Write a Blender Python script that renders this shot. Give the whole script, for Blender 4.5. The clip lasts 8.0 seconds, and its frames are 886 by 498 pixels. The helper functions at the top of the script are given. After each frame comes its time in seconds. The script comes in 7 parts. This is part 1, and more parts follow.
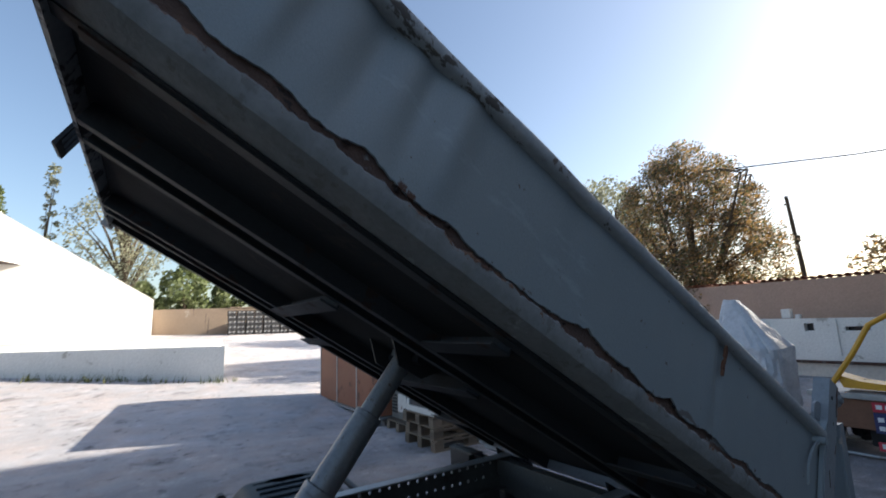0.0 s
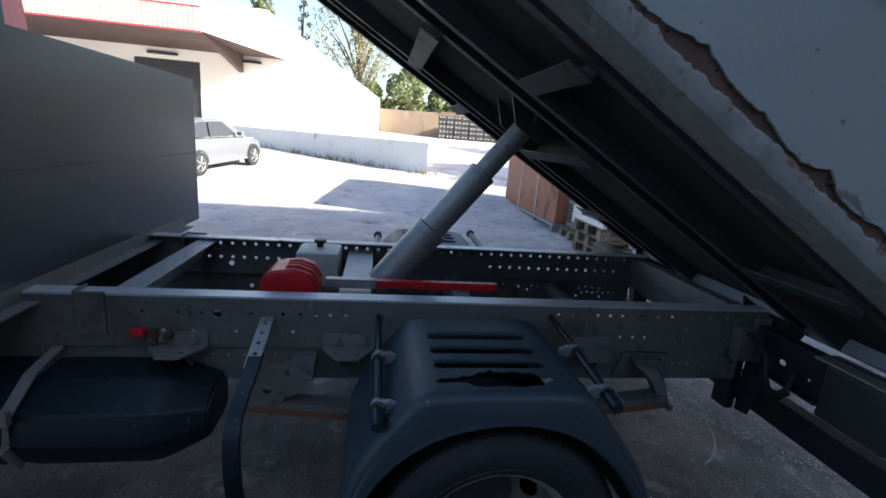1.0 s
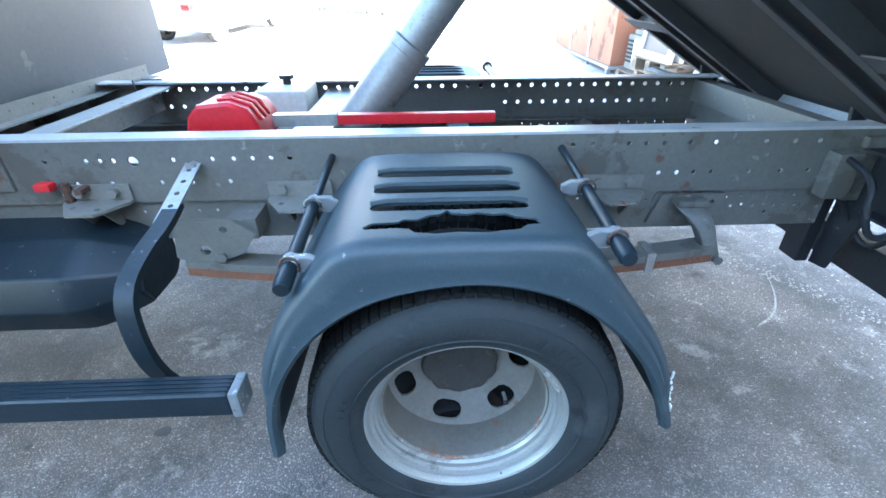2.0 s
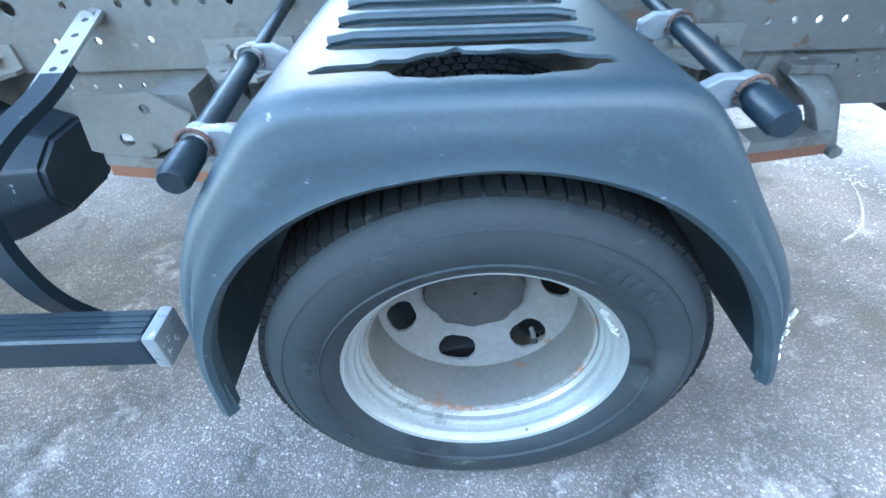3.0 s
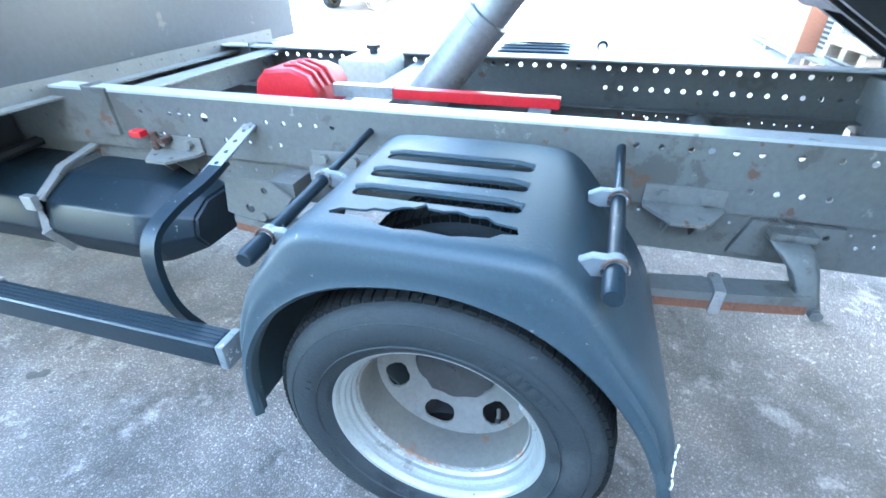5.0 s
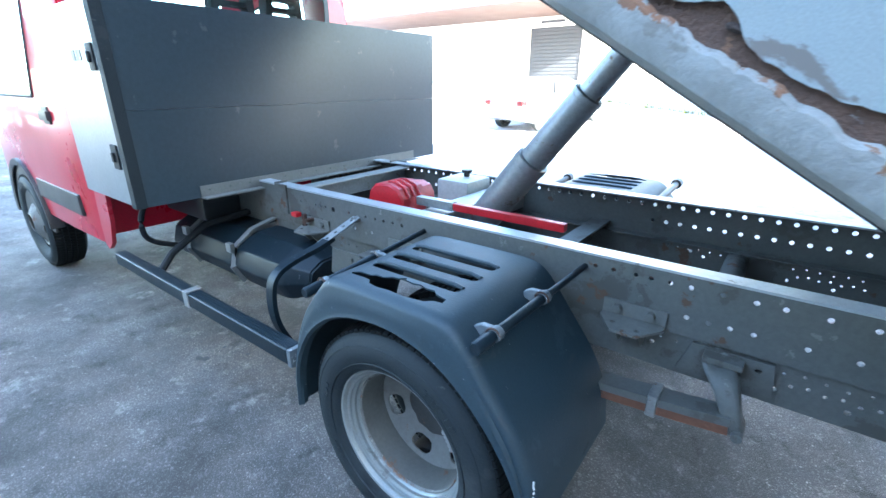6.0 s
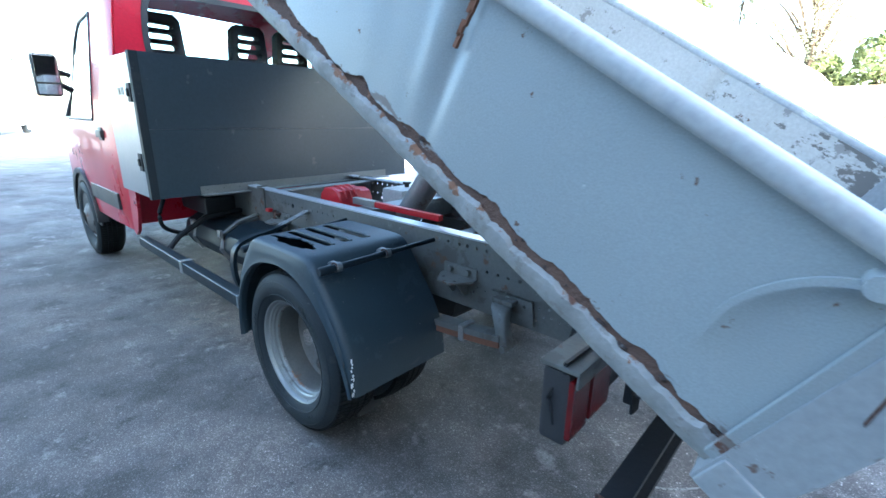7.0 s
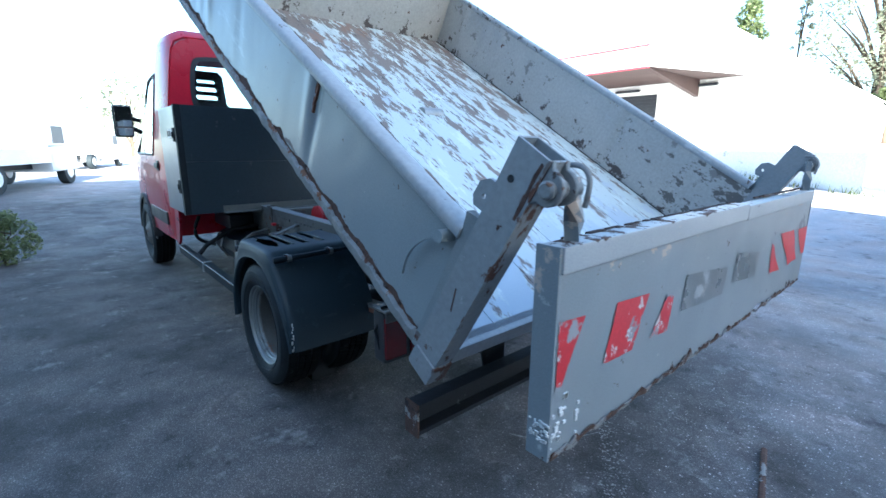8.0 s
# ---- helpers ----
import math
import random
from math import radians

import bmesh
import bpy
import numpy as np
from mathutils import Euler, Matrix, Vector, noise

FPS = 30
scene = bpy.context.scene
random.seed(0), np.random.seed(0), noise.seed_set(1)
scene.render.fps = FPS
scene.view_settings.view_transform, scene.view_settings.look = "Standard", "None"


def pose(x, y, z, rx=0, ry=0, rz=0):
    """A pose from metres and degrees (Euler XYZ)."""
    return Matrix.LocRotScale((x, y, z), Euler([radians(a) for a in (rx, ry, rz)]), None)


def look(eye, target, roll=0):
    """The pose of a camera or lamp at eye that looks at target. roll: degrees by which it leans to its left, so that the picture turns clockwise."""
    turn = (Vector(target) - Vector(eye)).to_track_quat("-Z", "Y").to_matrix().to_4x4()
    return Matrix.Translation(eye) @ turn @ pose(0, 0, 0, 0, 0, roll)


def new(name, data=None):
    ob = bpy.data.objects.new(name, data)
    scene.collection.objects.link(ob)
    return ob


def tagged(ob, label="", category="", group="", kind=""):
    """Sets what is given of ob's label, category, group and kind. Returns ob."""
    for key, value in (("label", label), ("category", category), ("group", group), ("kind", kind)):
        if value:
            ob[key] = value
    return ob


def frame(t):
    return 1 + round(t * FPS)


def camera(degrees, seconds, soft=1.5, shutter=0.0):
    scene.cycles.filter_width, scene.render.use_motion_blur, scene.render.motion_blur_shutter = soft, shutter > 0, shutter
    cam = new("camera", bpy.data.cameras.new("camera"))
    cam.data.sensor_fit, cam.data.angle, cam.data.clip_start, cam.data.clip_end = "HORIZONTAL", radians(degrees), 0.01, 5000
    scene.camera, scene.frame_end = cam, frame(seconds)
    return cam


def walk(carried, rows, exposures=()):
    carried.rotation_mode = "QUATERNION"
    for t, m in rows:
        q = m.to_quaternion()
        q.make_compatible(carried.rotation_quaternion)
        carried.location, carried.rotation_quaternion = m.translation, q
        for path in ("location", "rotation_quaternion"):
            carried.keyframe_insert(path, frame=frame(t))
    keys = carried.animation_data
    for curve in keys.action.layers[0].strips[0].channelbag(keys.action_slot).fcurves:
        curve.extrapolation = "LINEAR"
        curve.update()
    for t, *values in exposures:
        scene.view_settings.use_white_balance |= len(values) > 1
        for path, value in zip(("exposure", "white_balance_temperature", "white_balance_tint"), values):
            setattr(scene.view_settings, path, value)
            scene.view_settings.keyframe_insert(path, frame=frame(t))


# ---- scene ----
cam = camera(89, 8.0, shutter=0.15)
PATH = [
    (0, pose(-0.714, -0.872, 1.590, 99.49, 1.96, -33.16)),
    (0.5, pose(-0.527, -0.941, 1.444, 86.54, -1.23, -21.35)),
    (1, pose(-0.345, -0.922, 1.350, 76.39, -4.51, -7.81)),
    (1.5, pose(-0.160, -0.818, 1.238, 66.94, -1.70, -3.28)),
    (1.7, pose(-0.105, -0.744, 1.195, 63.89, -0.19, -2.40)),
    (2.8, pose(-0.053, -0.440, 0.988, 50.95, 0.77, -2.44)),
    (3, pose(-0.056, -0.398, 0.937, 49.12, 1.33, -1.10)),
    (3.5, pose(-0.059, -0.333, 0.862, 44.22, -0.82, 0.46)),
    (4, pose(-0.044, -0.332, 0.883, 43.48, -1.03, 3.69)),
    (4.5, pose(0.033, -0.418, 0.988, 49.13, 1.72, 7.14)),
    (5, pose(0.177, -0.524, 1.126, 57.18, 0.52, 15.97)),
    (5.2, pose(0.248, -0.564, 1.176, 61.25, 0.60, 20.97)),
    (6.3, pose(0.925, -0.749, 1.274, 70.28, -0.20, 39.11)),
    (6.5, pose(1.088, -0.778, 1.275, 70.27, -0.19, 38.76)),
    (7, pose(1.541, -0.803, 1.259, 73.65, -0.91, 42.37)),
    (7.5, pose(1.949, -0.802, 1.251, 75.57, 0.22, 45.07)),
    (8, pose(2.367, -0.773, 1.278, 77.33, -0.32, 49.04)),
]
EXPOSURES = [(0.0, 1.3, 6650, 10), (0.5, 1.75, 6550, 13), (1.0, 2.1, 6550, 11), (1.3, 2.5, 6500, 9), (1.5, 3.5, 6450, 7), (2.8, 5.95, 6560, 2), (4.6, 6.25, 6500, 2), (5.2, 5.9, 6250, 2), (6.5, 4.45, 6150, 2), (7.0, 4.3, 6100, 2), (7.5, 3.9, 5950, 1), (8.0, 3.0, 5600, 1)]
walk(cam, PATH, EXPOSURES)

# ---- world and sun ----
SUN_EL, SUN_AZ = 24.0, (0.955, -0.3)
world = bpy.data.worlds.new("sky")
scene.world = world
world.use_nodes = True
wn = world.node_tree
wn.nodes.clear()
sky = wn.nodes.new("ShaderNodeTexSky")
sky.sky_type = "NISHITA"
sky.sun_disc = False
sky.sun_elevation = radians(SUN_EL)
sky.sun_rotation = math.atan2(SUN_AZ[0], SUN_AZ[1])
sky.air_density, sky.dust_density, sky.ozone_density = 1.0, 1.8, 1.5
bg = wn.nodes.new("ShaderNodeBackground")
bg.inputs["Strength"].default_value = 0.1
wo = wn.nodes.new("ShaderNodeOutputWorld")
wn.links.new(sky.outputs[0], bg.inputs[0])
wn.links.new(bg.outputs[0], wo.inputs[0])
sun = new("sun", bpy.data.lights.new("sun", "SUN"))
sun.data.energy, sun.data.angle, sun.data.color = 5.0, radians(0.5), (1.0, 0.93, 0.82)
flat = math.hypot(*SUN_AZ)
sun_from = Vector((SUN_AZ[0] / flat * math.cos(radians(SUN_EL)), SUN_AZ[1] / flat * math.cos(radians(SUN_EL)), math.sin(radians(SUN_EL))))
sun.matrix_world = look(sun_from * 60, (0, 0, 0))


# ---- materials ----
def surf(name, base, alt=None, rough=0.6, metal=0.0, scale=6.0, fine=90.0, mix=0.6, bump=0.15, dots=None, rough_var=0.12, stretch=(1, 1, 1), per_object=0.0, extra=None):
    """Node material: two colours broken up at two scales, fine relief, and patchy layers (colour, cover 0..1, scale, roughness, then if wanted a band (axis, from, to, gain) that thickens it, and a stretch)."""
    m = bpy.data.materials.new(name)
    m.use_nodes = True
    n, l = m.node_tree.nodes, m.node_tree.links
    p = n["Principled BSDF"]
    tc, mp = n.new("ShaderNodeTexCoord"), n.new("ShaderNodeMapping")
    mp.inputs["Scale"].default_value = stretch
    l.new(tc.outputs["Object"], mp.inputs[0])

    def tex(s, detail=5.0, rgh=0.6, pull=None):
        t = n.new("ShaderNodeTexNoise")
        t.inputs["Scale"].default_value, t.inputs["Detail"].default_value, t.inputs["Roughness"].default_value = s, detail, rgh
        src = mp
        if pull:
            src = n.new("ShaderNodeMapping")
            src.inputs["Scale"].default_value = pull
            l.new(tc.outputs["Object"], src.inputs[0])
        l.new(src.outputs[0], t.inputs["Vector"])
        return t.outputs["Fac"]

    def ramp(src, a, b):
        r = n.new("ShaderNodeMapRange")
        r.inputs["From Min"].default_value, r.inputs["From Max"].default_value = a, b
        l.new(src, r.inputs["Value"])
        return r.outputs[0]

    def blend(fac, a, b):
        x = n.new("ShaderNodeMix")
        x.data_type = "RGBA"
        for sock, v in ((x.inputs[0], fac), (x.inputs[6], a), (x.inputs[7], b)):
            if hasattr(v, "links"):
                l.new(v, sock)
            elif isinstance(v, tuple):
                sock.default_value = (*v, 1)
            else:
                sock.default_value = v
        return x.outputs[2]

    big, small = tex(scale), tex(fine, 3.0)
    alt = alt or tuple(c * 0.7 for c in base)
    col = blend(ramp(big, 0.5 - mix / 2, 0.5 + mix / 2), base, alt)
    sm = n.new("ShaderNodeMath")
    sm.operation = "MULTIPLY_ADD"
    l.new(small, sm.inputs[0])
    sm.inputs[1].default_value, sm.inputs[2].default_value = 0.5, 0.75
    vm = n.new("ShaderNodeVectorMath")
    vm.operation = "SCALE"
    l.new(col, vm.inputs[0])
    l.new(sm.outputs[0], vm.inputs["Scale"])
    col = vm.outputs[0]
    if per_object:
        oi = n.new("ShaderNodeObjectInfo")
        hs = n.new("ShaderNodeHueSaturation")
        l.new(ramp(oi.outputs["Random"], 0, 1), hs.inputs["Value"])
        hs.inputs["Value"].links[0].from_node.inputs["To Min"].default_value = 1 - per_object
        hs.inputs["Value"].links[0].from_node.inputs["To Max"].default_value = 1 + per_object
        l.new(col, hs.inputs["Color"])
        col = hs.outputs[0]
    rg = n.new("ShaderNodeMath")
    rg.operation = "MULTIPLY_ADD"
    l.new(big, rg.inputs[0])
    rg.inputs[1].default_value, rg.inputs[2].default_value = rough_var * 2, rough - rough_var
    rgh, height = rg.outputs[0], small
    met = metal
    for colour, cover, sc, rr, *more in dots or ():
        src = tex(sc, 8.0, 0.68, more[1] if len(more) > 1 else None)
        if more and more[0]:
            axis, lo, hi, gain = more[0]
            sp = n.new("ShaderNodeSeparateXYZ")
            l.new(tc.outputs["Object"], sp.inputs[0])
            ad = n.new("ShaderNodeMath")
            ad.operation = "MULTIPLY_ADD"
            l.new(ramp(sp.outputs[axis], lo, hi), ad.inputs[0])
            ad.inputs[1].default_value = gain
            l.new(src, ad.inputs[2])
            src = ad.outputs[0]
        f = ramp(src, 0.66 - cover * 0.36, 0.69 - cover * 0.36)
        col = blend(f, col, colour)
        mr = n.new("ShaderNodeMix")
        l.new(f, mr.inputs[0])
        l.new(rgh, mr.inputs[2])
        mr.inputs[3].default_value = rr
        rgh = mr.outputs[0]
        if metal:
            mm = n.new("ShaderNodeMix")
            l.new(f, mm.inputs[0])
            if hasattr(met, "links"):
                l.new(met, mm.inputs[2])
            else:
                mm.inputs[2].default_value = met
            mm.inputs[3].default_value = 0.0
            met = mm.outputs[0]
    l.new(col, p.inputs["Base Color"])
    l.new(rgh, p.inputs["Roughness"])
    if hasattr(met, "links"):
        l.new(met, p.inputs["Metallic"])
    else:
        p.inputs["Metallic"].default_value = met
    if bump:
        b = n.new("ShaderNodeBump")
        b.inputs["Strength"].default_value, b.inputs["Distance"].default_value = bump, 0.01
        l.new(height, b.inputs["Height"])
        l.new(b.outputs[0], p.inputs["Normal"])
    for key, v in (extra or {}).items():
        p.inputs[key].default_value = v
    return m


RUST, RUST_DARK = (0.108, 0.05, 0.033), (0.06, 0.03, 0.02)
M = {}
def asphalt():
    m = bpy.data.materials.new("asphalt")
    m.use_nodes = True
    n, l = m.node_tree.nodes, m.node_tree.links
    p = n["Principled BSDF"]
    tc = n.new("ShaderNodeTexCoord")

    def noise_at(sc, detail, rgh=0.6):
        t = n.new("ShaderNodeTexNoise")
        t.inputs["Scale"].default_value, t.inputs["Detail"].default_value, t.inputs["Roughness"].default_value = sc, detail, rgh
        l.new(tc.outputs["Object"], t.inputs["Vector"])
        return t.outputs["Fac"]

    def ramp(src, a, b, lo=0.0, hi=1.0):
        r = n.new("ShaderNodeMapRange")
        for k, v in (("From Min", a), ("From Max", b), ("To Min", lo), ("To Max", hi)):
            r.inputs[k].default_value = v
        l.new(src, r.inputs["Value"])
        return r.outputs[0]

    def mul(a, b, op="MULTIPLY"):
        x = n.new("ShaderNodeMath")
        x.operation = op
        for sock, v in zip(x.inputs, (a, b)):
            if hasattr(v, "links"):
                l.new(v, sock)
            else:
                sock.default_value = v
        return x.outputs[0]

    def stones(sc):
        v = n.new("ShaderNodeTexVoronoi")
        v.inputs["Scale"].default_value = sc
        wob = n.new("ShaderNodeTexNoise")
        wob.inputs["Scale"].default_value, wob.inputs["Detail"].default_value = sc * 0.9, 3.0
        l.new(tc.outputs["Object"], wob.inputs["Vector"])
        sh = n.new("ShaderNodeVectorMath")
        sh.operation = "MULTIPLY_ADD"
        l.new(wob.outputs["Color"], sh.inputs[0])
        sh.inputs[1].default_value = (1.1 / sc,) * 3
        l.new(tc.outputs["Object"], sh.inputs[2])
        l.new(sh.outputs[0], v.inputs["Vector"])
        b = n.new("ShaderNodeSeparateColor")
        l.new(v.outputs["Color"], b.inputs[0])
        return b.outputs[0], v.outputs["Distance"]

    c1, d1 = stones(270.0)
    c2, d2 = stones(120.0)
    body = mul(mul(mul(c1, 4.0, "POWER"), 0.2), ramp(d1, 0.2, 0.62, 1.0, 0.3))
    sx = n.new("ShaderNodeSeparateXYZ")
    l.new(tc.outputs["Object"], sx.inputs[0])
    big = mul(mul(mul(c2, 14.0, "POWER"), ramp(sx.outputs[0], 0.8, 1.9, 0.2, 0.62)), ramp(d2, 0.25, 0.5, 1.0, 0.0))
    val = mul(mul(body, big, "ADD"), 0.074, "ADD")
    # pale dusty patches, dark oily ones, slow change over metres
    val = mul(mul(val, ramp(noise_at(0.55, 5.0), 0.32, 0.68, 0.66, 1.3)), ramp(noise_at(1.8, 7.0, 0.65), 0.38, 0.62, 0.42, 1.2))
    dust = mul(ramp(noise_at(2.6, 10.0, 0.72), 0.58, 0.67, 0.0, 0.13), ramp(noise_at(9.0, 8.0, 0.7), 0.59, 0.67, 0.0, 0.08), "ADD")
    val = mul(val, dust, "ADD")
    # paler with rising y: brightness of the sunlit far yard put into the colour
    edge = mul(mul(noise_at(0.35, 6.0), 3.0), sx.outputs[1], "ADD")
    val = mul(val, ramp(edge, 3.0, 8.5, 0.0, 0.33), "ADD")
    # paler with rising x
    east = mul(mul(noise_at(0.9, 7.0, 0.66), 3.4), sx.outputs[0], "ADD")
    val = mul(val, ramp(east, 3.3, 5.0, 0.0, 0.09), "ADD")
    # colour also raised to the far west to look bleached by sun
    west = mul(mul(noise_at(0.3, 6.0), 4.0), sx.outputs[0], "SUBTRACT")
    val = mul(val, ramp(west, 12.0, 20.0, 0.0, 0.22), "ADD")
    oil = mul(ramp(noise_at(1.1, 7.0, 0.65), 0.58, 0.7, 1.0, 0.4), ramp(noise_at(5.0, 8.0, 0.7), 0.57, 0.66, 1.0, 0.48))
    val = mul(val, oil)
    cb = n.new("ShaderNodeCombineColor")
    warm = ramp(noise_at(1.7, 6.0, 0.65), 0.42, 0.62, 0.0, 1.0)
    # brown spill under the fuel tank
    off = n.new("ShaderNodeVectorMath")
    off.operation = "DISTANCE"
    sq = n.new("ShaderNodeMapping")
    sq.inputs["Scale"].default_value = (0.55, 1.0, 1.0)
    l.new(tc.outputs["Object"], sq.inputs[0])
    l.new(sq.outputs[0], off.inputs[0])
    off.inputs[1].default_value = (-0.66, 0.42, 0.0)
    spill = ramp(mul(off.outputs["Value"], mul(noise_at(3.2, 8.0, 0.68), 0.9), "ADD"), 0.62, 0.98, 1.0, 0.0)
    val = mul(val, ramp(spill, 0.0, 1.0, 1.0, 0.85))
    # darker with falling y
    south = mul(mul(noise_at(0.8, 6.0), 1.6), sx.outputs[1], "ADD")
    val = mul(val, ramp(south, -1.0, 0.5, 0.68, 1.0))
    l.new(mul(mul(val, ramp(warm, 0.0, 1.0, 1.02, 1.12)), ramp(spill, 0.0, 1.0, 1.0, 1.13)), cb.inputs[0])
    l.new(val, cb.inputs[1])
    l.new(mul(mul(val, ramp(warm, 0.0, 1.0, 1.04, 0.97)), ramp(spill, 0.0, 1.0, 1.0, 0.87)), cb.inputs[2])
    l.new(cb.outputs[0], p.inputs["Base Color"])
    p.inputs["Roughness"].default_value = 0.85
    b = n.new("ShaderNodeBump")
    b.inputs["Strength"].default_value, b.inputs["Distance"].default_value = 0.6, 0.006
    l.new(mul(d1, -1.0), b.inputs["Height"])
    l.new(b.outputs[0], p.inputs["Normal"])
    return m


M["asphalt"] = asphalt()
M["dust"] = surf("dust", (0.3, 0.3, 0.295), (0.2, 0.2, 0.198), 0.95, scale=60, fine=200, bump=0.2, dots=[((0.1, 0.1, 0.1), 0.3, 90.0, 0.9)])
M["oil"] = surf("oil", (0.022, 0.022, 0.023), (0.035, 0.034, 0.034), 0.5, scale=30, fine=150, bump=0.2)
M["grit"] = surf("grit", (0.2, 0.195, 0.185), (0.13, 0.125, 0.12), 0.9, scale=60, fine=200, bump=0.2)
M["box_grey"] = surf("box_grey", (0.04, 0.055, 0.066), (0.034, 0.047, 0.057), 0.32, scale=1.3, fine=60, bump=0.03, rough_var=0.07, dots=[((0.085, 0.095, 0.1), 0.06, 9.0, 0.45), ((0.04, 0.05, 0.057), 0.12, 2.5, 0.45, None, (1, 1, 0.25))])
M["box_side"] = surf("box_side", (0.3, 0.315, 0.33), (0.25, 0.265, 0.28), 0.35, 0.5, scale=2, fine=80, bump=0.03)
M["bed_grey"] = surf("bed_grey", (0.272, 0.303, 0.312), (0.235, 0.262, 0.27), 0.38, scale=1.1, fine=320, bump=0.03, dots=[((0.42, 0.43, 0.44), -0.06, 14.0, 0.5), ((0.3, 0.33, 0.345), 0.04, 3.0, 0.36, None, (0.35, 1, 1)), ((0.12, 0.07, 0.05), -0.02, 22.0, 0.85), (RUST, -0.34, 10.0, 0.9, (2, 0.08, 0.04, 0.2)), ((0.16, 0.14, 0.13), -0.3, 8.0, 0.7, (2, 0.1, 0.04, 0.2), (0.4, 1, 1))])
M["post"] = surf("post", (0.27, 0.285, 0.295), (0.21, 0.222, 0.232), 0.5, scale=2.2, fine=70, bump=0.08, dots=[((0.42, 0.43, 0.44), 0.03, 14.0, 0.5), ((0.16, 0.135, 0.12), -0.04, 8.0, 0.8, (0, -0.02, -0.056, 0.14), (1, 1, 0.4)), (RUST, -0.12, 12.0, 0.9, (0, -0.03, -0.057, 0.18), (1, 1, 0.5)), (RUST_DARK, -0.04, 26.0, 0.9), ((0.13, 0.09, 0.075), -0.14, 9.0, 0.9, (2, 0.08, -0.02, 0.18))])
M["bed_sill"] = surf("bed_sill", (0.28, 0.28, 0.275), (0.2, 0.2, 0.195), 0.7, scale=9, fine=60, bump=0.3, dots=[((0.2, 0.19, 0.18), 0.25, 11.0, 0.8), (RUST, -0.12, 4.5, 0.9, (2, -0.03, 0.025, 0.16)), ((0.2, 0.1, 0.06), -0.1, 15.0, 0.9, (2, -0.02, 0.02, 0.15)), ((0.38, 0.375, 0.36), 0.1, 5.0, 0.7)])
M["bed_rail"] = surf("bed_rail", (0.38, 0.39, 0.395), (0.3, 0.31, 0.32), 0.5, scale=5, fine=60, bump=0.1, dots=[((0.1, 0.085, 0.075), -0.02, 24.0, 0.8, (0, 1.1, 2.0, 0.12), (0.6, 1, 1)), ((0.12, 0.09, 0.075), 0.02, 14.0, 0.8, (0, 1.2, 2.4, 0.06)), ((0.5, 0.51, 0.52), 0.15, 5.0, 0.5, None, (0.3, 1, 1))])
# underside of the bed: near black, its deep shade put into these colours
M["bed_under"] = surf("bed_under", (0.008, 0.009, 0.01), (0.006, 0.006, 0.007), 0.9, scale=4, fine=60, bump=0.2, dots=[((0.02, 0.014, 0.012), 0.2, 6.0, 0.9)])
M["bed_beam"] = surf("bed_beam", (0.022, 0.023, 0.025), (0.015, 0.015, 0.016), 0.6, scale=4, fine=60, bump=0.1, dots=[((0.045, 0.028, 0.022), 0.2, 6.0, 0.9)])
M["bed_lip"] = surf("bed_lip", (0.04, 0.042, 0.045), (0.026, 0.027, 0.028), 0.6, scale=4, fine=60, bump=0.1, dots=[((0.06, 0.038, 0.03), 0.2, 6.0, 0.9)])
M["bed_floor"] = surf("bed_floor", (0.24, 0.19, 0.16), (0.165, 0.135, 0.12), 0.6, 0.1, scale=2.0, fine=160, bump=0.12, stretch=(0.5, 1, 1), dots=[((0.5, 0.555, 0.555), 0.4, 9.5, 0.45, (0, 2.4, 0.9, 0.09), (0.32, 1, 1)), ((0.34, 0.38, 0.4), 0.2, 5.5, 0.5, None, (0.35, 1, 1)), ((0.6, 0.65, 0.64), 0.26, 11.0, 0.5, None, (0.35, 1, 1)), ((0.24, 0.16, 0.125), 0.02, 6.0, 0.8, (0, 1.5, 2.6, 0.09), (0.4, 1, 1)), ((0.17, 0.15, 0.145), 0.17, 15.0, 0.7, None, (0.25, 1, 1)), ((0.42, 0.48, 0.54), 0.1, 5.0, 0.35, (0, 0.8, 0.0, 0.22), (0.5, 1, 1)), ((0.09, 0.08, 0.078), 0.12, 22.0, 0.75, (0, 0.2, 2.2, 0.03), (0.22, 1, 1)), ((0.12, 0.12, 0.13), 0.0, 26.0, 0.65, None, (0.08, 1, 1)), ((0.34, 0.385, 0.41), -0.34, 5.0, 0.42, (1, -0.2, -0.06, 0.3), (0.3, 1, 1))])
M["gate_bar"] = surf("gate_bar", (0.33, 0.345, 0.355), (0.26, 0.275, 0.285), 0.42, scale=2, fine=260, bump=0.06, dots=[((0.12, 0.08, 0.06), 0.02, 15.0, 0.85), ((0.46, 0.4, 0.36), 0.04, 10.0, 0.7, None, (1, 0.5, 1)), (RUST_DARK, -0.16, 16.0, 0.9, (2, 1.085, 1.1, 0.2))])
M["bed_inner"] = surf("bed_inner", (0.44, 0.43, 0.405), (0.34, 0.33, 0.31), 0.6, scale=3, fine=60, bump=0.15, dots=[((0.22, 0.21, 0.195), 0.14, 8.0, 0.7), ((0.085, 0.07, 0.064), -0.05, 9.0, 0.85, (2, 0.2, 0.0, 0.15)), ((0.13, 0.12, 0.11), -0.1, 15.0, 0.8, (0, 1.1, 0.1, 0.22), (0.5, 1, 1)), ((0.4, 0.4, 0.39), 0.12, 17.0, 0.6, None, (0.4, 1, 1)), (RUST, 0.0, 13.0, 0.9)])
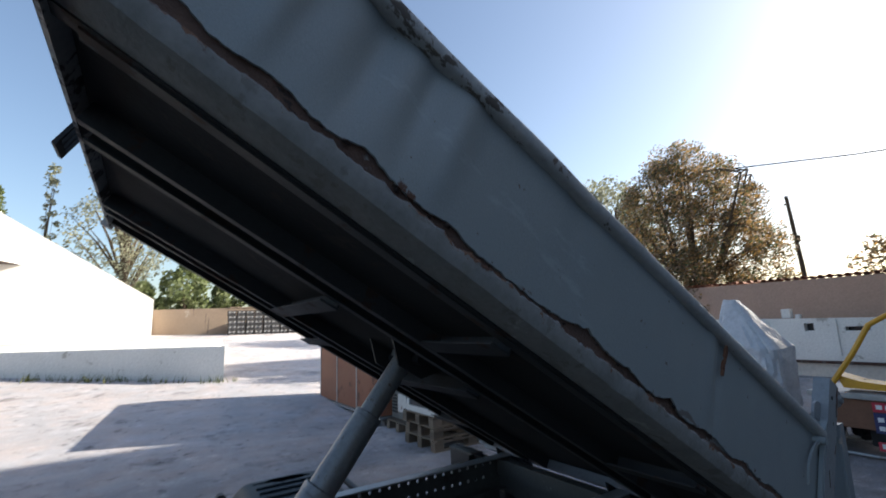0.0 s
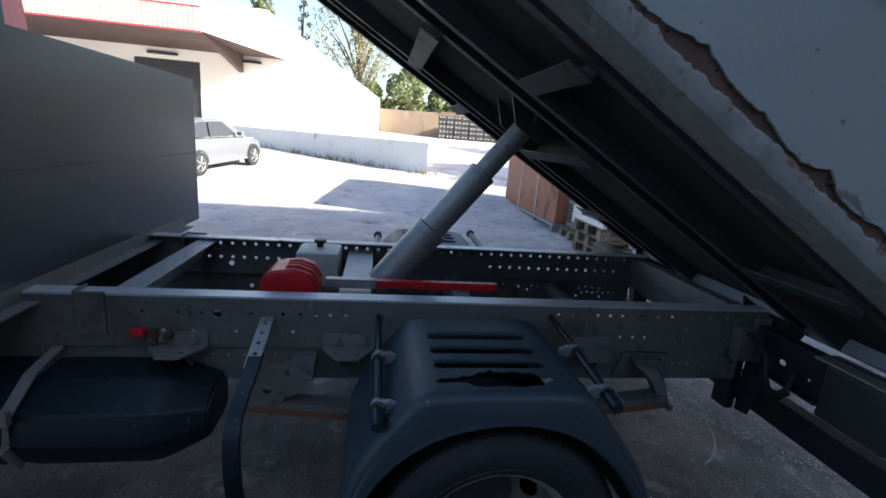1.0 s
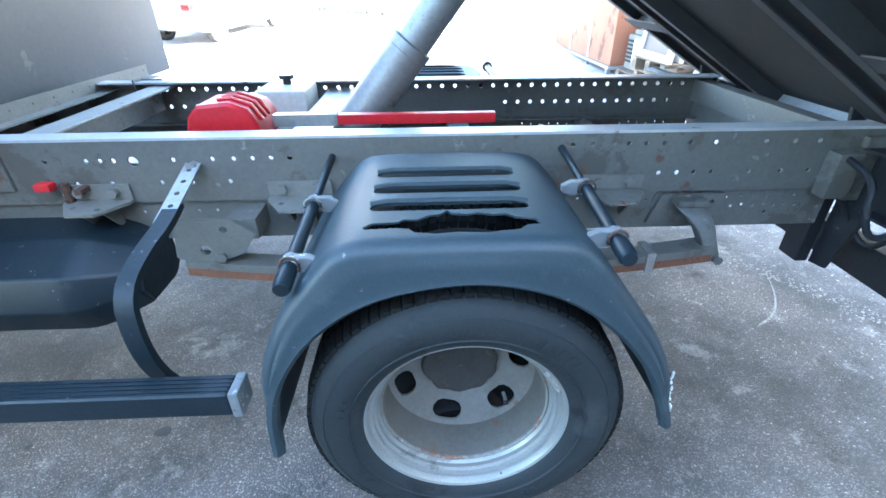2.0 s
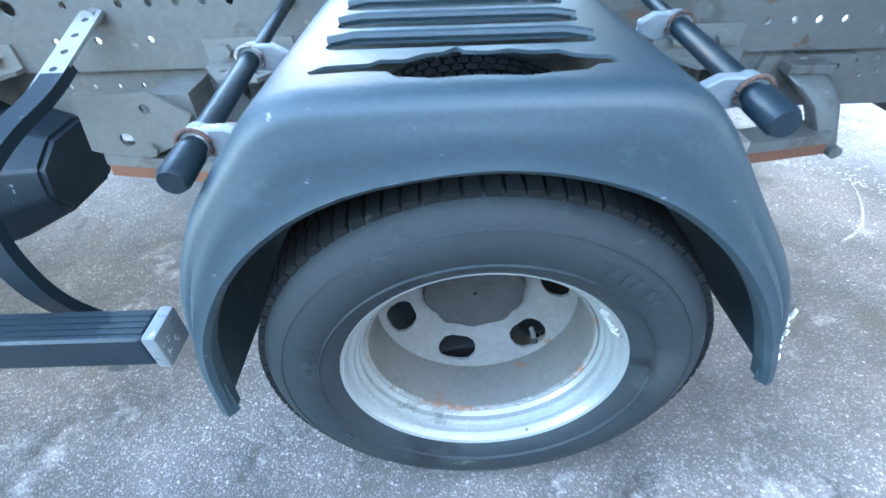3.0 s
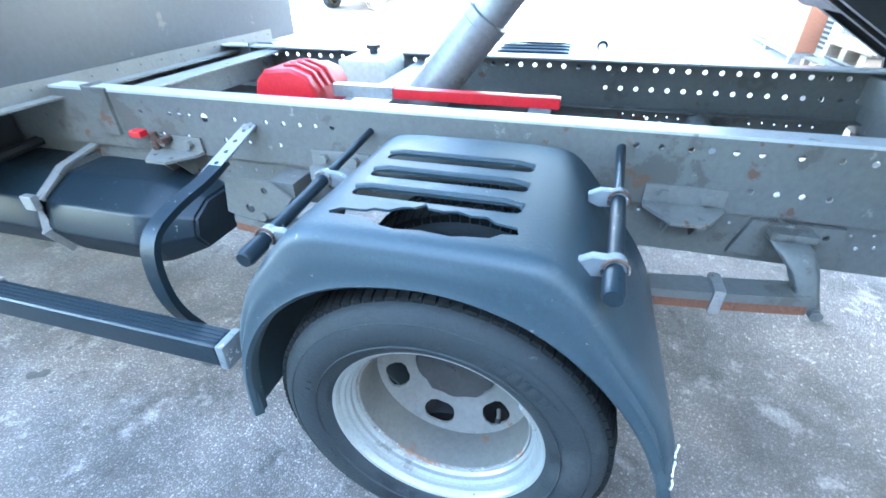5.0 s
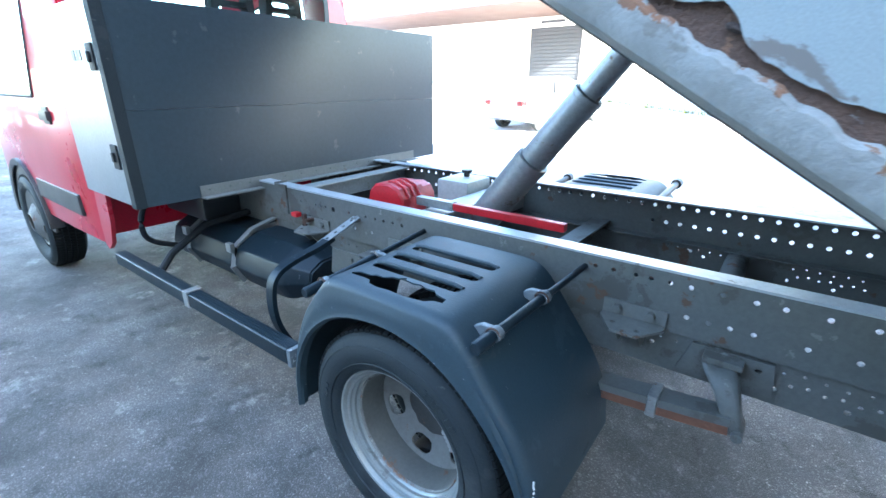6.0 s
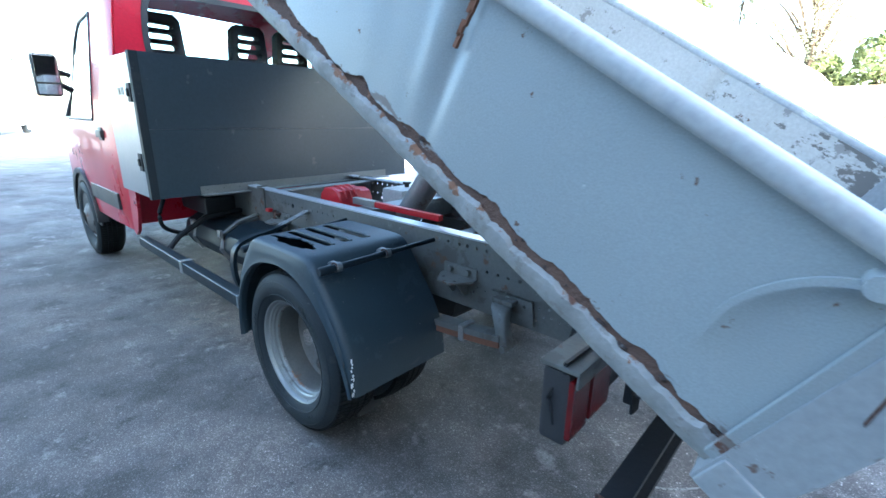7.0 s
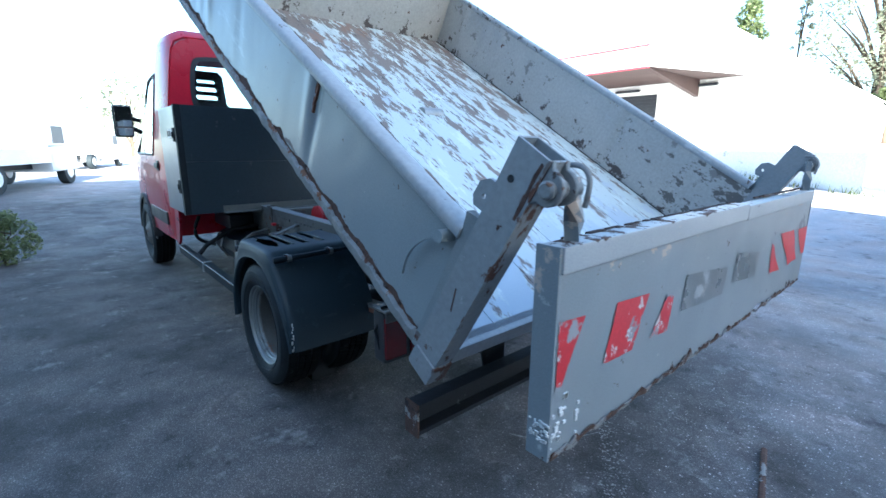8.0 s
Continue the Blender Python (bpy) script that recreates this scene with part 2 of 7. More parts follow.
M["gate"] = surf("gate", (0.225, 0.248, 0.262), (0.19, 0.21, 0.224), 0.36, scale=1.5, fine=300, bump=0.04, dots=[((0.16, 0.17, 0.178), 0.06, 4.0, 0.5), ((0.12, 0.08, 0.06), 0.0, 17.0, 0.85), ((0.4, 0.41, 0.41), 0.02, 9.0, 0.6), ((0.46, 0.37, 0.31), -0.14, 9.0, 0.7, (2, 0.97, 1.04, 0.15), (1, 0.7, 1)), (RUST_DARK, -0.12, 15.0, 0.9, (2, 0.7, 0.64, 0.2))])
M["gate_edge"] = surf("gate_edge", (0.26, 0.26, 0.26), (0.16, 0.15, 0.14), 0.7, scale=9, fine=70, bump=0.3, dots=[(RUST_DARK, 0.55, 12.0, 0.9)])
M["rail"] = surf("rail", (0.125, 0.125, 0.115), (0.095, 0.095, 0.09), 0.62, scale=3, fine=80, bump=0.1, dots=[((0.085, 0.08, 0.07), 0.25, 5.0, 0.7), ((0.12, 0.07, 0.045), 0.08, 8.0, 0.9), ((0.2, 0.195, 0.18), 0.06, 14.0, 0.7)])
M["bracket"] = surf("bracket", (0.185, 0.182, 0.168), (0.14, 0.138, 0.126), 0.55, 0.1, scale=6, fine=80, bump=0.1, dots=[((0.13, 0.08, 0.05), 0.1, 10.0, 0.9)])
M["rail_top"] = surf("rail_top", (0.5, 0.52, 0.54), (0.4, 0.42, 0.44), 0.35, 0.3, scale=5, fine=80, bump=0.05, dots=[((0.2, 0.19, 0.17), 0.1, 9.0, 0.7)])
M["dark_steel"] = surf("dark_steel", (0.011, 0.013, 0.017), (0.018, 0.019, 0.021), 0.62, scale=5, fine=80, bump=0.15, dots=[((0.035, 0.026, 0.022), 0.02, 9.0, 0.9), ((0.09, 0.095, 0.1), 0.02, 26.0, 0.7)], extra={"Specular IOR Level": 0.3})
M["steel"] = surf("steel", (0.42, 0.42, 0.41), (0.3, 0.3, 0.29), 0.45, 0.7, scale=9, fine=90, bump=0.1, dots=[((0.2, 0.13, 0.09), 0.12, 20.0, 0.8)])
M["rust_seam"] = surf("rust_seam", (0.135, 0.074, 0.052), (0.085, 0.052, 0.041), 0.92, scale=14, fine=140, bump=0.6, dots=[((0.2, 0.105, 0.065), 0.12, 17.0, 0.9), ((0.045, 0.03, 0.026), 0.16, 15.0, 0.95, None, (0.5, 1, 1)), ((0.26, 0.26, 0.255), 0.2, 9.0, 0.75, None, (0.45, 1, 1))])
M["rust_deep"] = surf("rust_deep", (0.06, 0.036, 0.028), (0.034, 0.024, 0.022), 0.95, scale=26, fine=120, bump=0.7, dots=[((0.13, 0.068, 0.042), 0.14, 20.0, 0.9), ((0.02, 0.017, 0.017), 0.16, 16.0, 0.95), ((0.2, 0.198, 0.19), 0.16, 13.0, 0.8)])
M["rusty"] = surf("rusty", (0.105, 0.052, 0.036), (0.05, 0.029, 0.024), 0.9, scale=22, fine=110, bump=0.7, dots=[((0.14, 0.072, 0.045), 0.1, 24.0, 0.9), ((0.03, 0.02, 0.018), 0.24, 18.0, 0.95), ((0.23, 0.225, 0.22), 0.22, 13.0, 0.8)])
M["worn_steel"] = surf("worn_steel", (0.25, 0.26, 0.265), (0.17, 0.175, 0.18), 0.55, 0.2, scale=20, fine=120, bump=0.25, dots=[((0.16, 0.085, 0.055), 0.2, 22.0, 0.9), ((0.07, 0.05, 0.042), 0.14, 30.0, 0.9)])
M["rusty_orange"] = surf("rusty_orange", (0.2, 0.078, 0.04), (0.12, 0.055, 0.036), 0.9, scale=12, fine=90, bump=0.4, dots=[((0.16, 0.15, 0.14), 0.15, 9.0, 0.8)])
M["fender"] = surf("fender", (0.012, 0.026, 0.036), (0.019, 0.036, 0.048), 0.54, scale=3, fine=150, bump=0.07, rough_var=0.12, dots=[((0.023, 0.041, 0.053), 0.22, 7.0, 0.5), ((0.16, 0.17, 0.18), -0.01, 40.0, 0.8), ((0.03, 0.047, 0.058), 0.1, 3.0, 0.56), ((0.04, 0.052, 0.06), 0.03, 18.0, 0.7, None, (0.3, 0.3, 1))])
M["navy_plastic"] = surf("navy_plastic", (0.006, 0.013, 0.019), (0.011, 0.019, 0.026), 0.42, scale=4, fine=120, bump=0.08, dots=[((0.018, 0.027, 0.035), 0.12, 7.0, 0.6), ((0.16, 0.17, 0.18), 0.01, 34.0, 0.8)], extra={"Specular IOR Level": 0.3})
M["cap_grey"] = surf("cap_grey", (0.17, 0.185, 0.195), (0.1, 0.115, 0.125), 0.5, scale=30, fine=120, bump=0.15, dots=[((0.5, 0.51, 0.52), 0.12, 45.0, 0.7), ((0.06, 0.075, 0.085), 0.1, 38.0, 0.7)])
M["plastic"] = surf("plastic", (0.02, 0.021, 0.023), (0.03, 0.03, 0.033), 0.45, scale=5, fine=120, bump=0.08)
M["rubber"] = surf("rubber", (0.0115, 0.0165, 0.02), (0.019, 0.025, 0.029), 0.68, scale=4, fine=160, bump=0.2, dots=[((0.03, 0.035, 0.038), 0.16, 6.0, 0.85), ((0.008, 0.011, 0.014), 0.24, 3.5, 0.6), ((0.06, 0.063, 0.064), 0.02, 15.0, 0.9, None, (1, 1, 2.2)), ((0.02, 0.026, 0.03), 0.22, 11.0, 0.8)], extra={"Specular IOR Level": 0.3})
M["rim"] = surf("rim", (0.25, 0.262, 0.262), (0.2, 0.21, 0.208), 0.38, 0.3, scale=7, fine=200, bump=0.05, dots=[((0.13, 0.13, 0.125), 0.08, 6.0, 0.6), ((0.19, 0.11, 0.075), 0.0, 16.0, 0.8), ((0.05, 0.04, 0.036), -0.02, 42.0, 0.8)])
M["weld"] = surf("weld", (0.19, 0.19, 0.182), (0.14, 0.135, 0.125), 0.7, scale=20, fine=140, bump=0.5, dots=[((0.2, 0.112, 0.074), 0.22, 11.0, 0.9), ((0.3, 0.29, 0.27), 0.1, 26.0, 0.8), ((0.07, 0.04, 0.03), 0.12, 32.0, 0.9)])
# tyre rubber again but darker: shade under the mudguard is in the colour
M["tread_rubber"] = surf("tread_rubber", (0.0055, 0.0065, 0.0072), (0.01, 0.0115, 0.012), 0.85, scale=8, fine=120, bump=0.25, dots=[((0.026, 0.027, 0.027), 0.12, 12.0, 0.9)], extra={"Specular IOR Level": 0.2})
M["disc"] = surf("disc", (0.165, 0.162, 0.153), (0.125, 0.12, 0.112), 0.65, 0.1, scale=10, fine=90, bump=0.1, dots=[((0.14, 0.08, 0.055), 0.08, 14.0, 0.85), ((0.075, 0.07, 0.067), 0.12, 7.0, 0.8)])
M["barrel"] = surf("barrel", (0.13, 0.125, 0.115), (0.1, 0.096, 0.088), 0.6, 0.15, scale=7, fine=90, bump=0.08, dots=[((0.15, 0.085, 0.055), 0.1, 10.0, 0.85)])
M["hub"] = surf("hub", (0.05, 0.049, 0.048), (0.036, 0.035, 0.034), 0.8, scale=16, fine=90, bump=0.3, dots=[((0.12, 0.075, 0.05), 0.08, 18.0, 0.9)])
M["red"] = surf("red", (0.5, 0.012, 0.034), (0.44, 0.012, 0.03), 0.28, scale=2, fine=80, bump=0.02, rough_var=0.04, extra={"Coat Weight": 0.4})
M["red_plastic"] = surf("red_plastic", (0.6, 0.015, 0.025), (0.48, 0.012, 0.02), 0.4, scale=6, fine=90, bump=0.04)
M["red_foil"] = surf("red_foil", (0.52, 0.028, 0.036), (0.45, 0.025, 0.034), 0.35, scale=6, fine=90, bump=0.02, dots=[((0.26, 0.275, 0.29), 0.26, 9.0, 0.5, (2, 0.95, 0.72, 0.07)), ((0.5, 0.5, 0.5), 0.14, 20.0, 0.5, (2, 0.95, 0.72, 0.07))])
M["red_foil_kept"] = surf("red_foil_kept", (0.52, 0.028, 0.036), (0.45, 0.025, 0.034), 0.35, scale=6, fine=90, bump=0.02, dots=[((0.26, 0.275, 0.29), 0.05, 14.0, 0.5)])
M["grey_foil"] = surf("grey_foil", (0.16, 0.17, 0.175), (0.12, 0.13, 0.135), 0.3, scale=6, fine=90, bump=0.02, dots=[((0.26, 0.27, 0.28), 0.22, 6.0, 0.5)])
M["red_lens"] = surf("red_lens", (0.13, 0.006, 0.008), (0.08, 0.005, 0.006), 0.15, scale=20, fine=200, bump=0.1)
M["tank_white"] = surf("tank_white", (0.6, 0.6, 0.57), (0.5, 0.49, 0.45), 0.5, scale=6, fine=60, bump=0.05)
M["galv"] = surf("galv", (0.36, 0.365, 0.36), (0.29, 0.29, 0.285), 0.45, 0.5, scale=7, fine=70, bump=0.08, dots=[((0.22, 0.19, 0.16), 0.15, 12.0, 0.7)])
M["plaster"] = surf("plaster", (0.8, 0.78, 0.74), (0.72, 0.7, 0.66), 0.9, scale=0.8, fine=30, bump=0.2)
M["beige_wall"] = surf("beige_wall", (0.34, 0.26, 0.19), (0.27, 0.2, 0.145), 0.9, scale=0.6, fine=20, bump=0.2, dots=[((0.17, 0.13, 0.1), 0.2, 1.2, 0.95, None, (1, 1, 0.15)), ((0.42, 0.36, 0.29), 0.1, 0.7, 0.9)])
M["pink_wall"] = surf("pink_wall", (0.46, 0.31, 0.24), (0.4, 0.28, 0.22), 0.9, scale=0.5, fine=20, bump=0.2)
M["terracotta"] = surf("terracotta", (0.35, 0.14, 0.08), (0.26, 0.11, 0.07), 0.85, scale=3, fine=40, per_object=0.3)
M["white_wall"] = surf("white_wall", (0.72, 0.71, 0.68), (0.62, 0.61, 0.58), 0.85, scale=0.9, fine=25, bump=0.15, dots=[((0.4, 0.38, 0.34), 0.1, 1.8, 0.9), ((0.25, 0.23, 0.2), -0.02, 4.0, 0.9)])
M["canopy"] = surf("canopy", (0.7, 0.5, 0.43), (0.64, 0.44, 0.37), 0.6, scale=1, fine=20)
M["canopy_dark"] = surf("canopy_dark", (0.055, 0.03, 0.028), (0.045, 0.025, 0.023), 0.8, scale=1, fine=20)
M["door_dark"] = surf("door_dark", (0.024, 0.027, 0.036), (0.034, 0.036, 0.044), 0.45, scale=2, fine=30)
M["container"] = surf("container", (0.3, 0.115, 0.06), (0.24, 0.09, 0.05), 0.7, scale=1.5, fine=40, bump=0.1, dots=[((0.12, 0.06, 0.04), 0.15, 3.0, 0.9)])
M["wood"] = surf("wood", (0.2, 0.15, 0.105), (0.14, 0.105, 0.075), 0.85, scale=5, fine=60, bump=0.3, per_object=0.3)
M["old_white"] = surf("old_white", (0.65, 0.64, 0.6), (0.5, 0.48, 0.44), 0.6, scale=4, fine=50, dots=[((0.25, 0.2, 0.16), 0.15, 6.0, 0.9)])
M["crate"] = surf("crate", (0.028, 0.028, 0.03), (0.04, 0.04, 0.042), 0.6, scale=4, fine=50, per_object=0.4)
M["bottle"] = surf("bottle", (0.45, 0.46, 0.47), (0.3, 0.31, 0.32), 0.4, scale=4, fine=50)
M["film"] = surf("film", (0.55, 0.56, 0.58), (0.4, 0.41, 0.43), 0.18, scale=5, fine=18, bump=0.9)
M["yellow"] = surf("yellow", (0.65, 0.33, 0.02), (0.55, 0.27, 0.02), 0.4, scale=4, fine=50, dots=[((0.2, 0.12, 0.06), 0.12, 8.0, 0.8)])
M["brown_metal"] = surf("brown_metal", (0.2, 0.09, 0.05), (0.14, 0.07, 0.04), 0.7, scale=4, fine=50)
M["banner_red"] = surf("banner_red", (0.5, 0.03, 0.06), (0.44, 0.03, 0.05), 0.5, scale=4, fine=50)
M["banner_blue"] = surf("banner_blue", (0.03, 0.04, 0.14), (0.03, 0.035, 0.11), 0.5, scale=4, fine=50)
M["ink"] = surf("ink", (0.75, 0.75, 0.75), (0.7, 0.7, 0.7), 0.5, scale=4, fine=50)
M["car_silver"] = surf("car_silver", (0.22, 0.235, 0.26), (0.2, 0.215, 0.24), 0.25, 0.5, scale=2, fine=50, bump=0.0, extra={"Coat Weight": 0.5})
M["truck_white"] = surf("truck_white", (0.75, 0.75, 0.74), (0.7, 0.7, 0.69), 0.4, scale=2, fine=50, bump=0.0)
M["bark"] = surf("bark", (0.09, 0.065, 0.045), (0.06, 0.045, 0.03), 0.95, scale=6, fine=40, bump=0.6)
M["leaf_olive"] = surf("leaf_olive", (0.15, 0.125, 0.05), (0.24, 0.145, 0.068), 0.55, scale=0.8, fine=8, bump=0)
M["leaf_green"] = surf("leaf_green", (0.13, 0.17, 0.07), (0.19, 0.22, 0.1), 0.55, scale=0.7, fine=8, bump=0)
M["leaf_dark"] = surf("leaf_dark", (0.2, 0.22, 0.15), (0.26, 0.26, 0.18), 0.6, scale=0.5, fine=8, bump=0)
M["weed"] = surf("weed", (0.08, 0.11, 0.025), (0.16, 0.15, 0.05), 0.7, scale=2, fine=20, bump=0)
for key in ("leaf_olive", "leaf_green", "leaf_dark", "weed"):
    nt = M[key].node_tree
    pb, out = nt.nodes["Principled BSDF"], nt.nodes["Material Output"]
    tl, ad = nt.nodes.new("ShaderNodeBsdfTranslucent"), nt.nodes.new("ShaderNodeMixShader")
    nt.links.new(pb.inputs["Base Color"].links[0].from_socket, tl.inputs["Color"])
    ad.inputs[0].default_value = 0.5
    nt.links.new(pb.outputs[0], ad.inputs[1])
    nt.links.new(tl.outputs[0], ad.inputs[2])
    nt.links.new(ad.outputs[0], out.inputs["Surface"])
nt = M["leaf_olive"].node_tree
geo, mx = nt.nodes.new("ShaderNodeNewGeometry"), nt.nodes.new("ShaderNodeValToRGB")
mx.color_ramp.interpolation = "CONSTANT"
mx.color_ramp.elements[0].color = (0.07, 0.095, 0.045, 1)
mx.color_ramp.elements[1].position, mx.color_ramp.elements[1].color = 0.24, (0.25, 0.165, 0.075, 1)
for at, c in ((0.5, (0.15, 0.12, 0.075)), (0.72, (0.32, 0.25, 0.19)), (0.88, (0.4, 0.24, 0.08))):
    mx.color_ramp.elements.new(at).color = (*c, 1)
nt.links.new(geo.outputs["Random Per Island"], mx.inputs[0])
for node in nt.nodes:
    if node.type == "BSDF_PRINCIPLED":
        nt.links.new(mx.outputs[0], node.inputs["Base Color"])
    elif node.type == "BSDF_TRANSLUCENT":
        nt.links.new(mx.outputs[0], node.inputs["Color"])
M["seat_dark"] = surf("seat_dark", (0.03, 0.032, 0.036), (0.04, 0.042, 0.046), 0.8, scale=5, fine=120, bump=0.2)
# for the unseen wall that holds back sky light
M["shed_wall"] = surf("shed_wall", (0.2, 0.19, 0.175), (0.15, 0.145, 0.135), 0.9, scale=0.8, fine=20, bump=0.1)
M["shade_wall"] = surf("shade_wall", (0.6, 0.56, 0.5), (0.52, 0.48, 0.43), 0.9, scale=0.5, fine=15, bump=0.1)


def glass(name, tint=(0.9, 0.95, 0.96), rough=0.02):
    m = bpy.data.materials.new(name)
    m.use_nodes = True
    p = m.node_tree.nodes["Principled BSDF"]
    p.inputs["Base Color"].default_value = (*tint, 1)
    p.inputs["Transmission Weight"].default_value = 1.0
    p.inputs["Roughness"].default_value = rough
    p.inputs["IOR"].default_value = 1.1
    return m


M["glass"] = glass("glass", (0.75, 0.85, 0.88))
M["mirror"] = surf("mirror", (0.8, 0.82, 0.84), (0.78, 0.8, 0.82), 0.05, 1.0, scale=3, fine=50, bump=0, rough_var=0.01)


# ---- mesh helpers ----
def finish(bm, sharp=32.0):
    bmesh.ops.recalc_face_normals(bm, faces=bm.faces[:])
    lim = radians(sharp)
    for f in bm.faces:
        f.smooth = True
    for e in bm.edges:
        e.smooth = len(e.link_faces) == 2 and e.calc_face_angle(0.0) < lim
    return bm


def mesh_of(name, bm, mats, sharp=32.0):
    finish(bm, sharp)
    me = bpy.data.meshes.new(name)
    bm.to_mesh(me)
    bm.free()
    for m in mats if isinstance(mats, (list, tuple)) else [mats]:
        me.materials.append(M[m])
    return me


def even(ob):
    """Flat faces stay flat beside their rounded edges."""
    ob.modifiers.new("even", "WEIGHTED_NORMAL").keep_sharp = True
    return ob


def thing(name, bm, mats, label, category, kind="", group="", sharp=32.0):
    return tagged(even(new(name, mesh_of(name, bm, mats, sharp))), label, category, group, kind)


def holder(name, label, category, m=None, group="", kind=""):
    ob = tagged(new(name), label, category, group, kind)
    ob.empty_display_size = 0.2
    if m is not None:
        ob.matrix_basis = m
    return ob


def part(name, bm, mats, parent, label="", sharp=32.0):
    ob = even(new(name, mesh_of(name, bm, mats, sharp)))
    ob.parent = parent
    return tagged(ob, label)


def again(ob, parent, m):
    """One more part on the same mesh, with the sub-parts of the first."""
    o = new(ob.name.split(".")[0], ob.data)
    o.parent, o.matrix_basis = parent, m
    for c in ob.children:
        k = new(c.name.split(".")[0], c.data)
        k.parent, k.matrix_basis = o, c.matrix_basis
    return o


def box(bm, x0, x1, y0, y1, z0, z1, bevel=0.0, seg=2, mat=0):
    m = Matrix.LocRotScale(((x0 + x1) / 2, (y0 + y1) / 2, (z0 + z1) / 2), None, (abs(x1 - x0), abs(y1 - y0), abs(z1 - z0)))
    r = bmesh.ops.create_cube(bm, size=1, matrix=m)
    es = {e for v in r["verts"] for e in v.link_edges}
    fs = {f for v in r["verts"] for f in v.link_faces}
    for f in fs:
        f.material_index = mat
    if bevel:
        rb = bmesh.ops.bevel(bm, geom=list(es), offset=bevel, segments=seg, affect="EDGES", profile=0.6)
        for f in rb["faces"]:
            f.material_index = mat
    return bm


def boxes(*rows, bevel=0.0):
    bm = bmesh.new()
    for r in rows:
        box(bm, *r, bevel=bevel)
    return bm


def tube(bm, pts, radius, n=10, mat=0, caps=True, flat=None):
    """A round (or flat: (half width, half thickness)) bar along points."""
    pts = [Vector(p) for p in pts]
    rings = []
    up = Vector((0.013, 0.021, 1))
    for i, p in enumerate(pts):
        d = (pts[min(i + 1, len(pts) - 1)] - pts[max(i - 1, 0)]).normalized()
        a = d.cross(up)
        if a.length < 0.05:
            a = d.cross(Vector((0, 1, 0)))
        a.normalize()
        b = a.cross(d)
        r = radius[i] if isinstance(radius, (list, tuple)) else radius
        if flat:
            ring = [bm.verts.new(p + a * flat[0] * su + b * flat[1] * sv) for su, sv in ((1, 1), (-1, 1), (-1, -1), (1, -1))]
        else:
            ring = [bm.verts.new(p + (a * math.cos(k * 2 * math.pi / n) + b * math.sin(k * 2 * math.pi / n)) * r) for k in range(n)]
        rings.append(ring)
    fs = []
    for r0, r1 in zip(rings, rings[1:]):
        c = len(r0)
        for k in range(c):
            fs.append(bm.faces.new((r0[k], r0[(k + 1) % c], r1[(k + 1) % c], r1[k])))
    if caps:
        fs.append(bm.faces.new(rings[0]))
        fs.append(bm.faces.new(rings[-1]))
    for f in fs:
        f.material_index = mat
    return bm


def lathe(bm, profile, n=64, mat=0, centre=(0, 0, 0)):
    """Profile of (radius, y) turned round the y axis."""
    c = Vector(centre)
    rings = []
    for r, y in profile:
        rings.append([bm.verts.new(c + Vector((r * math.cos(k * 2 * math.pi / n), y, r * math.sin(k * 2 * math.pi / n)))) for k in range(n)])
    for r0, r1 in zip(rings, rings[1:]):
        for k in range(n):
            bm.faces.new((r0[k], r0[(k + 1) % n], r1[(k + 1) % n], r1[k])).material_index = mat
    return bm


XZ = Matrix(((1, 0, 0, 0), (0, 0, 1, 0), (0, 1, 0, 0), (0, 0, 0, 1)))  # (u, v, w) to x, z, y
XY = Matrix.Identity(4)
YZ = Matrix(((0, 0, 1, 0), (1, 0, 0, 0), (0, 1, 0, 0), (0, 0, 0, 1)))  # (u, v, w) to y, z, x


def circle(cu, cv, r, n=10, ru=None):
    return [(cu + (ru or r) * math.cos(k * 2 * math.pi / n), cv + r * math.sin(k * 2 * math.pi / n)) for k in range(n)]


def slot(cu, cv, length, width, ang=0.0, n=5):
    """A rounded slot as a loop."""
    h, r, out = length / 2 - width / 2, width / 2, []
    for s in (1, -1):
        for k in range(n + 1):
            a = -math.pi / 2 + math.pi * k / n
            u, v = s * (h + r * math.cos(a)), s * r * math.sin(a)
            out.append((cu + u * math.cos(ang) - v * math.sin(ang), cv + u * math.sin(ang) + v * math.cos(ang)))
    return out


def plate(bm, outline, holes, w, thick, frame_m=XZ, mat=0):
    """A flat plate with real holes through it, from w to w + thick."""
    sub = bmesh.new()
    edges = []
    for loop in (outline, *holes):
        vs = [sub.verts.new(frame_m @ Vector((u, v, w))) for u, v in loop]
        edges += [sub.edges.new((vs[i], vs[(i + 1) % len(vs)])) for i in range(len(vs))]
    bmesh.ops.triangle_fill(sub, use_beauty=True, use_dissolve=False, edges=edges)
    r = bmesh.ops.extrude_face_region(sub, geom=sub.faces[:])
    off = frame_m.to_3x3() @ Vector((0, 0, thick))
    bmesh.ops.translate(sub, vec=off, verts=[g for g in r["geom"] if isinstance(g, bmesh.types.BMVert)])
    for f in sub.faces:
        f.material_index = mat
    tmp = bpy.data.meshes.new("tmp")
    sub.to_mesh(tmp)
    sub.free()
    bm.from_mesh(tmp)
    bpy.data.meshes.remove(tmp)
    return bm


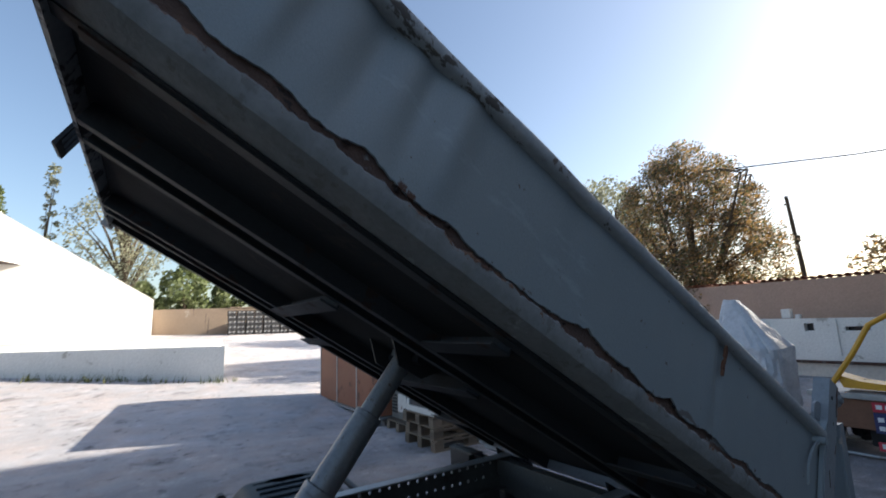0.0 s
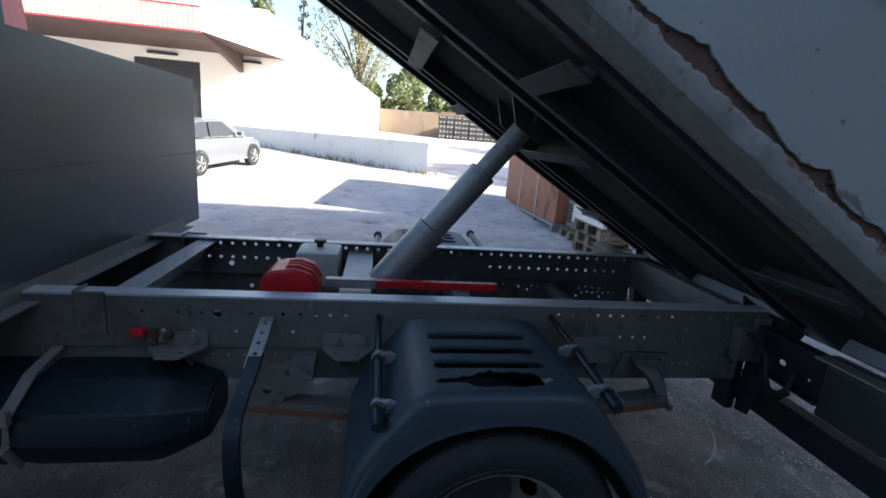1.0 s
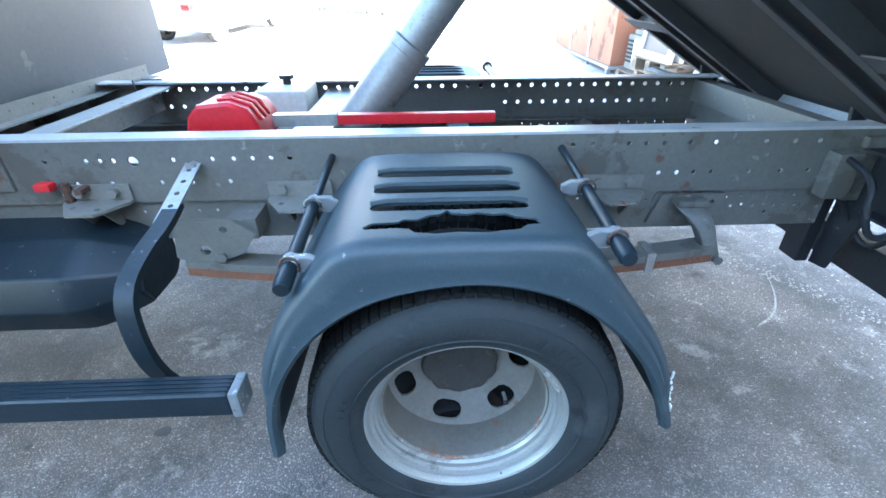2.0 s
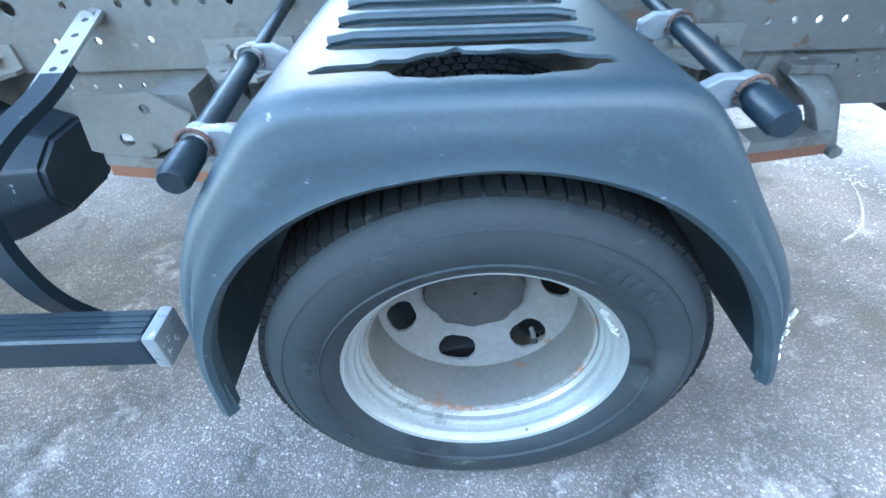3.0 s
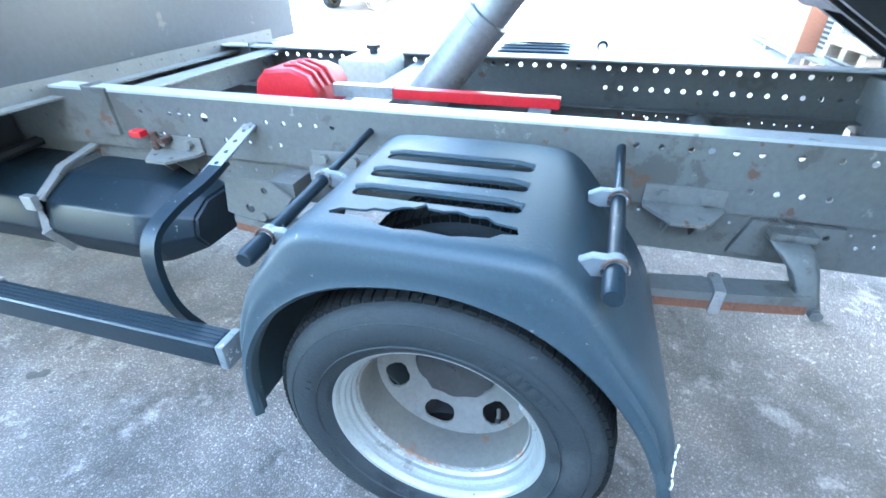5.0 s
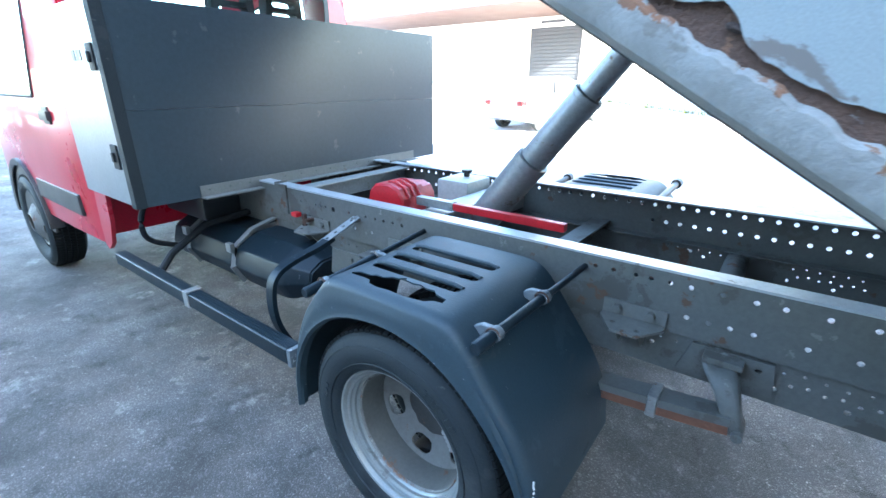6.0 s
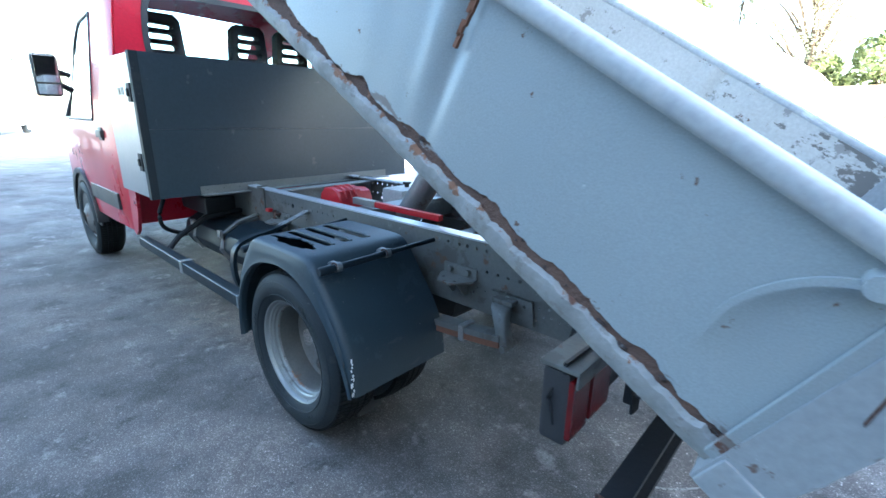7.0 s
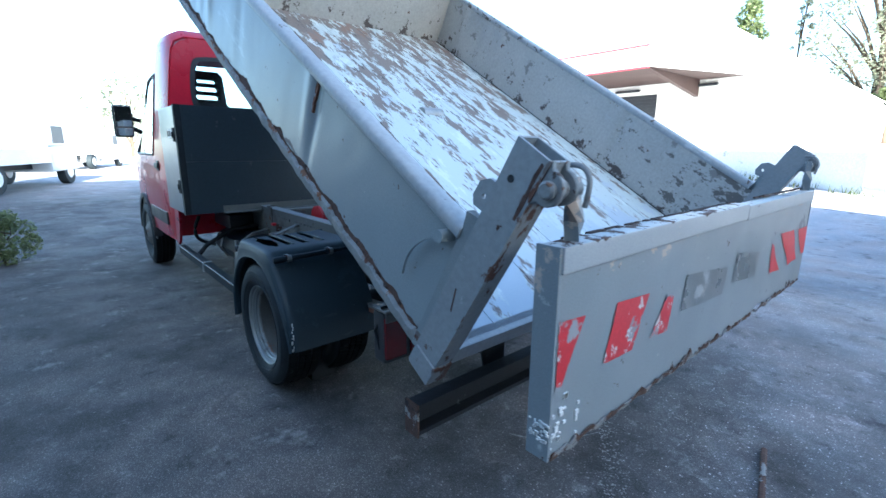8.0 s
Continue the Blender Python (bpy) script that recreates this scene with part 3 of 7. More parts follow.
def resample(pts, n):
    d = [0.0]
    for a, b in zip(pts, pts[1:]):
        d.append(d[-1] + math.hypot(b[0] - a[0], b[1] - a[1]))
    out = []
    for k in range(n):
        t = d[-1] * k / (n - 1)
        i = max(j for j in range(len(d)) if d[j] <= t + 1e-9)
        i = min(i, len(pts) - 2)
        f = (t - d[i]) / (d[i + 1] - d[i])
        out.append((pts[i][0] + f * (pts[i + 1][0] - pts[i][0]), pts[i][1] + f * (pts[i + 1][1] - pts[i][1])))
    return out


def smooth2(pts, rounds=2):
    """Corner cutting on an open line."""
    for _ in range(rounds):
        q = [pts[0]]
        for a, b in zip(pts, pts[1:]):
            q += [(a[0] * 0.75 + b[0] * 0.25, a[1] * 0.75 + b[1] * 0.25), (a[0] * 0.25 + b[0] * 0.75, a[1] * 0.25 + b[1] * 0.75)]
        pts = q + [pts[-1]]
    return pts


def loft(bm, rings, mat=0, close=False):
    """Quads between rings of 3D points of equal count."""
    vr = [[bm.verts.new(p) for p in r] for r in rings]
    for a, b in zip(vr, vr[1:]):
        for k in range(len(a) - (0 if close else 1)):
            j = (k + 1) % len(a)
            bm.faces.new((a[k], a[j], b[j], b[k])).material_index = mat
    return vr


def solid(ob, t):
    m = ob.modifiers.new("thickness", "SOLIDIFY")
    m.thickness, m.offset = t, 0.0
    if "even" in ob.modifiers:
        ob.modifiers.remove(ob.modifiers["even"])
    return ob


# ---- ground and setting ----
def ground_z(y):
    return 0.0 if y < 5.5 else min(2.0, 0.5 * 0.075 * (y - 5.5) ** 2 / 2.0 if y < 7.5 else 0.075 * (y - 6.5))


bm = bmesh.new()
ys = [-400, -60, -20, -8] + [-6 + 0.75 * k for k in range(58)] + [45, 80, 400]
xs = [-400, -80, -40] + [-30 + 2.5 * k for k in range(25)] + [45, 90, 400]
grid = [[bm.verts.new((x, y, ground_z(y))) for x in xs] for y in ys]
for a, b in zip(grid, grid[1:]):
    for k in range(len(xs) - 1):
        bm.faces.new((a[k], a[k + 1], b[k + 1], b[k]))
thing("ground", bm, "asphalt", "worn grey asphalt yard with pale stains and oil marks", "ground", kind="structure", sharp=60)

# ---- the tipper truck ----
truck = holder("tipper_truck", "red cab tipper truck with grey bed raised, parked on the asphalt", "truck")
NEAR, FAR, MID = 0.521, 1.375, 0.948  # outer faces of the two frame rails, middle of the truck
XBACK, XFRONT = 1.18, -2.3


def mirror_y(m=None):
    return Matrix.Translation((0, 2 * MID, 0)) @ Matrix.Diagonal((1, -1, 1, 1))


def smooth2_3(pts, rounds=2):
    """Corner cutting on an open line in space."""
    pts = [Vector(p) for p in pts]
    for _ in range(rounds):
        q = [pts[0]]
        for u, v in zip(pts, pts[1:]):
            q += [u * 0.75 + v * 0.25, u * 0.25 + v * 0.75]
        pts = q + [pts[-1]]
    return pts


# frame rails: a perforated upper channel on a plain lower one
def frame_rail(name, y_out, inward, holes, label):
    bm = bmesh.new()
    web = [(XFRONT, 0.64), (XBACK, 0.64), (XBACK, 0.803), (XFRONT, 0.803)]
    plate(bm, web, holes, y_out, inward * 0.006)
    a, b = sorted((y_out, y_out + inward * 0.06))
    # top flange, much paler and smoother than the web
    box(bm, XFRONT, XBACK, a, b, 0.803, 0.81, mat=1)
    box(bm, XFRONT, XBACK, a, b, 0.634, 0.64)
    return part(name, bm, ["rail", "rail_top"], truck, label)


UP_X = [-1.06, -0.955, -0.92, -0.886, -0.733, -0.632, -0.577, -0.528, -0.48, -0.43, 0.321, 0.373, 0.433, 0.473, 0.521, 0.57, 0.642, 0.712, 0.769, 0.85, 0.93, 1.0]
LOW_X = [-1.0, -0.91, -0.78, -0.70, -0.6, 0.573, 0.624, 0.672, 0.722, 0.828, 0.92, 1.0]
near_holes = [circle(x, 0.752 if x < 0 else 0.774, 0.007, 8) for x in UP_X] + [circle(x, 0.69, 0.007, 8) for x in LOW_X] + [circle(-0.836, 0.749, 0.014, 10)]
frame_rail("frame_rail", NEAR, 1, near_holes, "grey painted perforated steel channel rail")
far_holes = [circle(-1.15 + 0.055 * k, 0.773, 0.009, 8) for k in range(44)] + [circle(-1.15 + 0.055 * k, 0.703, 0.009, 8) for k in range(44) if not 6 < k < 26] + [circle(-1.046, 0.671, 0.014, 8)]
frame_rail("frame_rail", FAR, -1, far_holes, "grey painted perforated steel channel rail")
for y, s in ((NEAR, 1), (FAR, -1)):
    bm = bmesh.new()
    hs = [circle(0.79, 0.557, 0.007, 8), circle(0.93, 0.555, 0.007, 8), circle(-0.95, 0.56, 0.012, 8), circle(-0.62, 0.57, 0.008, 8), circle(0.45, 0.6, 0.007, 8), circle(0.5, 0.585, 0.007, 8)] + [circle(0.36 + 0.04 * k, 0.612 - 0.003 * (k % 3), 0.004, 6) for k in range(17)] + [circle(0.82 + 0.032 * k, 0.577 + 0.006 * (k % 2), 0.005, 6) for k in range(7)] + [circle(-0.86 + 0.05 * k, 0.6, 0.005, 6) for k in range(5)]
    plate(bm, [(-3.6, 0.52), (1.1, 0.52), (1.1, 0.634), (-3.6, 0.634)], hs, y + s * 0.012, s * 0.006)
    a, b = sorted((y + s * 0.012, y + s * 0.075))
    box(bm, -3.6, 1.1, a, b, 0.514, 0.52)
    part("lower_rail", bm, "rail", truck)
# cross members
bm = boxes((-1.18, -1.095, NEAR + 0.006, FAR - 0.006, 0.788, 0.796), (-1.18, -1.173, NEAR + 0.006, FAR - 0.006, 0.693, 0.788), bevel=0.0015)
part("cross_member", bm, "galv", truck, "galvanised angle cross member")
bm = boxes((-0.47, -0.35, NEAR + 0.006, FAR - 0.006, 0.752, 0.772), (-0.47, -0.462, NEAR + 0.006, FAR - 0.006, 0.66, 0.752), (-0.358, -0.35, NEAR + 0.006, FAR - 0.006, 0.66, 0.752), bevel=0.002)
part("cross_member", bm, "galv", truck, "grey steel cross member")
bm = boxes((0.02, 0.1, NEAR + 0.006, FAR - 0.006, 0.66, 0.67), (0.02, 0.028, NEAR + 0.006, FAR - 0.006, 0.56, 0.66), bevel=0.002)
part("cross_member", bm, "rail", truck)
bm = bmesh.new()
tube(bm, [(0.62, NEAR + 0.01, 0.6), (0.62, FAR - 0.01, 0.6)], 0.04, 14)
part("cross_tube", bm, "rail", truck)
bm = boxes((1.12, 1.18, NEAR - 0.02, FAR + 0.02, 0.6, 0.785), (1.1, 1.12, NEAR + 0.006, FAR - 0.006, 0.7, 0.79), bevel=0.006)
part("end_member", bm, "rail", truck)
for y0, y1 in ((0.44, NEAR - 0.002), (FAR + 0.002, 1.47)):
    part("end_bracket", boxes((1.03, 1.1, y0 + (0.03 if y0 < 1 else 0), y1 - (0.03 if y0 > 1 else 0), 0.62, 0.75), bevel=0.008), "rail", truck)
# side brackets on the near and far rail
for x in (-0.95, -0.415, 0.445):
    for y, s in ((NEAR, -1), (FAR, 1)):
        bm = bmesh.new()
        plate(bm, [(x - 0.085, 0.69), (x + 0.085, 0.69), (x + 0.085, 0.648), (x - 0.085, 0.648)], [], y + s * 0.002, s * 0.006)
        lug = [(x - 0.085, y + s * 0.002), (x + 0.085, y + s * 0.002), (x + 0.085, y + s * 0.03), (x + 0.035, y + s * 0.105), (x - 0.035, y + s * 0.105), (x - 0.085, y + s * 0.03)]
        plate(bm, lug, [circle(x - 0.04, y + s * 0.06, 0.008, 8), circle(x + 0.03, y + s * 0.075, 0.008, 8)], 0.64, 0.008, XY)
        for dx in (-0.045, 0.045):
            tube(bm, [(x + dx, y + s * 0.004, 0.67), (x + dx, y + s * 0.024, 0.67)], 0.013, 6)
            plate(bm, [(y + s * 0.002, 0.64), (y + s * 0.075, 0.64), (y + s * 0.02, 0.575), (y + s * 0.002, 0.575)], [], x + dx * 0.7, 0.006, YZ)
        part("rail_bracket", bm, "bracket", truck)
# lower spring bracket beside the strut
bm = bmesh.new()
plate(bm, [(-0.72, 0.63), (-0.58, 0.63), (-0.52, 0.585), (-0.56, 0.53), (-0.66, 0.49), (-0.74, 0.52)], [circle(-0.66, 0.54, 0.014), circle(-0.6, 0.6, 0.01)], NEAR - 0.11, 0.008)
box(bm, -0.7, -0.6, NEAR - 0.105, NEAR + 0.012, 0.555, 0.563)
box(bm, -0.6, -0.52, NEAR - 0.09, NEAR + 0.012, 0.56, 0.62, bevel=0.004)
tube(bm, [(-0.62, NEAR - 0.12, 0.52), (-0.62, NEAR - 0.09, 0.52)], 0.014, 6)
part("spring_bracket", bm, "rail", truck)
# uprights that carry the tool box
for y, s in ((NEAR, -1), (FAR, 1)):
    bm = bmesh.new()
    a, b = sorted((y, y + s * 0.008))
    box(bm, -1.245, -1.16, a - 0.002, b + 0.002, 0.675, 0.815, bevel=0.003)
    a, b = sorted((y - s * 0.06, y + s * 0.008))
    box(bm, -1.248, -1.24, a, b, 0.7, 0.82, bevel=0.002)
    part("body_post", bm, "rail", truck)

# spring and hanger
for side in (0, 1):
    for k, (L, thick, mt) in enumerate(((0.72, 0.011, "rail"), (0.72, 0.012, "rusty_orange"), (0.42, 0.009, "rusty"), (0.34, 0.009, "rusty"))):
        bm = bmesh.new()
        tube(bm, [(L * u, 0.44, 0.495 - 0.023 * k + 0.05 * (u * u) - 0.045) for u in [i / 8 - 1 for i in range(17)]], 0.01, flat=(0.033, thick))
        ob = part("spring_leaf", bm, mt, truck, "rusty steel spring leaf")
        if side:
            ob.matrix_basis = mirror_y()
    bm = boxes((0.535, 0.56, 0.402, 0.478, 0.435, 0.5), bevel=0.004)
    ob = part("spring_clip", bm, "steel", truck)
    if side:
        ob.matrix_basis = mirror_y()
    # cast hanger arm on a foot plate
    bm = bmesh.new()
    rings = []
    for x, y, z, w, d in ((0.668, 0.5, 0.6, 0.04, 0.026), (0.68, 0.475, 0.587, 0.039, 0.026), (0.7, 0.452, 0.555, 0.03, 0.025), (0.715, 0.442, 0.515, 0.025, 0.025), (0.727, 0.44, 0.48, 0.026, 0.027), (0.731, 0.44, 0.462, 0.02, 0.022)):
        rings.append([(x + w * math.copysign(abs(math.cos(q)) ** 0.6, math.cos(q)), y + d * math.copysign(abs(math.sin(q)) ** 0.6, math.sin(q)), z) for q in [2 * math.pi * m / 16 for m in range(16)]])
    vr = loft(bm, rings, close=True)
    bm.faces.new(vr[0])
    bm.faces.new(vr[-1])
    ob = part("spring_hanger", bm, "rail", truck, "cast spring hanger arm")
    if side:
        ob.matrix_basis = mirror_y()
    bm = bmesh.new()
    plate(bm, [(0.57, 0.535), (0.79, 0.535), (0.78, 0.625), (0.6, 0.625)], [circle(0.66, 0.6, 0.007, 8), circle(0.75, 0.6, 0.007, 8)], NEAR - 0.002, 0.012)
    box(bm, 0.63, 0.72, 0.48, NEAR, 0.6, 0.618, bevel=0.004)
    tube(bm, [(0.74, 0.4, 0.47), (0.74, 0.485, 0.47)], 0.013, 10)
    ob = part("hanger_plate", bm, "rail", truck)
    if side:
        ob.matrix_basis = mirror_y()
bm = bmesh.new()
tube(bm, [(0, 0.33, 0.335), (0, 0.76, 0.335), (0, 0.84, 0.335), (0, 1.06, 0.335), (0, 1.14, 0.335), (0, 1.566, 0.335)], [0.06, 0.06, 0.15, 0.15, 0.06, 0.06], 14)
part("rear_axle", bm, "dark_steel", truck)


# wheels
def wheel_meshes():
    bm = bmesh.new()
    lathe(bm, [(0.205, 0.02), (0.218, -0.004), (0.232, -0.014), (0.262, -0.023), (0.288, -0.022), (0.307, -0.015), (0.3195, -0.005), (0.3285, 0.008), (0.3305, 0.024), (0.3295, 0.06), (0.3295, 0.11), (0.3315, 0.142), (0.327, 0.158), (0.31, 0.178), (0.285, 0.19), (0.24, 0.18), (0.205, 0.15)], 72)
    for r, y in ((0.245, -0.0195), (0.297, -0.0185)):
        lathe(bm, [(r - 0.002, y + 0.002), (r, y - 0.0018), (r + 0.002, y + 0.002)], 72)
    for k, (a0, w) in enumerate(((38, 3.2), (43, 2.2), (47, 3.6), (52, 2.4), (56, 3.0), (61, 2.0), (158, 2.6), (163, 2.6), (168, 2.0), (205, 3.0), (210, 2.2), (215, 3.4), (300, 2.4), (305, 3.0))):
        a, b = radians(a0), radians(a0 + w)
        r0, r1 = (0.262, 0.281) if k < 6 else (0.258, 0.268)
        lo = [(r * math.cos(q), -0.0222, r * math.sin(q)) for r, q in ((r0, a), (r1, a), (r1, b), (r0, b))]
        hi = [(x * 0.999, -0.0248, z * 0.999) for x, _, z in lo]
        vr = loft(bm, [lo, hi], close=True)
        bm.faces.new(vr[-1])
    tyre = mesh_of("tyre", bm, "rubber", 40)
    bm = bmesh.new()
    for k in range(92):
        a = 2 * math.pi * k / 92
        c, s = math.cos(a), math.sin(a)
        for y0, y1, da in ((0.003, 0.047, 0.0), (0.055, 0.082, 0.03), (0.09, 0.115, 0.0), (0.125, 0.17, 0.03)):
            w = 0.0088
            vs = []
            for r in (0.318, 0.3415):
                for y in (y0, y1):
                    for t in (-w, w):
                        rr = r - (0.0075 if y < 0.02 or y > 0.165 else 0.0)
                        vs.append(bm.verts.new((rr * math.cos(a + da) - t * math.sin(a + da), y, rr * math.sin(a + da) + t * math.cos(a + da))))
            for q in ((4, 5, 7, 6), (0, 1, 5, 4), (2, 6, 7, 3), (0, 4, 6, 2), (1, 3, 7, 5)):
                bm.faces.new([vs[i] for i in q])
    tread = mesh_of("tread", bm, "tread_rubber", 40)
    bm = bmesh.new()
    lathe(bm, [(0.208, 0.022), (0.2195, 0.006), (0.2205, 0.0), (0.217, -0.004), (0.2125, -0.001), (0.2085, 0.008), (0.2075, 0.012), (0.2, 0.015), (0.1985, 0.022), (0.1965, 0.024), (0.193, 0.027), (0.1925, 0.036), (0.1895, 0.04), (0.187, 0.044)], 72)
    lathe(bm, [(0.1872, 0.043), (0.184, 0.0415), (0.1812, 0.046), (0.181, 0.0505)], 72, 2)
    lathe(bm, [(0.181, 0.05), (0.1805, 0.06), (0.1785, 0.08), (0.177, 0.1), (0.1765, 0.125), (0.1765, 0.145), (0.185, 0.15), (0.19, 0.13), (0.198, 0.06)], 72, 1)
    rim = mesh_of("rim", bm, ["rim", "barrel", "weld"], 25)
    bm = bmesh.new()
    holes = [slot(0.142 * math.cos(radians(256 + 60 * k)), 0.142 * math.sin(radians(256 + 60 * k)), 0.076, 0.045, radians(256 + 60 * k + 90)) for k in range(6)]
    plate(bm, circle(0, 0, 0.1765, 48), [circle(0, 0, 0.06, 32), *holes], 0.142, 0.006)
    for v in bm.verts:
        v.co.y += 0.012 + (0.142 - math.hypot(v.co.x, v.co.z)) * 0.55
    lathe(bm, [(0.092, 0.182), (0.087, 0.172), (0.08, 0.17), (0.05, 0.17), (0.05, 0.18)], 40)
    disc = mesh_of("wheel_disc", bm, ["disc", "rusty"], 30)
    bm = bmesh.new()
    # flat caked hub face with an uneven edge, a shallow dished middle
    rings = []
    for r, y in ((0.093, 0.1735), (0.088, 0.166), (0.07, 0.1645), (0.05, 0.1655), (0.03, 0.168), (0.004, 0.169)):
        rings.append([((r + (0.012 if r > 0.06 else 0.0) * noise.noise(Vector((math.cos(q) * 2.3, math.sin(q) * 2.3, 4)))) * math.cos(q), y, (r + (0.012 if r > 0.06 else 0.0) * noise.noise(Vector((math.cos(q) * 2.3, math.sin(q) * 2.3, 4)))) * math.sin(q)) for q in [2 * math.pi * k / 40 for k in range(40)]])
    loft(bm, rings, close=True)
    hub = mesh_of("hub", bm, "hub", 30)
    return tyre, rim, disc, hub, tread


TYRE, RIM, DISC, HUB, TREAD = wheel_meshes()


def wheel(m, label, with_hub=True):
    w = new("wheel", TYRE)
    w.parent, w.matrix_basis = truck, m
    tagged(w, label)
    for nm, me in (("rim", RIM), ("wheel_disc", DISC), ("wheel_hub", HUB)):
        if nm == "wheel_hub" and not with_hub:
            continue
        o = new(nm, me)
        o.parent = w
    o = new("tread", TREAD)
    o.parent = w
    tagged(o, "worn block tread, darkened as if shaded by the mudguard", kind="stuff")
    return w


TURN = pose(0, 0, 0, 0, 0, 180)
wheel(pose(0, 0, 0.337), "twin rear wheel with deep dished silver rim")
wheel(pose(0, 0.46, 0.337) @ TURN, "inner rear wheel", False)
wheel(pose(0, 1.896, 0.337) @ TURN, "twin rear wheel with deep dished silver rim")
wheel(pose(0, 1.436, 0.337), "inner rear wheel", False)
FW = -3.48
for y, t in ((0.172, TURN), (1.724, XY)):
    wheel(pose(FW, y, 0.337) @ t, "black front wheel with silver steel rim")
bm = bmesh.new()
tube(bm, [(FW, 0.3, 0.34), (FW, 1.6, 0.34)], 0.05, 10)
part("front_axle", bm, "dark_steel", truck)

for y0, y1 in ((0.19, 0.33), (1.706, 1.566)):
    bm = bmesh.new()
    lathe(bm, [(0.02, y0), (0.15, y0), (0.158, y0 + 0.1 * (y1 - y0)), (0.158, y1), (0.02, y1)], 40)
    part("brake_drum", bm, "dark_steel", truck, "dark brake drum")
# valve stem on the near rear wheel
bm = bmesh.new()
tube(bm, [(0.108, 0.155, 0.252), (0.1105, 0.142, 0.248), (0.111, 0.133, 0.244)], 0.0048, 8)
valve = part("valve", bm, "barrel", truck)
bm = bmesh.new()
tube(bm, [(0.1109, 0.1335, 0.2443), (0.1113, 0.126, 0.241)], 0.0062, 8)
part("valve_cap", bm, "dark_steel", valve)


bm = bmesh.new()
for k in range(5):
    a = radians(24 + 3.2 * k)
    tube(bm, [(0.211 * math.cos(a), 0.0, 0.337 + 0.211 * math.sin(a)), (0.203 * math.cos(a), 0.014, 0.337 + 0.203 * math.sin(a))], 0.0068, 6)
part("balance_weight", bm, "steel", truck)


# mudguards
def mudguard():
    outer = smooth2([(-0.408, 0.285), (-0.41, 0.4), (-0.4, 0.51), (-0.345, 0.635), (-0.275, 0.72), (-0.225, 0.776), (-0.16, 0.782), (0.0, 0.783), (0.12, 0.782), (0.185, 0.776), (0.225, 0.742), (0.29, 0.655), (0.375, 0.545), (0.42, 0.44), (0.432, 0.33)], 2)
    inner = smooth2([(-0.392, 0.286), (-0.385, 0.41), (-0.355, 0.5), (-0.285, 0.605), (-0.175, 0.683), (-0.03, 0.712), (0.07, 0.705), (0.175, 0.67), (0.275, 0.59), (0.355, 0.485), (0.4, 0.38), (0.415, 0.33)], 2)
    N = 72
    o, i = resample(outer, N), resample(inner, N)
    cx, cz = 0.0, 0.3

    def inset(p, d):
        v = Vector((p[0] - cx, p[1] - cz)).normalized() * d
        return p[0] - v[0], p[1] - v[1]

    bm = bmesh.new()
    y0, y1 = -0.03, 0.44
    rows = [[(x, y0 + 0.03, z) for x, z in i], [(x, y0 + 0.006, z) for x, z in i], [(x, y0, z) for x, z in [inset(p, -0.006) for p in i]]]
    lip = [inset(p, -0.016) for p in i]
    rows.append([(x, y0 + 0.004, z) for x, z in lip])
    # outer face, slightly bowed, then a round shoulder
    for f, dy in ((0.4, 0.0), (0.8, 0.004)):
        rows.append([(a[0] + (b[0] - a[0]) * f, y0 + 0.004 + dy, a[1] + (b[1] - a[1]) * f) for a, b in zip(lip, [inset(p, 0.022) for p in o])])
    for k in range(7):
        a = math.pi / 2 * k / 6
        rows.append([(x, y0 + 0.012 + 0.034 * (1 - math.cos(a)), z) for x, z in [inset(p, 0.022 * (1 - math.sin(a))) for p in o]])
    # skin across the wheels; the top is left out for the slotted panel
    vr = loft(bm, rows)
    last = vr[-1]
    y_in = [bm.verts.new((x, y1, z)) for x, z in o]
    tops = [k for k in range(N) if -0.21 < o[k][0] < 0.165 and o[k][1] > 0.7]
    for k in range(N - 1):
        if not (k in tops and k + 1 in tops):
            bm.faces.new((last[k], last[k + 1], y_in[k + 1], y_in[k]))
    xa, xb = o[tops[0]][0], o[tops[-1]][0]
    ya = y0 + 0.046
    rng = random.Random(5)
    hs = []
    for y in (0.13, 0.212, 0.3):
        hs.append(slot(-0.03, y, 0.3, 0.03))
    jag = [(-0.185, 0.036), (-0.17, 0.05), (-0.125, 0.05), (-0.115, 0.06), (-0.09, 0.058), (-0.07, 0.074), (-0.05, 0.077), (-0.036, 0.093), (-0.028, 0.08), (0.0, 0.076), (0.02, 0.082), (0.045, 0.073), (0.07, 0.076), (0.085, 0.062), (0.12, 0.056), (0.125, 0.036), (0.1, 0.03), (0.085, 0.014), (0.05, 0.009), (0.03, 0.003), (-0.02, 0.008), (-0.06, 0.003), (-0.095, 0.01), (-0.105, 0.024), (-0.13, 0.028), (-0.18, 0.028)]
    hs.append([(x, y + 0.016) for x, y in jag])
    zt = 0.7825
    edge0 = [(o[k][0], ya) for k in tops]
    edge1 = [(o[k][0], y1) for k in reversed(tops)]
    sub = bmesh.new()
    edges = []
    for loop in (edge0 + edge1, *hs):
        vs = [sub.verts.new((x, y, 0)) for x, y in loop]
        edges += [sub.edges.new((vs[m], vs[(m + 1) % len(vs)])) for m in range(len(vs))]
    bmesh.ops.triangle_fill(sub, use_beauty=True, use_dissolve=False, edges=edges)
    for v in sub.verts:
        m = max(m for m in range(N - 1) if o[m][0] <= v.co.x + 1e-6)
        f = (v.co.x - o[m][0]) / (o[m + 1][0] - o[m][0])
        v.co.z = o[m][1] + f * (o[m + 1][1] - o[m][1])
    tmp = bpy.data.meshes.new("tmp")
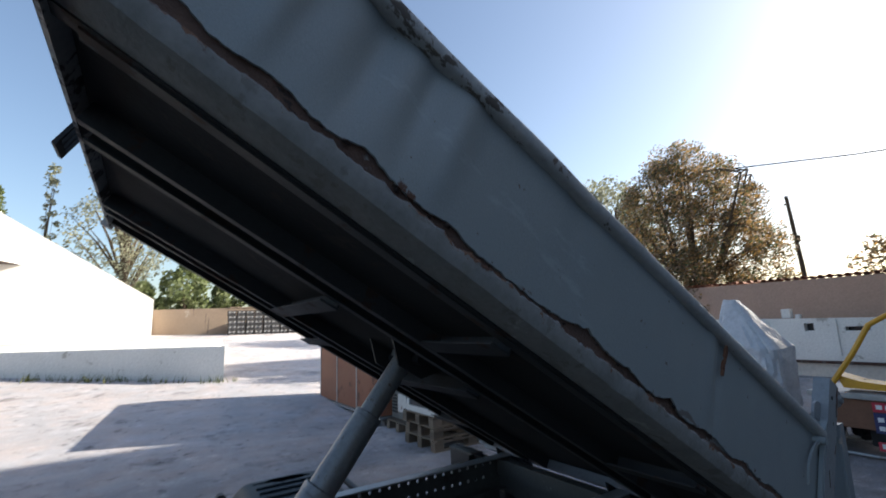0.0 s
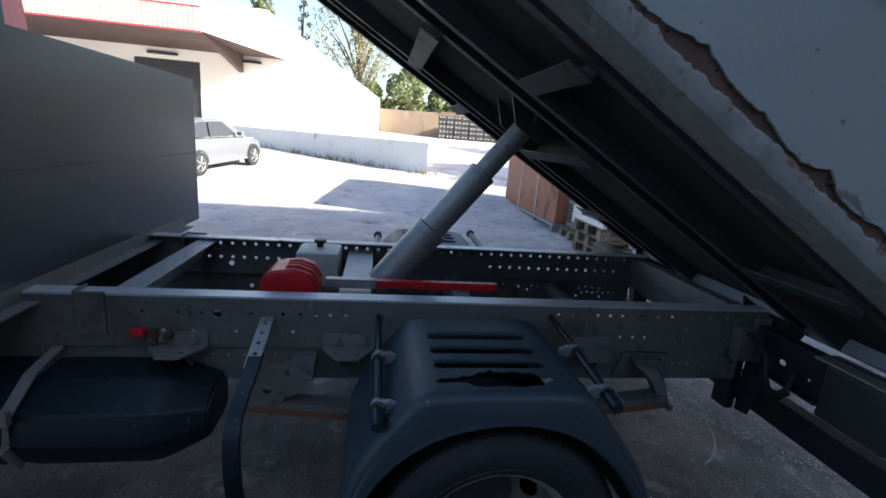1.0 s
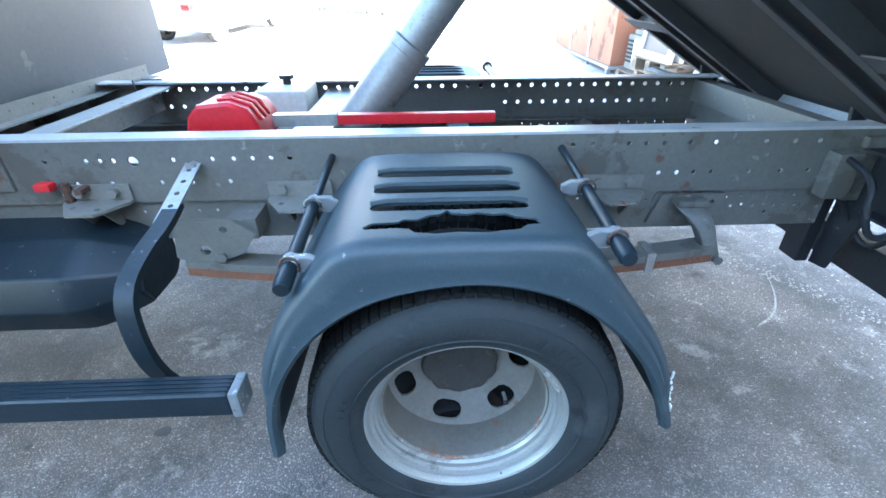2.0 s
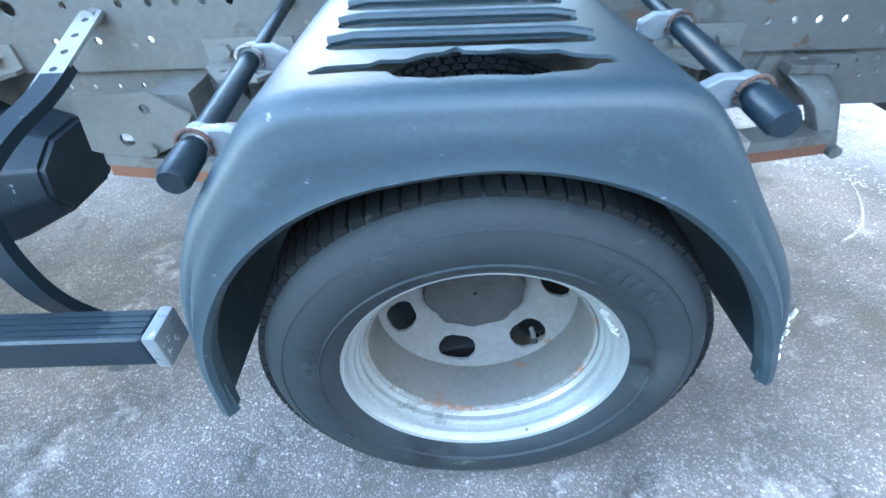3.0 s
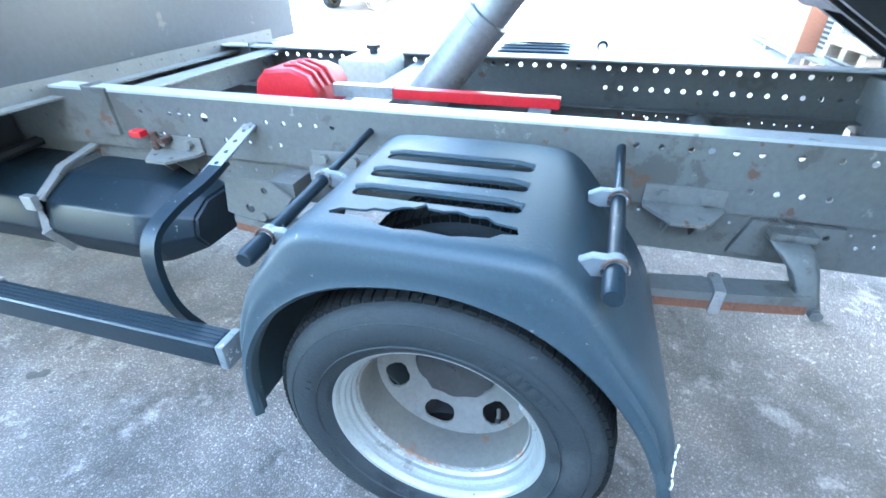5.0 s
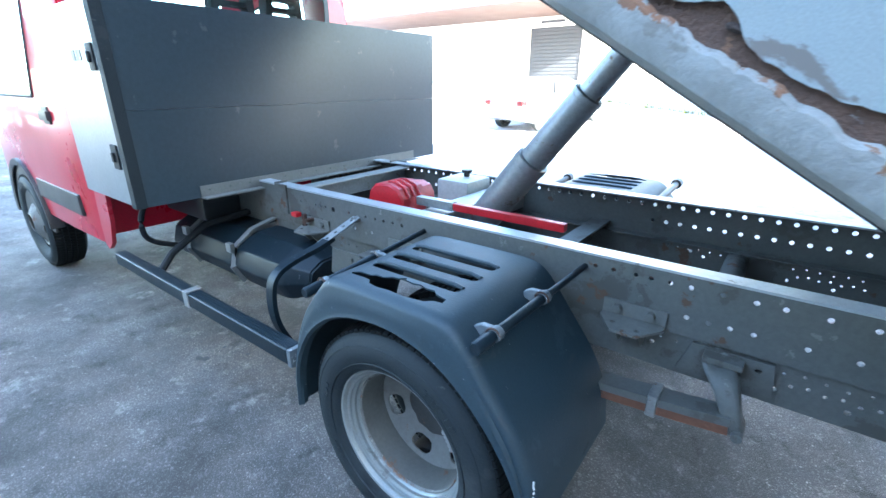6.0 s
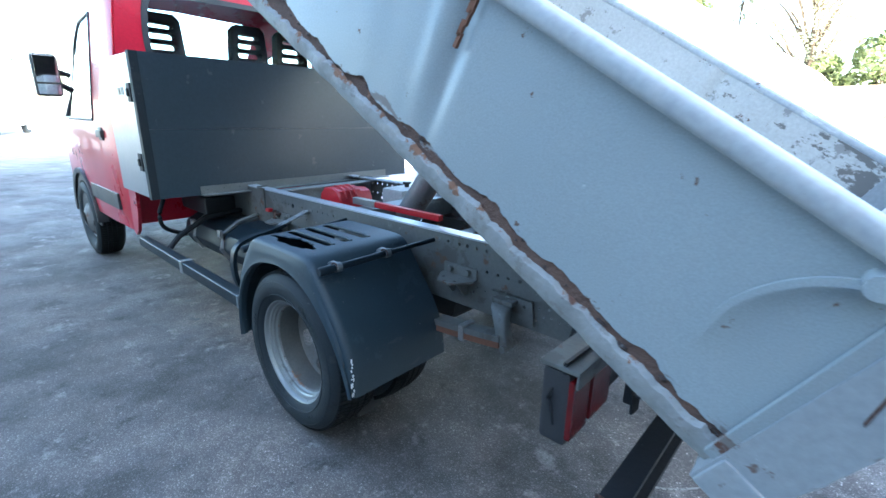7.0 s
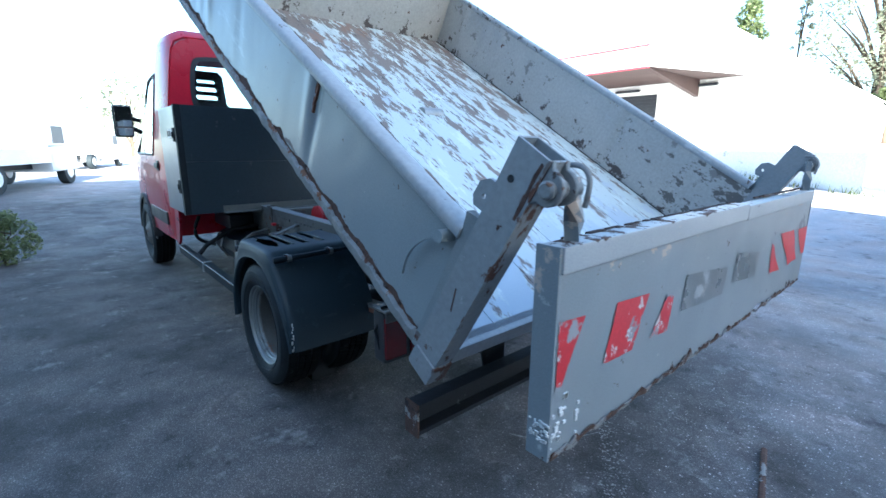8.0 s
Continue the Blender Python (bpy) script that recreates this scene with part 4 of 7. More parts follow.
    sub.to_mesh(tmp)
    sub.free()
    bm.from_mesh(tmp)
    bpy.data.meshes.remove(tmp)
    bmesh.ops.remove_doubles(bm, verts=bm.verts[:], dist=0.0008)
    return bm


def louvre_lip(y, zt=0.7825):
    bm = bmesh.new()
    tube(bm, [(-0.18, y + 0.016, zt), (-0.15, y + 0.019, zt + 0.004), (0.09, y + 0.019, zt + 0.004), (0.12, y + 0.016, zt)], 0.006, 8)
    return bm


fm = solid(part("mudguard", mudguard(), "fender", truck, "black plastic mudguard with louvres, cracked on top"), 0.004)
for y in (0.13, 0.212, 0.3):
    part("louvre_lip", louvre_lip(y), "fender", fm)
solid(again(fm, truck, mirror_y()), 0.004)
# scuffed rear tip
bm = bmesh.new()
rng = random.Random(8)
for k in range(26):
    z = 0.335 + 0.13 * rng.random() ** 1.4
    x = 0.422 - max(0, z - 0.36) * 0.12 + 0.004
    y = -0.022 + 0.03 * rng.random()
    w, h = 0.003 + 0.006 * rng.random(), 0.004 + 0.012 * rng.random()
    box(bm, x - 0.003, x + 0.0, y, y + w, z, z + h)
tagged(part("paint_scuff", bm, "truck_white", truck), "white paint scuffs", kind="stuff")


# mudguard rods with hooks
def guard_rod(x, z, xt, zt):
    bm = bmesh.new()
    P = lambda y: (x + (xt - x) * (y - 0.015) / 0.505, y, z + (zt - z) * (y - 0.015) / 0.505)
    tube(bm, [P(0.53), P(0.3), P(0.3), P(0.02)], [0.0095, 0.0095, 0.013, 0.013], 14)
    tube(bm, [P(0.035), P(-0.008), P(-0.016)], [0.0165, 0.0165, 0.0135], 16)
    rod = part("guard_rod", bm, "navy_plastic", truck)
    sgn = 1 if x < 0 else -1
    for y in (0.06, 0.275):
        bm = bmesh.new()
        cx, _, cz = P(y)
        # collar about the rod, running out into a lug on the guard
        tube(bm, [P(y - 0.011), P(y + 0.011)], 0.0172, 14)
        plate(bm, [(cx + sgn * 0.006, cz - 0.016), (cx + sgn * 0.032, cz - 0.019), (cx + sgn * 0.052, cz - 0.011), (cx + sgn * 0.054, cz + 0.005), (cx + sgn * 0.034, cz + 0.016), (cx + sgn * 0.006, cz + 0.016)], [], y - 0.008, 0.016)
        bmesh.ops.bevel(bm, geom=[e for e in bm.edges if len(e.link_faces) == 2 and e.calc_face_angle(0) > 0.9], offset=0.002, segments=1, affect="EDGES")
        cl = part("clamp", bm, "cap_grey", rod, "pale plastic clamp")
        bm = bmesh.new()
        tube(bm, [(cx + sgn * 0.0185 * math.cos(a), y - 0.0125, cz + 0.0185 * math.sin(a)) for a in [math.pi * 2 * k / 18 - 0.5 for k in range(12)]], 0.0026, 8)
        part("ring", bm, "rusty", rod, "rusty ring")
    return rod


guard_rod(-0.321, 0.705, -0.32, 0.752)
guard_rod(0.264, 0.746, 0.291, 0.765)
for x, z in ((-0.327, 0.695), (0.262, 0.735)):
    bm = bmesh.new()
    tube(bm, [(x, 1.375, z + 0.02), (x, 1.62, z + 0.03), (x, 1.876, z + 0.04)], 0.016, 10)
    tube(bm, [(x, 1.866, z + 0.04), (x, 1.905, z + 0.042)], 0.025, 12)
    part("guard_rod", bm, "plastic", truck)

# side step bar, its strut and front arm
bm = bmesh.new()
box(bm, -1.95, -0.475, -0.004, 0.056, 0.386, 0.448, bevel=0.01, seg=3)
bar = part("side_bar", bm, "navy_plastic", truck, "black side guard bar with ribbed top")
for k in range(4):
    part("tread_rib", boxes((-1.95, -0.477, 0.006 + 0.011 * k, 0.011 + 0.011 * k, 0.447, 0.4505)), "navy_plastic", bar)
part("end_cap", boxes((-0.476, -0.455, -0.006, 0.058, 0.384, 0.45), bevel=0.006), "cap_grey", bar, "scuffed pale grey end cap")
part("bracket", boxes((-1.2, -1.16, -0.008, 0.06, 0.382, 0.455), bevel=0.004), "galv", bar)
bm = bmesh.new()
SL = Vector((0, -0.95, -0.31)).normalized()
SN = Vector((0, -SL.z, SL.y))
plate(bm, [(-0.7, 0.0), (-0.66, 0.0), (-0.66, 0.22), (-0.7, 0.22)], [circle(-0.68, 0.03 + 0.045 * k, 0.007, 8) for k in range(4)], 0.0, 0.006, Matrix.Translation((0, 0.515, 0.745)) @ Matrix(((1, 0, 0, 0), (0, SL.y, SN.y, 0), (0, SL.z, SN.z, 0), (0, 0, 0, 1))))
tube(bm, [(-0.68, 0.53, 0.735), (-0.68, 0.495, 0.735)], 0.014, 8)
strut = part("strut", bm, "galv", truck, "galvanised perforated strut")
bm = bmesh.new()
arc = smooth2([(0.38, 0.69), (0.3, 0.668), (0.19, 0.655), (0.1, 0.625), (0.078, 0.54), (0.085, 0.44), (0.128, 0.345)], 2)
rings = []
for k, (y, z) in enumerate(arc):
    u, v = arc[max(k - 1, 0)], arc[min(k + 1, len(arc) - 1)]
    n = Vector((0, v[1] - u[1], u[0] - v[0])).normalized() * 0.009
    p = Vector((-0.68 + 0.02 * k / len(arc), y, z))
    w = Vector((0.019, 0, 0))
    rings.append([p - w + n, p + w + n, p + w - n, p - w - n])
vr = loft(bm, rings, close=True)
bm.faces.new(vr[0])
bm.faces.new(vr[-1])
part("strap", bm, "navy_plastic", strut, "curved black rubber strap")
bm = bmesh.new()
tube(bm, [(-1.55, 0.53, 0.62), (-1.56, 0.3, 0.6), (-1.56, 0.12, 0.5), (-1.55, 0.05, 0.43)], 0.018, 8)
part("bar_arm", bm, "dark_steel", truck)

# fuel tank
bm = bmesh.new()
sec = [(0.33, 0.352), (0.56, 0.352), (0.62, 0.4), (0.62, 0.55), (0.56, 0.59), (0.41, 0.585), (0.305, 0.53), (0.28, 0.44)]
rings = []
for x, k in ((-1.98, 0.75), (-1.94, 1.0), (-1.345, 1.0), (-1.325, 0.965), (-1.295, 0.965), (-1.275, 1.0), (-0.97, 1.0), (-0.93, 0.95), (-0.82, 0.6)):
    rings.append([(x, 0.46 + (y - 0.46) * k, 0.47 + (z - 0.47) * k) for y, z in sec])
vr = loft(bm, rings, close=True)
bm.faces.new(vr[0])
bm.faces.new(vr[-1])
bmesh.ops.bevel(bm, geom=bm.edges[:], offset=0.008, segments=2, affect="EDGES")
tank = part("fuel_tank", bm, "navy_plastic", truck, "black plastic fuel tank", 50)
for x in (-1.31, -1.75):
    bm = bmesh.new()
    loop = [(x, y, z) for y, z in sec[4:] + sec[:1]]
    tube(bm, loop, 0.01, flat=(0.004, 0.016))
    tube(bm, [(x, 0.3, 0.535), (x, 0.4, 0.6), (x, 0.545, 0.63)], 0.01, flat=(0.016, 0.004))
    box(bm, x - 0.022, x + 0.022, 0.268, 0.29, 0.515, 0.56, bevel=0.004)
    part("tank_strap", bm, "steel", tank, "grey steel strap")
bm = boxes((-2.05, -1.6, 0.32, 0.52, 0.6, 0.72), bevel=0.02)
part("battery_box", bm, "plastic", truck)
bm = bmesh.new()
box(bm, -0.985, -0.965, NEAR - 0.045, NEAR, 0.675, 0.69, bevel=0.003)
tube(bm, [(-1.02, NEAR - 0.02, 0.64), (-1.02, NEAR - 0.02, 0.7)], 0.012, 8)
box(bm, -1.076, -1.036, NEAR - 0.05, NEAR - 0.02, 0.688, 0.708, bevel=0.004, mat=1)
part("valve_block", bm, ["rusty", "red_plastic"], truck)

# hoses along the frame
for pts, r in (([(-1.2, 0.6, 0.72), (-0.9, 0.75, 0.65), (-0.55, 0.85, 0.62), (-0.35, 0.95, 0.66)], 0.012), ([(1.0, 0.6, 0.7), (1.12, 0.52, 0.62), (1.18, 0.5, 0.52), (1.2, 0.44, 0.47), (1.22, 0.4, 0.53)], 0.009), ([(1.06, 0.5, 0.74), (1.04, 0.36, 0.72), (1.02, 0.33, 0.64), (1.05, 0.32, 0.575), (1.1, 0.31, 0.59), (1.115, 0.31, 0.66)], 0.009), ([(-1.85, 0.15, 0.7), (-1.83, 0.1, 0.6), (-1.84, 0.12, 0.5), (-1.8, 0.25, 0.45)], 0.014)):
    part("hose", tube(bmesh.new(), smooth2_3(pts), r, 8), "dark_steel", truck)

# red pump motor cover, red prop bar, oil tank
bm = bmesh.new()
prof = [(-0.735, 0.742), (-0.745, 0.785), (-0.733, 0.828), (-0.7, 0.86), (-0.615, 0.868), (-0.565, 0.85), (-0.542, 0.81), (-0.54, 0.742)]
vr = loft(bm, [[(-0.64 + (x + 0.64) * k, y, 0.742 + (z - 0.742) * k) for x, z in prof] for y, k in ((0.646, 0.93), (0.656, 1.0), (0.8, 1.0), (0.802, 0.86), (0.88, 0.86))], close=True)
bm.faces.new(vr[0])
bm.faces.new(vr[-1])
bmesh.ops.bevel(bm, geom=[e for e in bm.edges if e.calc_face_angle(0) > 0.3], offset=0.005, segments=2, affect="EDGES")
for k in range(3):
    y = 0.69 + 0.036 * k
    tube(bm, [(-0.655, y, 0.868), (-0.615, y, 0.872), (-0.563, y, 0.854), (-0.538, y, 0.812)], 0.005, 6)
part("pump_cover", bm, "red_plastic", truck, "red faceted pump cover with ribs")
bm = bmesh.new()
box(bm, -0.52, 0.14, 0.715, 0.745, 0.785, 0.815, bevel=0.004)
for x0, x1 in ((-0.52, -0.33),):
    box(bm, x0, x1, 0.712, 0.748, 0.782, 0.818, bevel=0.004, mat=1)
part("prop_bar", bm, ["red_plastic", "steel"], truck, "red safety prop bar")
bm = boxes((-0.69, -0.5, 1.07, 1.28, 0.66, 0.818), bevel=0.018)
ot = part("oil_tank", bm, "tank_white", truck, "white plastic oil tank")
bm = bmesh.new()
tube(bm, [(-0.598, 1.205, 0.81), (-0.598, 1.205, 0.837), (-0.598, 1.205, 0.838), (-0.598, 1.205, 0.852)], [0.016, 0.016, 0.028, 0.028], 12)
part("filler_cap", bm, "plastic", ot, "black filler cap")
part("oil_tank_base", boxes((-0.71, -0.48, 1.04, 1.3, 0.64, 0.66)), "rail", truck)

# hydraulic cylinder, three stages drawn out
bm = bmesh.new()
P0, P3 = Vector((-0.41, MID, 0.6)), Vector((0.275, MID, 1.462))
P1, P2 = P0.lerp(P3, 0.44), P0.lerp(P3, 0.73)
along = (P3 - P0).normalized()
tube(bm, [P0, P1], 0.07, 24)
tube(bm, [P1 - along * 0.03, P1 - along * 0.027, P1 + along * 0.002, P1 + along * 0.006], [0.07, 0.072, 0.072, 0.068], 24)
tube(bm, [P0 - Vector((0, 0.1, 0)), P0 + Vector((0, 0.1, 0))], 0.035, 12)
cyl = part("lift_cylinder", bm, "galv", truck, "grey telescopic hydraulic cylinder, extended")
bm = bmesh.new()
tube(bm, [P1, P2], 0.058, 22)
tube(bm, [P2 - along * 0.02, P2 - along * 0.018, P2 + along * 0.001, P2 + along * 0.004], [0.058, 0.06, 0.06, 0.056], 22)
part("middle_stage", bm, "galv", cyl)
bm = bmesh.new()
tube(bm, [P2, P3], 0.045, 20)
tube(bm, [P3 - Vector((0, 0.07, 0)), P3 + Vector((0, 0.07, 0))], 0.04, 14)
part("piston", bm, "steel", cyl)

# rear lamp carriers, lamps, under-run bar, tow hook
for s in (0, 1):
    fl = mirror_y() if s else XY
    bm = bmesh.new()
    plate(bm, [(0.0, 0.6), (0.44, 0.585), (0.47, 0.5), (0.5, 0.37), (0.56, 0.36), (0.56, 0.745), (0.0, 0.765)], [slot(0.41, 0.65, 0.035, 0.022), circle(0.3, 0.64, 0.008, 8), circle(0.2, 0.68, 0.008, 8)], 1.165, 0.008, YZ)
    box(bm, 1.12, 1.175, 0.27, 0.56, 0.748, 0.756, bevel=0.002)
    box(bm, 1.12, 1.175, 0.225, 0.44, 0.588, 0.596, bevel=0.002)
    tube(bm, [(1.16, 0.012, 0.75), (1.14, -0.006, 0.67), (1.155, 0.004, 0.6)], 0.006, 6)
    car = part("lamp_carrier", bm, "dark_steel", truck)
    car.matrix_basis = fl
    bm = bmesh.new()
    box(bm, 1.118, 1.185, -0.002, 0.22, 0.56, 0.742, bevel=0.012)
    lamp = part("rear_lamp", bm, "plastic", truck, "black rear lamp housing with red lens")
    lamp.matrix_basis = fl
    bm = boxes((1.178, 1.195, 0.0, 0.085, 0.578, 0.726), (1.178, 1.193, 0.105, 0.212, 0.578, 0.726), bevel=0.006)
    part("lens", bm, "red_lens", lamp, "red lens")
    bm = boxes((1.112, 1.206, -0.006, 0.26, 0.746, 0.756), (1.2, 1.206, -0.006, 0.26, 0.715, 0.746), bevel=0.003)
    pl = part("cover_plate", bm, "rail", truck)
    pl.matrix_basis = fl
    bm = boxes((1.12, 1.16, 0.56, 0.64, 0.36, 0.62), bevel=0.005)
    br = part("bar_bracket", bm, "dark_steel", truck)
    br.matrix_basis = fl
bm = bmesh.new()
prof = [(1.26, 0.345), (1.32, 0.345), (1.32, 0.36), (1.275, 0.36), (1.275, 0.44), (1.32, 0.44), (1.32, 0.455), (1.26, 0.455)]
vr = loft(bm, [[(x, y, z) for x, z in prof] for y in (0.035, 1.861)], close=True)
bm.faces.new(vr[0])
bm.faces.new(vr[-1])
ur = part("underrun_bar", bm, "dark_steel", truck, "black rusty channel under-run bar")
part("end_plate", boxes((1.255, 1.325, 0.028, 0.036, 0.34, 0.46), bevel=0.002), "rusty", ur, "rusty end")
bm = bmesh.new()
box(bm, 1.2, 1.34, 0.888, 1.008, 0.45, 0.56, bevel=0.006)
tube(bm, [(1.33, MID, 0.48), (1.42, MID, 0.47), (1.46, MID, 0.49), (1.465, MID, 0.53)], 0.022, 10)
bmesh.ops.create_uvsphere(bm, u_segments=14, v_segments=10, radius=0.028, matrix=Matrix.Translation((1.465, MID, 0.55)))
part("tow_hitch", bm, "dark_steel", truck, "dark steel tow hitch with ball")

# tool box behind the cab
bm = bmesh.new()
box(bm, -2.0, -1.402, -0.028, 1.924, 0.778, 1.565, bevel=0.008)
tb = part("tool_box", bm, "box_side", truck, "large grey steel tool box")
part("rear_panel", boxes((-1.403, -1.393, -0.03, 1.926, 1.1657, 1.568), (-1.403, -1.3935, -0.03, 1.926, 0.775, 1.1643), bevel=0.0008), "box_grey", tb, "smooth dark grey panel with a seam")
part("edge_strip", boxes((-1.435, -1.391, -0.036, -0.0305, 0.775, 1.569), (-1.392, -1.389, -0.036, 0.006, 0.775, 1.569), bevel=0.001), "rubber", tb)
bm = bmesh.new()
plate(bm, [(0.23, 0.778), (1.7, 0.778), (1.7, 0.828), (0.23, 0.828)], [circle(0.27 + 0.1 * k, 0.806, 0.004, 6) for k in range(15)], -1.393, 0.005, YZ)
box(bm, -1.393, -1.34, 0.23, 1.7, 0.773, 0.779)
part("angle_strip", bm, "bracket", tb, "bolted angle strip along the foot")
bm = boxes((-1.53, -1.47, -0.036, -0.027, 0.93, 1.03), (-1.51, -1.49, -0.046, -0.034, 0.96, 1.0), bevel=0.004)
lt = part("latch", bm, "dark_steel", tb)
lt2 = again(lt, tb, pose(0, 0, 0.38))
part("label_plate", boxes((-1.71, -1.55, -0.032, -0.0275, 1.34, 1.4), bevel=0.001), "truck_white", tb)
bm = boxes((-1.71, -1.67, -0.0345, -0.0315, 1.35, 1.39), (-1.65, -1.6, -0.0345, -0.0315, 1.35, 1.39))
part("label_bars", bm, "door_dark", tb)
for x in (-1.75, -1.5):
    for y in (0.525, 1.31):
        part("support_leg", boxes((x, x + 0.05, y, y + 0.06, 0.63, 0.778), bevel=0.003), "rail", truck)


# cab
CAB = ((-2.12, 2.17, 0.905, 0.92, 0.8), (-2.17, 2.225, 0.92, 0.935, 0.815), (-2.6, 2.26, 0.93, 0.945, 0.805), (-3.05, 2.25, 0.93, 0.945, 0.775), (-3.45, 2.15, 0.925, 0.935, 0.735), (-3.82, 1.82, 0.9, 0.905, 0.755), (-4.2, 1.38, 0.88, 0.88, 0.85), (-4.5, 1.2, 0.84, 0.84, 0.82), (-4.67, 1.0, 0.78, 0.79, 0.76))


def cab_shell(glazed=0):
    """Cross sections from rear to front: x, roof height, half width at sill, waist and roof. glazed: 1 windscreen, 2 and 3 door windows."""
    bm = bmesh.new()
    secs = []
    for x, zr, ws, ww, wr in CAB:
        h = [(-ws, 0.46), (-ww, 0.8), (-ww, min(1.2, zr - 0.15)), (-wr - (ww - wr) * 0.35, zr - 0.35 if zr > 1.6 else zr - 0.1), (-wr - 0.006, zr - 0.11), (-wr + 0.025, zr - 0.045), (-wr + 0.1, zr - 0.008), (0, zr + 0.012)]
        full = h + [(-y, z) for y, z in reversed(h[:-1])]
        secs.append([(x, MID + y, z) for y, z in full])

    def fits(i, k):
        if i in (4, 5) and 4 <= k <= 9:
            return 1
        if 2 <= i <= 4 and k in (2, 11):
            return 2 if k == 2 else 3
        return 0

    vr = [[bm.verts.new(p) for p in r] for r in secs]
    for i, (a, b) in enumerate(zip(vr, vr[1:])):
        for k in range(len(a) - 1):
            if fits(i, k) == glazed:
                bm.faces.new((a[k], a[k + 1], b[k + 1], b[k]))
    if not glazed:
        bm.faces.new(vr[-1])
    bmesh.ops.delete(bm, geom=[v for v in bm.verts if not v.link_faces], context="VERTS")
    return bm


def cab_sections():
    return [((x, -ww, min(1.2, zr - 0.15)), (x, -wr - (ww - wr) * 0.35, zr - 0.35)) for x, zr, ws, ww, wr in CAB[2:6]]


def rounded(poly, rounds=2):
    """Corner cutting on a closed outline."""
    for _ in range(rounds):
        q = []
        for a, b in zip(poly, poly[1:] + poly[:1]):
            q += [(a[0] * 0.75 + b[0] * 0.25, a[1] * 0.75 + b[1] * 0.25), (a[0] * 0.25 + b[0] * 0.75, a[1] * 0.25 + b[1] * 0.75)]
        poly = q
    return poly


cab = part("cab", cab_shell(), "red", truck, "red van cab with black trim", 45)
solid(cab, 0.02)
solid(part("windscreen", cab_shell(1), "glass", cab, "clear windscreen", 45), 0.005)
for k in (2, 3):
    solid(part("door_window", cab_shell(k), "glass", cab, "clear door window", 45), 0.005)
for sg in (1, -1):
    sec = cab_sections()
    loop = [p[0] for p in sec] + [p[1] for p in reversed(sec)]
    bm = tube(bmesh.new(), [(x, MID + sg * (y - 0.006), z) for x, y, z in loop + loop[:1]], 0.013, 8)
    part("door_seal", bm, "plastic", cab, "black rubber window seal")
# rear wall with its window opening
bm = bmesh.new()
wall = [(MID - 0.905, 0.5), (MID + 0.905, 0.5), (MID + 0.92, 0.9), (MID + 0.91, 1.3), (MID + 0.815, 2.0), (MID + 0.79, 2.08), (MID + 0.74, 2.13), (MID + 0.66, 2.16), (MID, 2.18), (MID - 0.66, 2.16), (MID - 0.74, 2.13), (MID - 0.79, 2.08), (MID - 0.815, 2.0), (MID - 0.91, 1.3), (MID - 0.92, 0.9)]
win = [(0.26, 1.64), (0.32, 1.58), (1.58, 1.58), (1.64, 1.64), (1.62, 1.96), (1.54, 2.03), (0.36, 2.03), (0.28, 1.96)]
win = rounded(win)
plate(bm, wall, [win], -2.13, 0.02, YZ)
part("rear_wall", bm, "red", cab)
bm = bmesh.new()
plate(bm, [(y + (0.012 if y < MID else -0.012), z) for y, z in win], [], -2.122, 0.005, YZ)
g = part("rear_window", bm, "glass", cab, "clear rear window")
bm = bmesh.new()
plate(bm, [(MID + (y - MID) * 1.02, 1.805 + (z - 1.805) * 1.05) for y, z in win], [[(MID + (y - MID) * 0.965, 1.805 + (z - 1.805) * 0.9) for y, z in win]], -2.112, 0.008, YZ)
part("window_seal", bm, "plastic", cab)
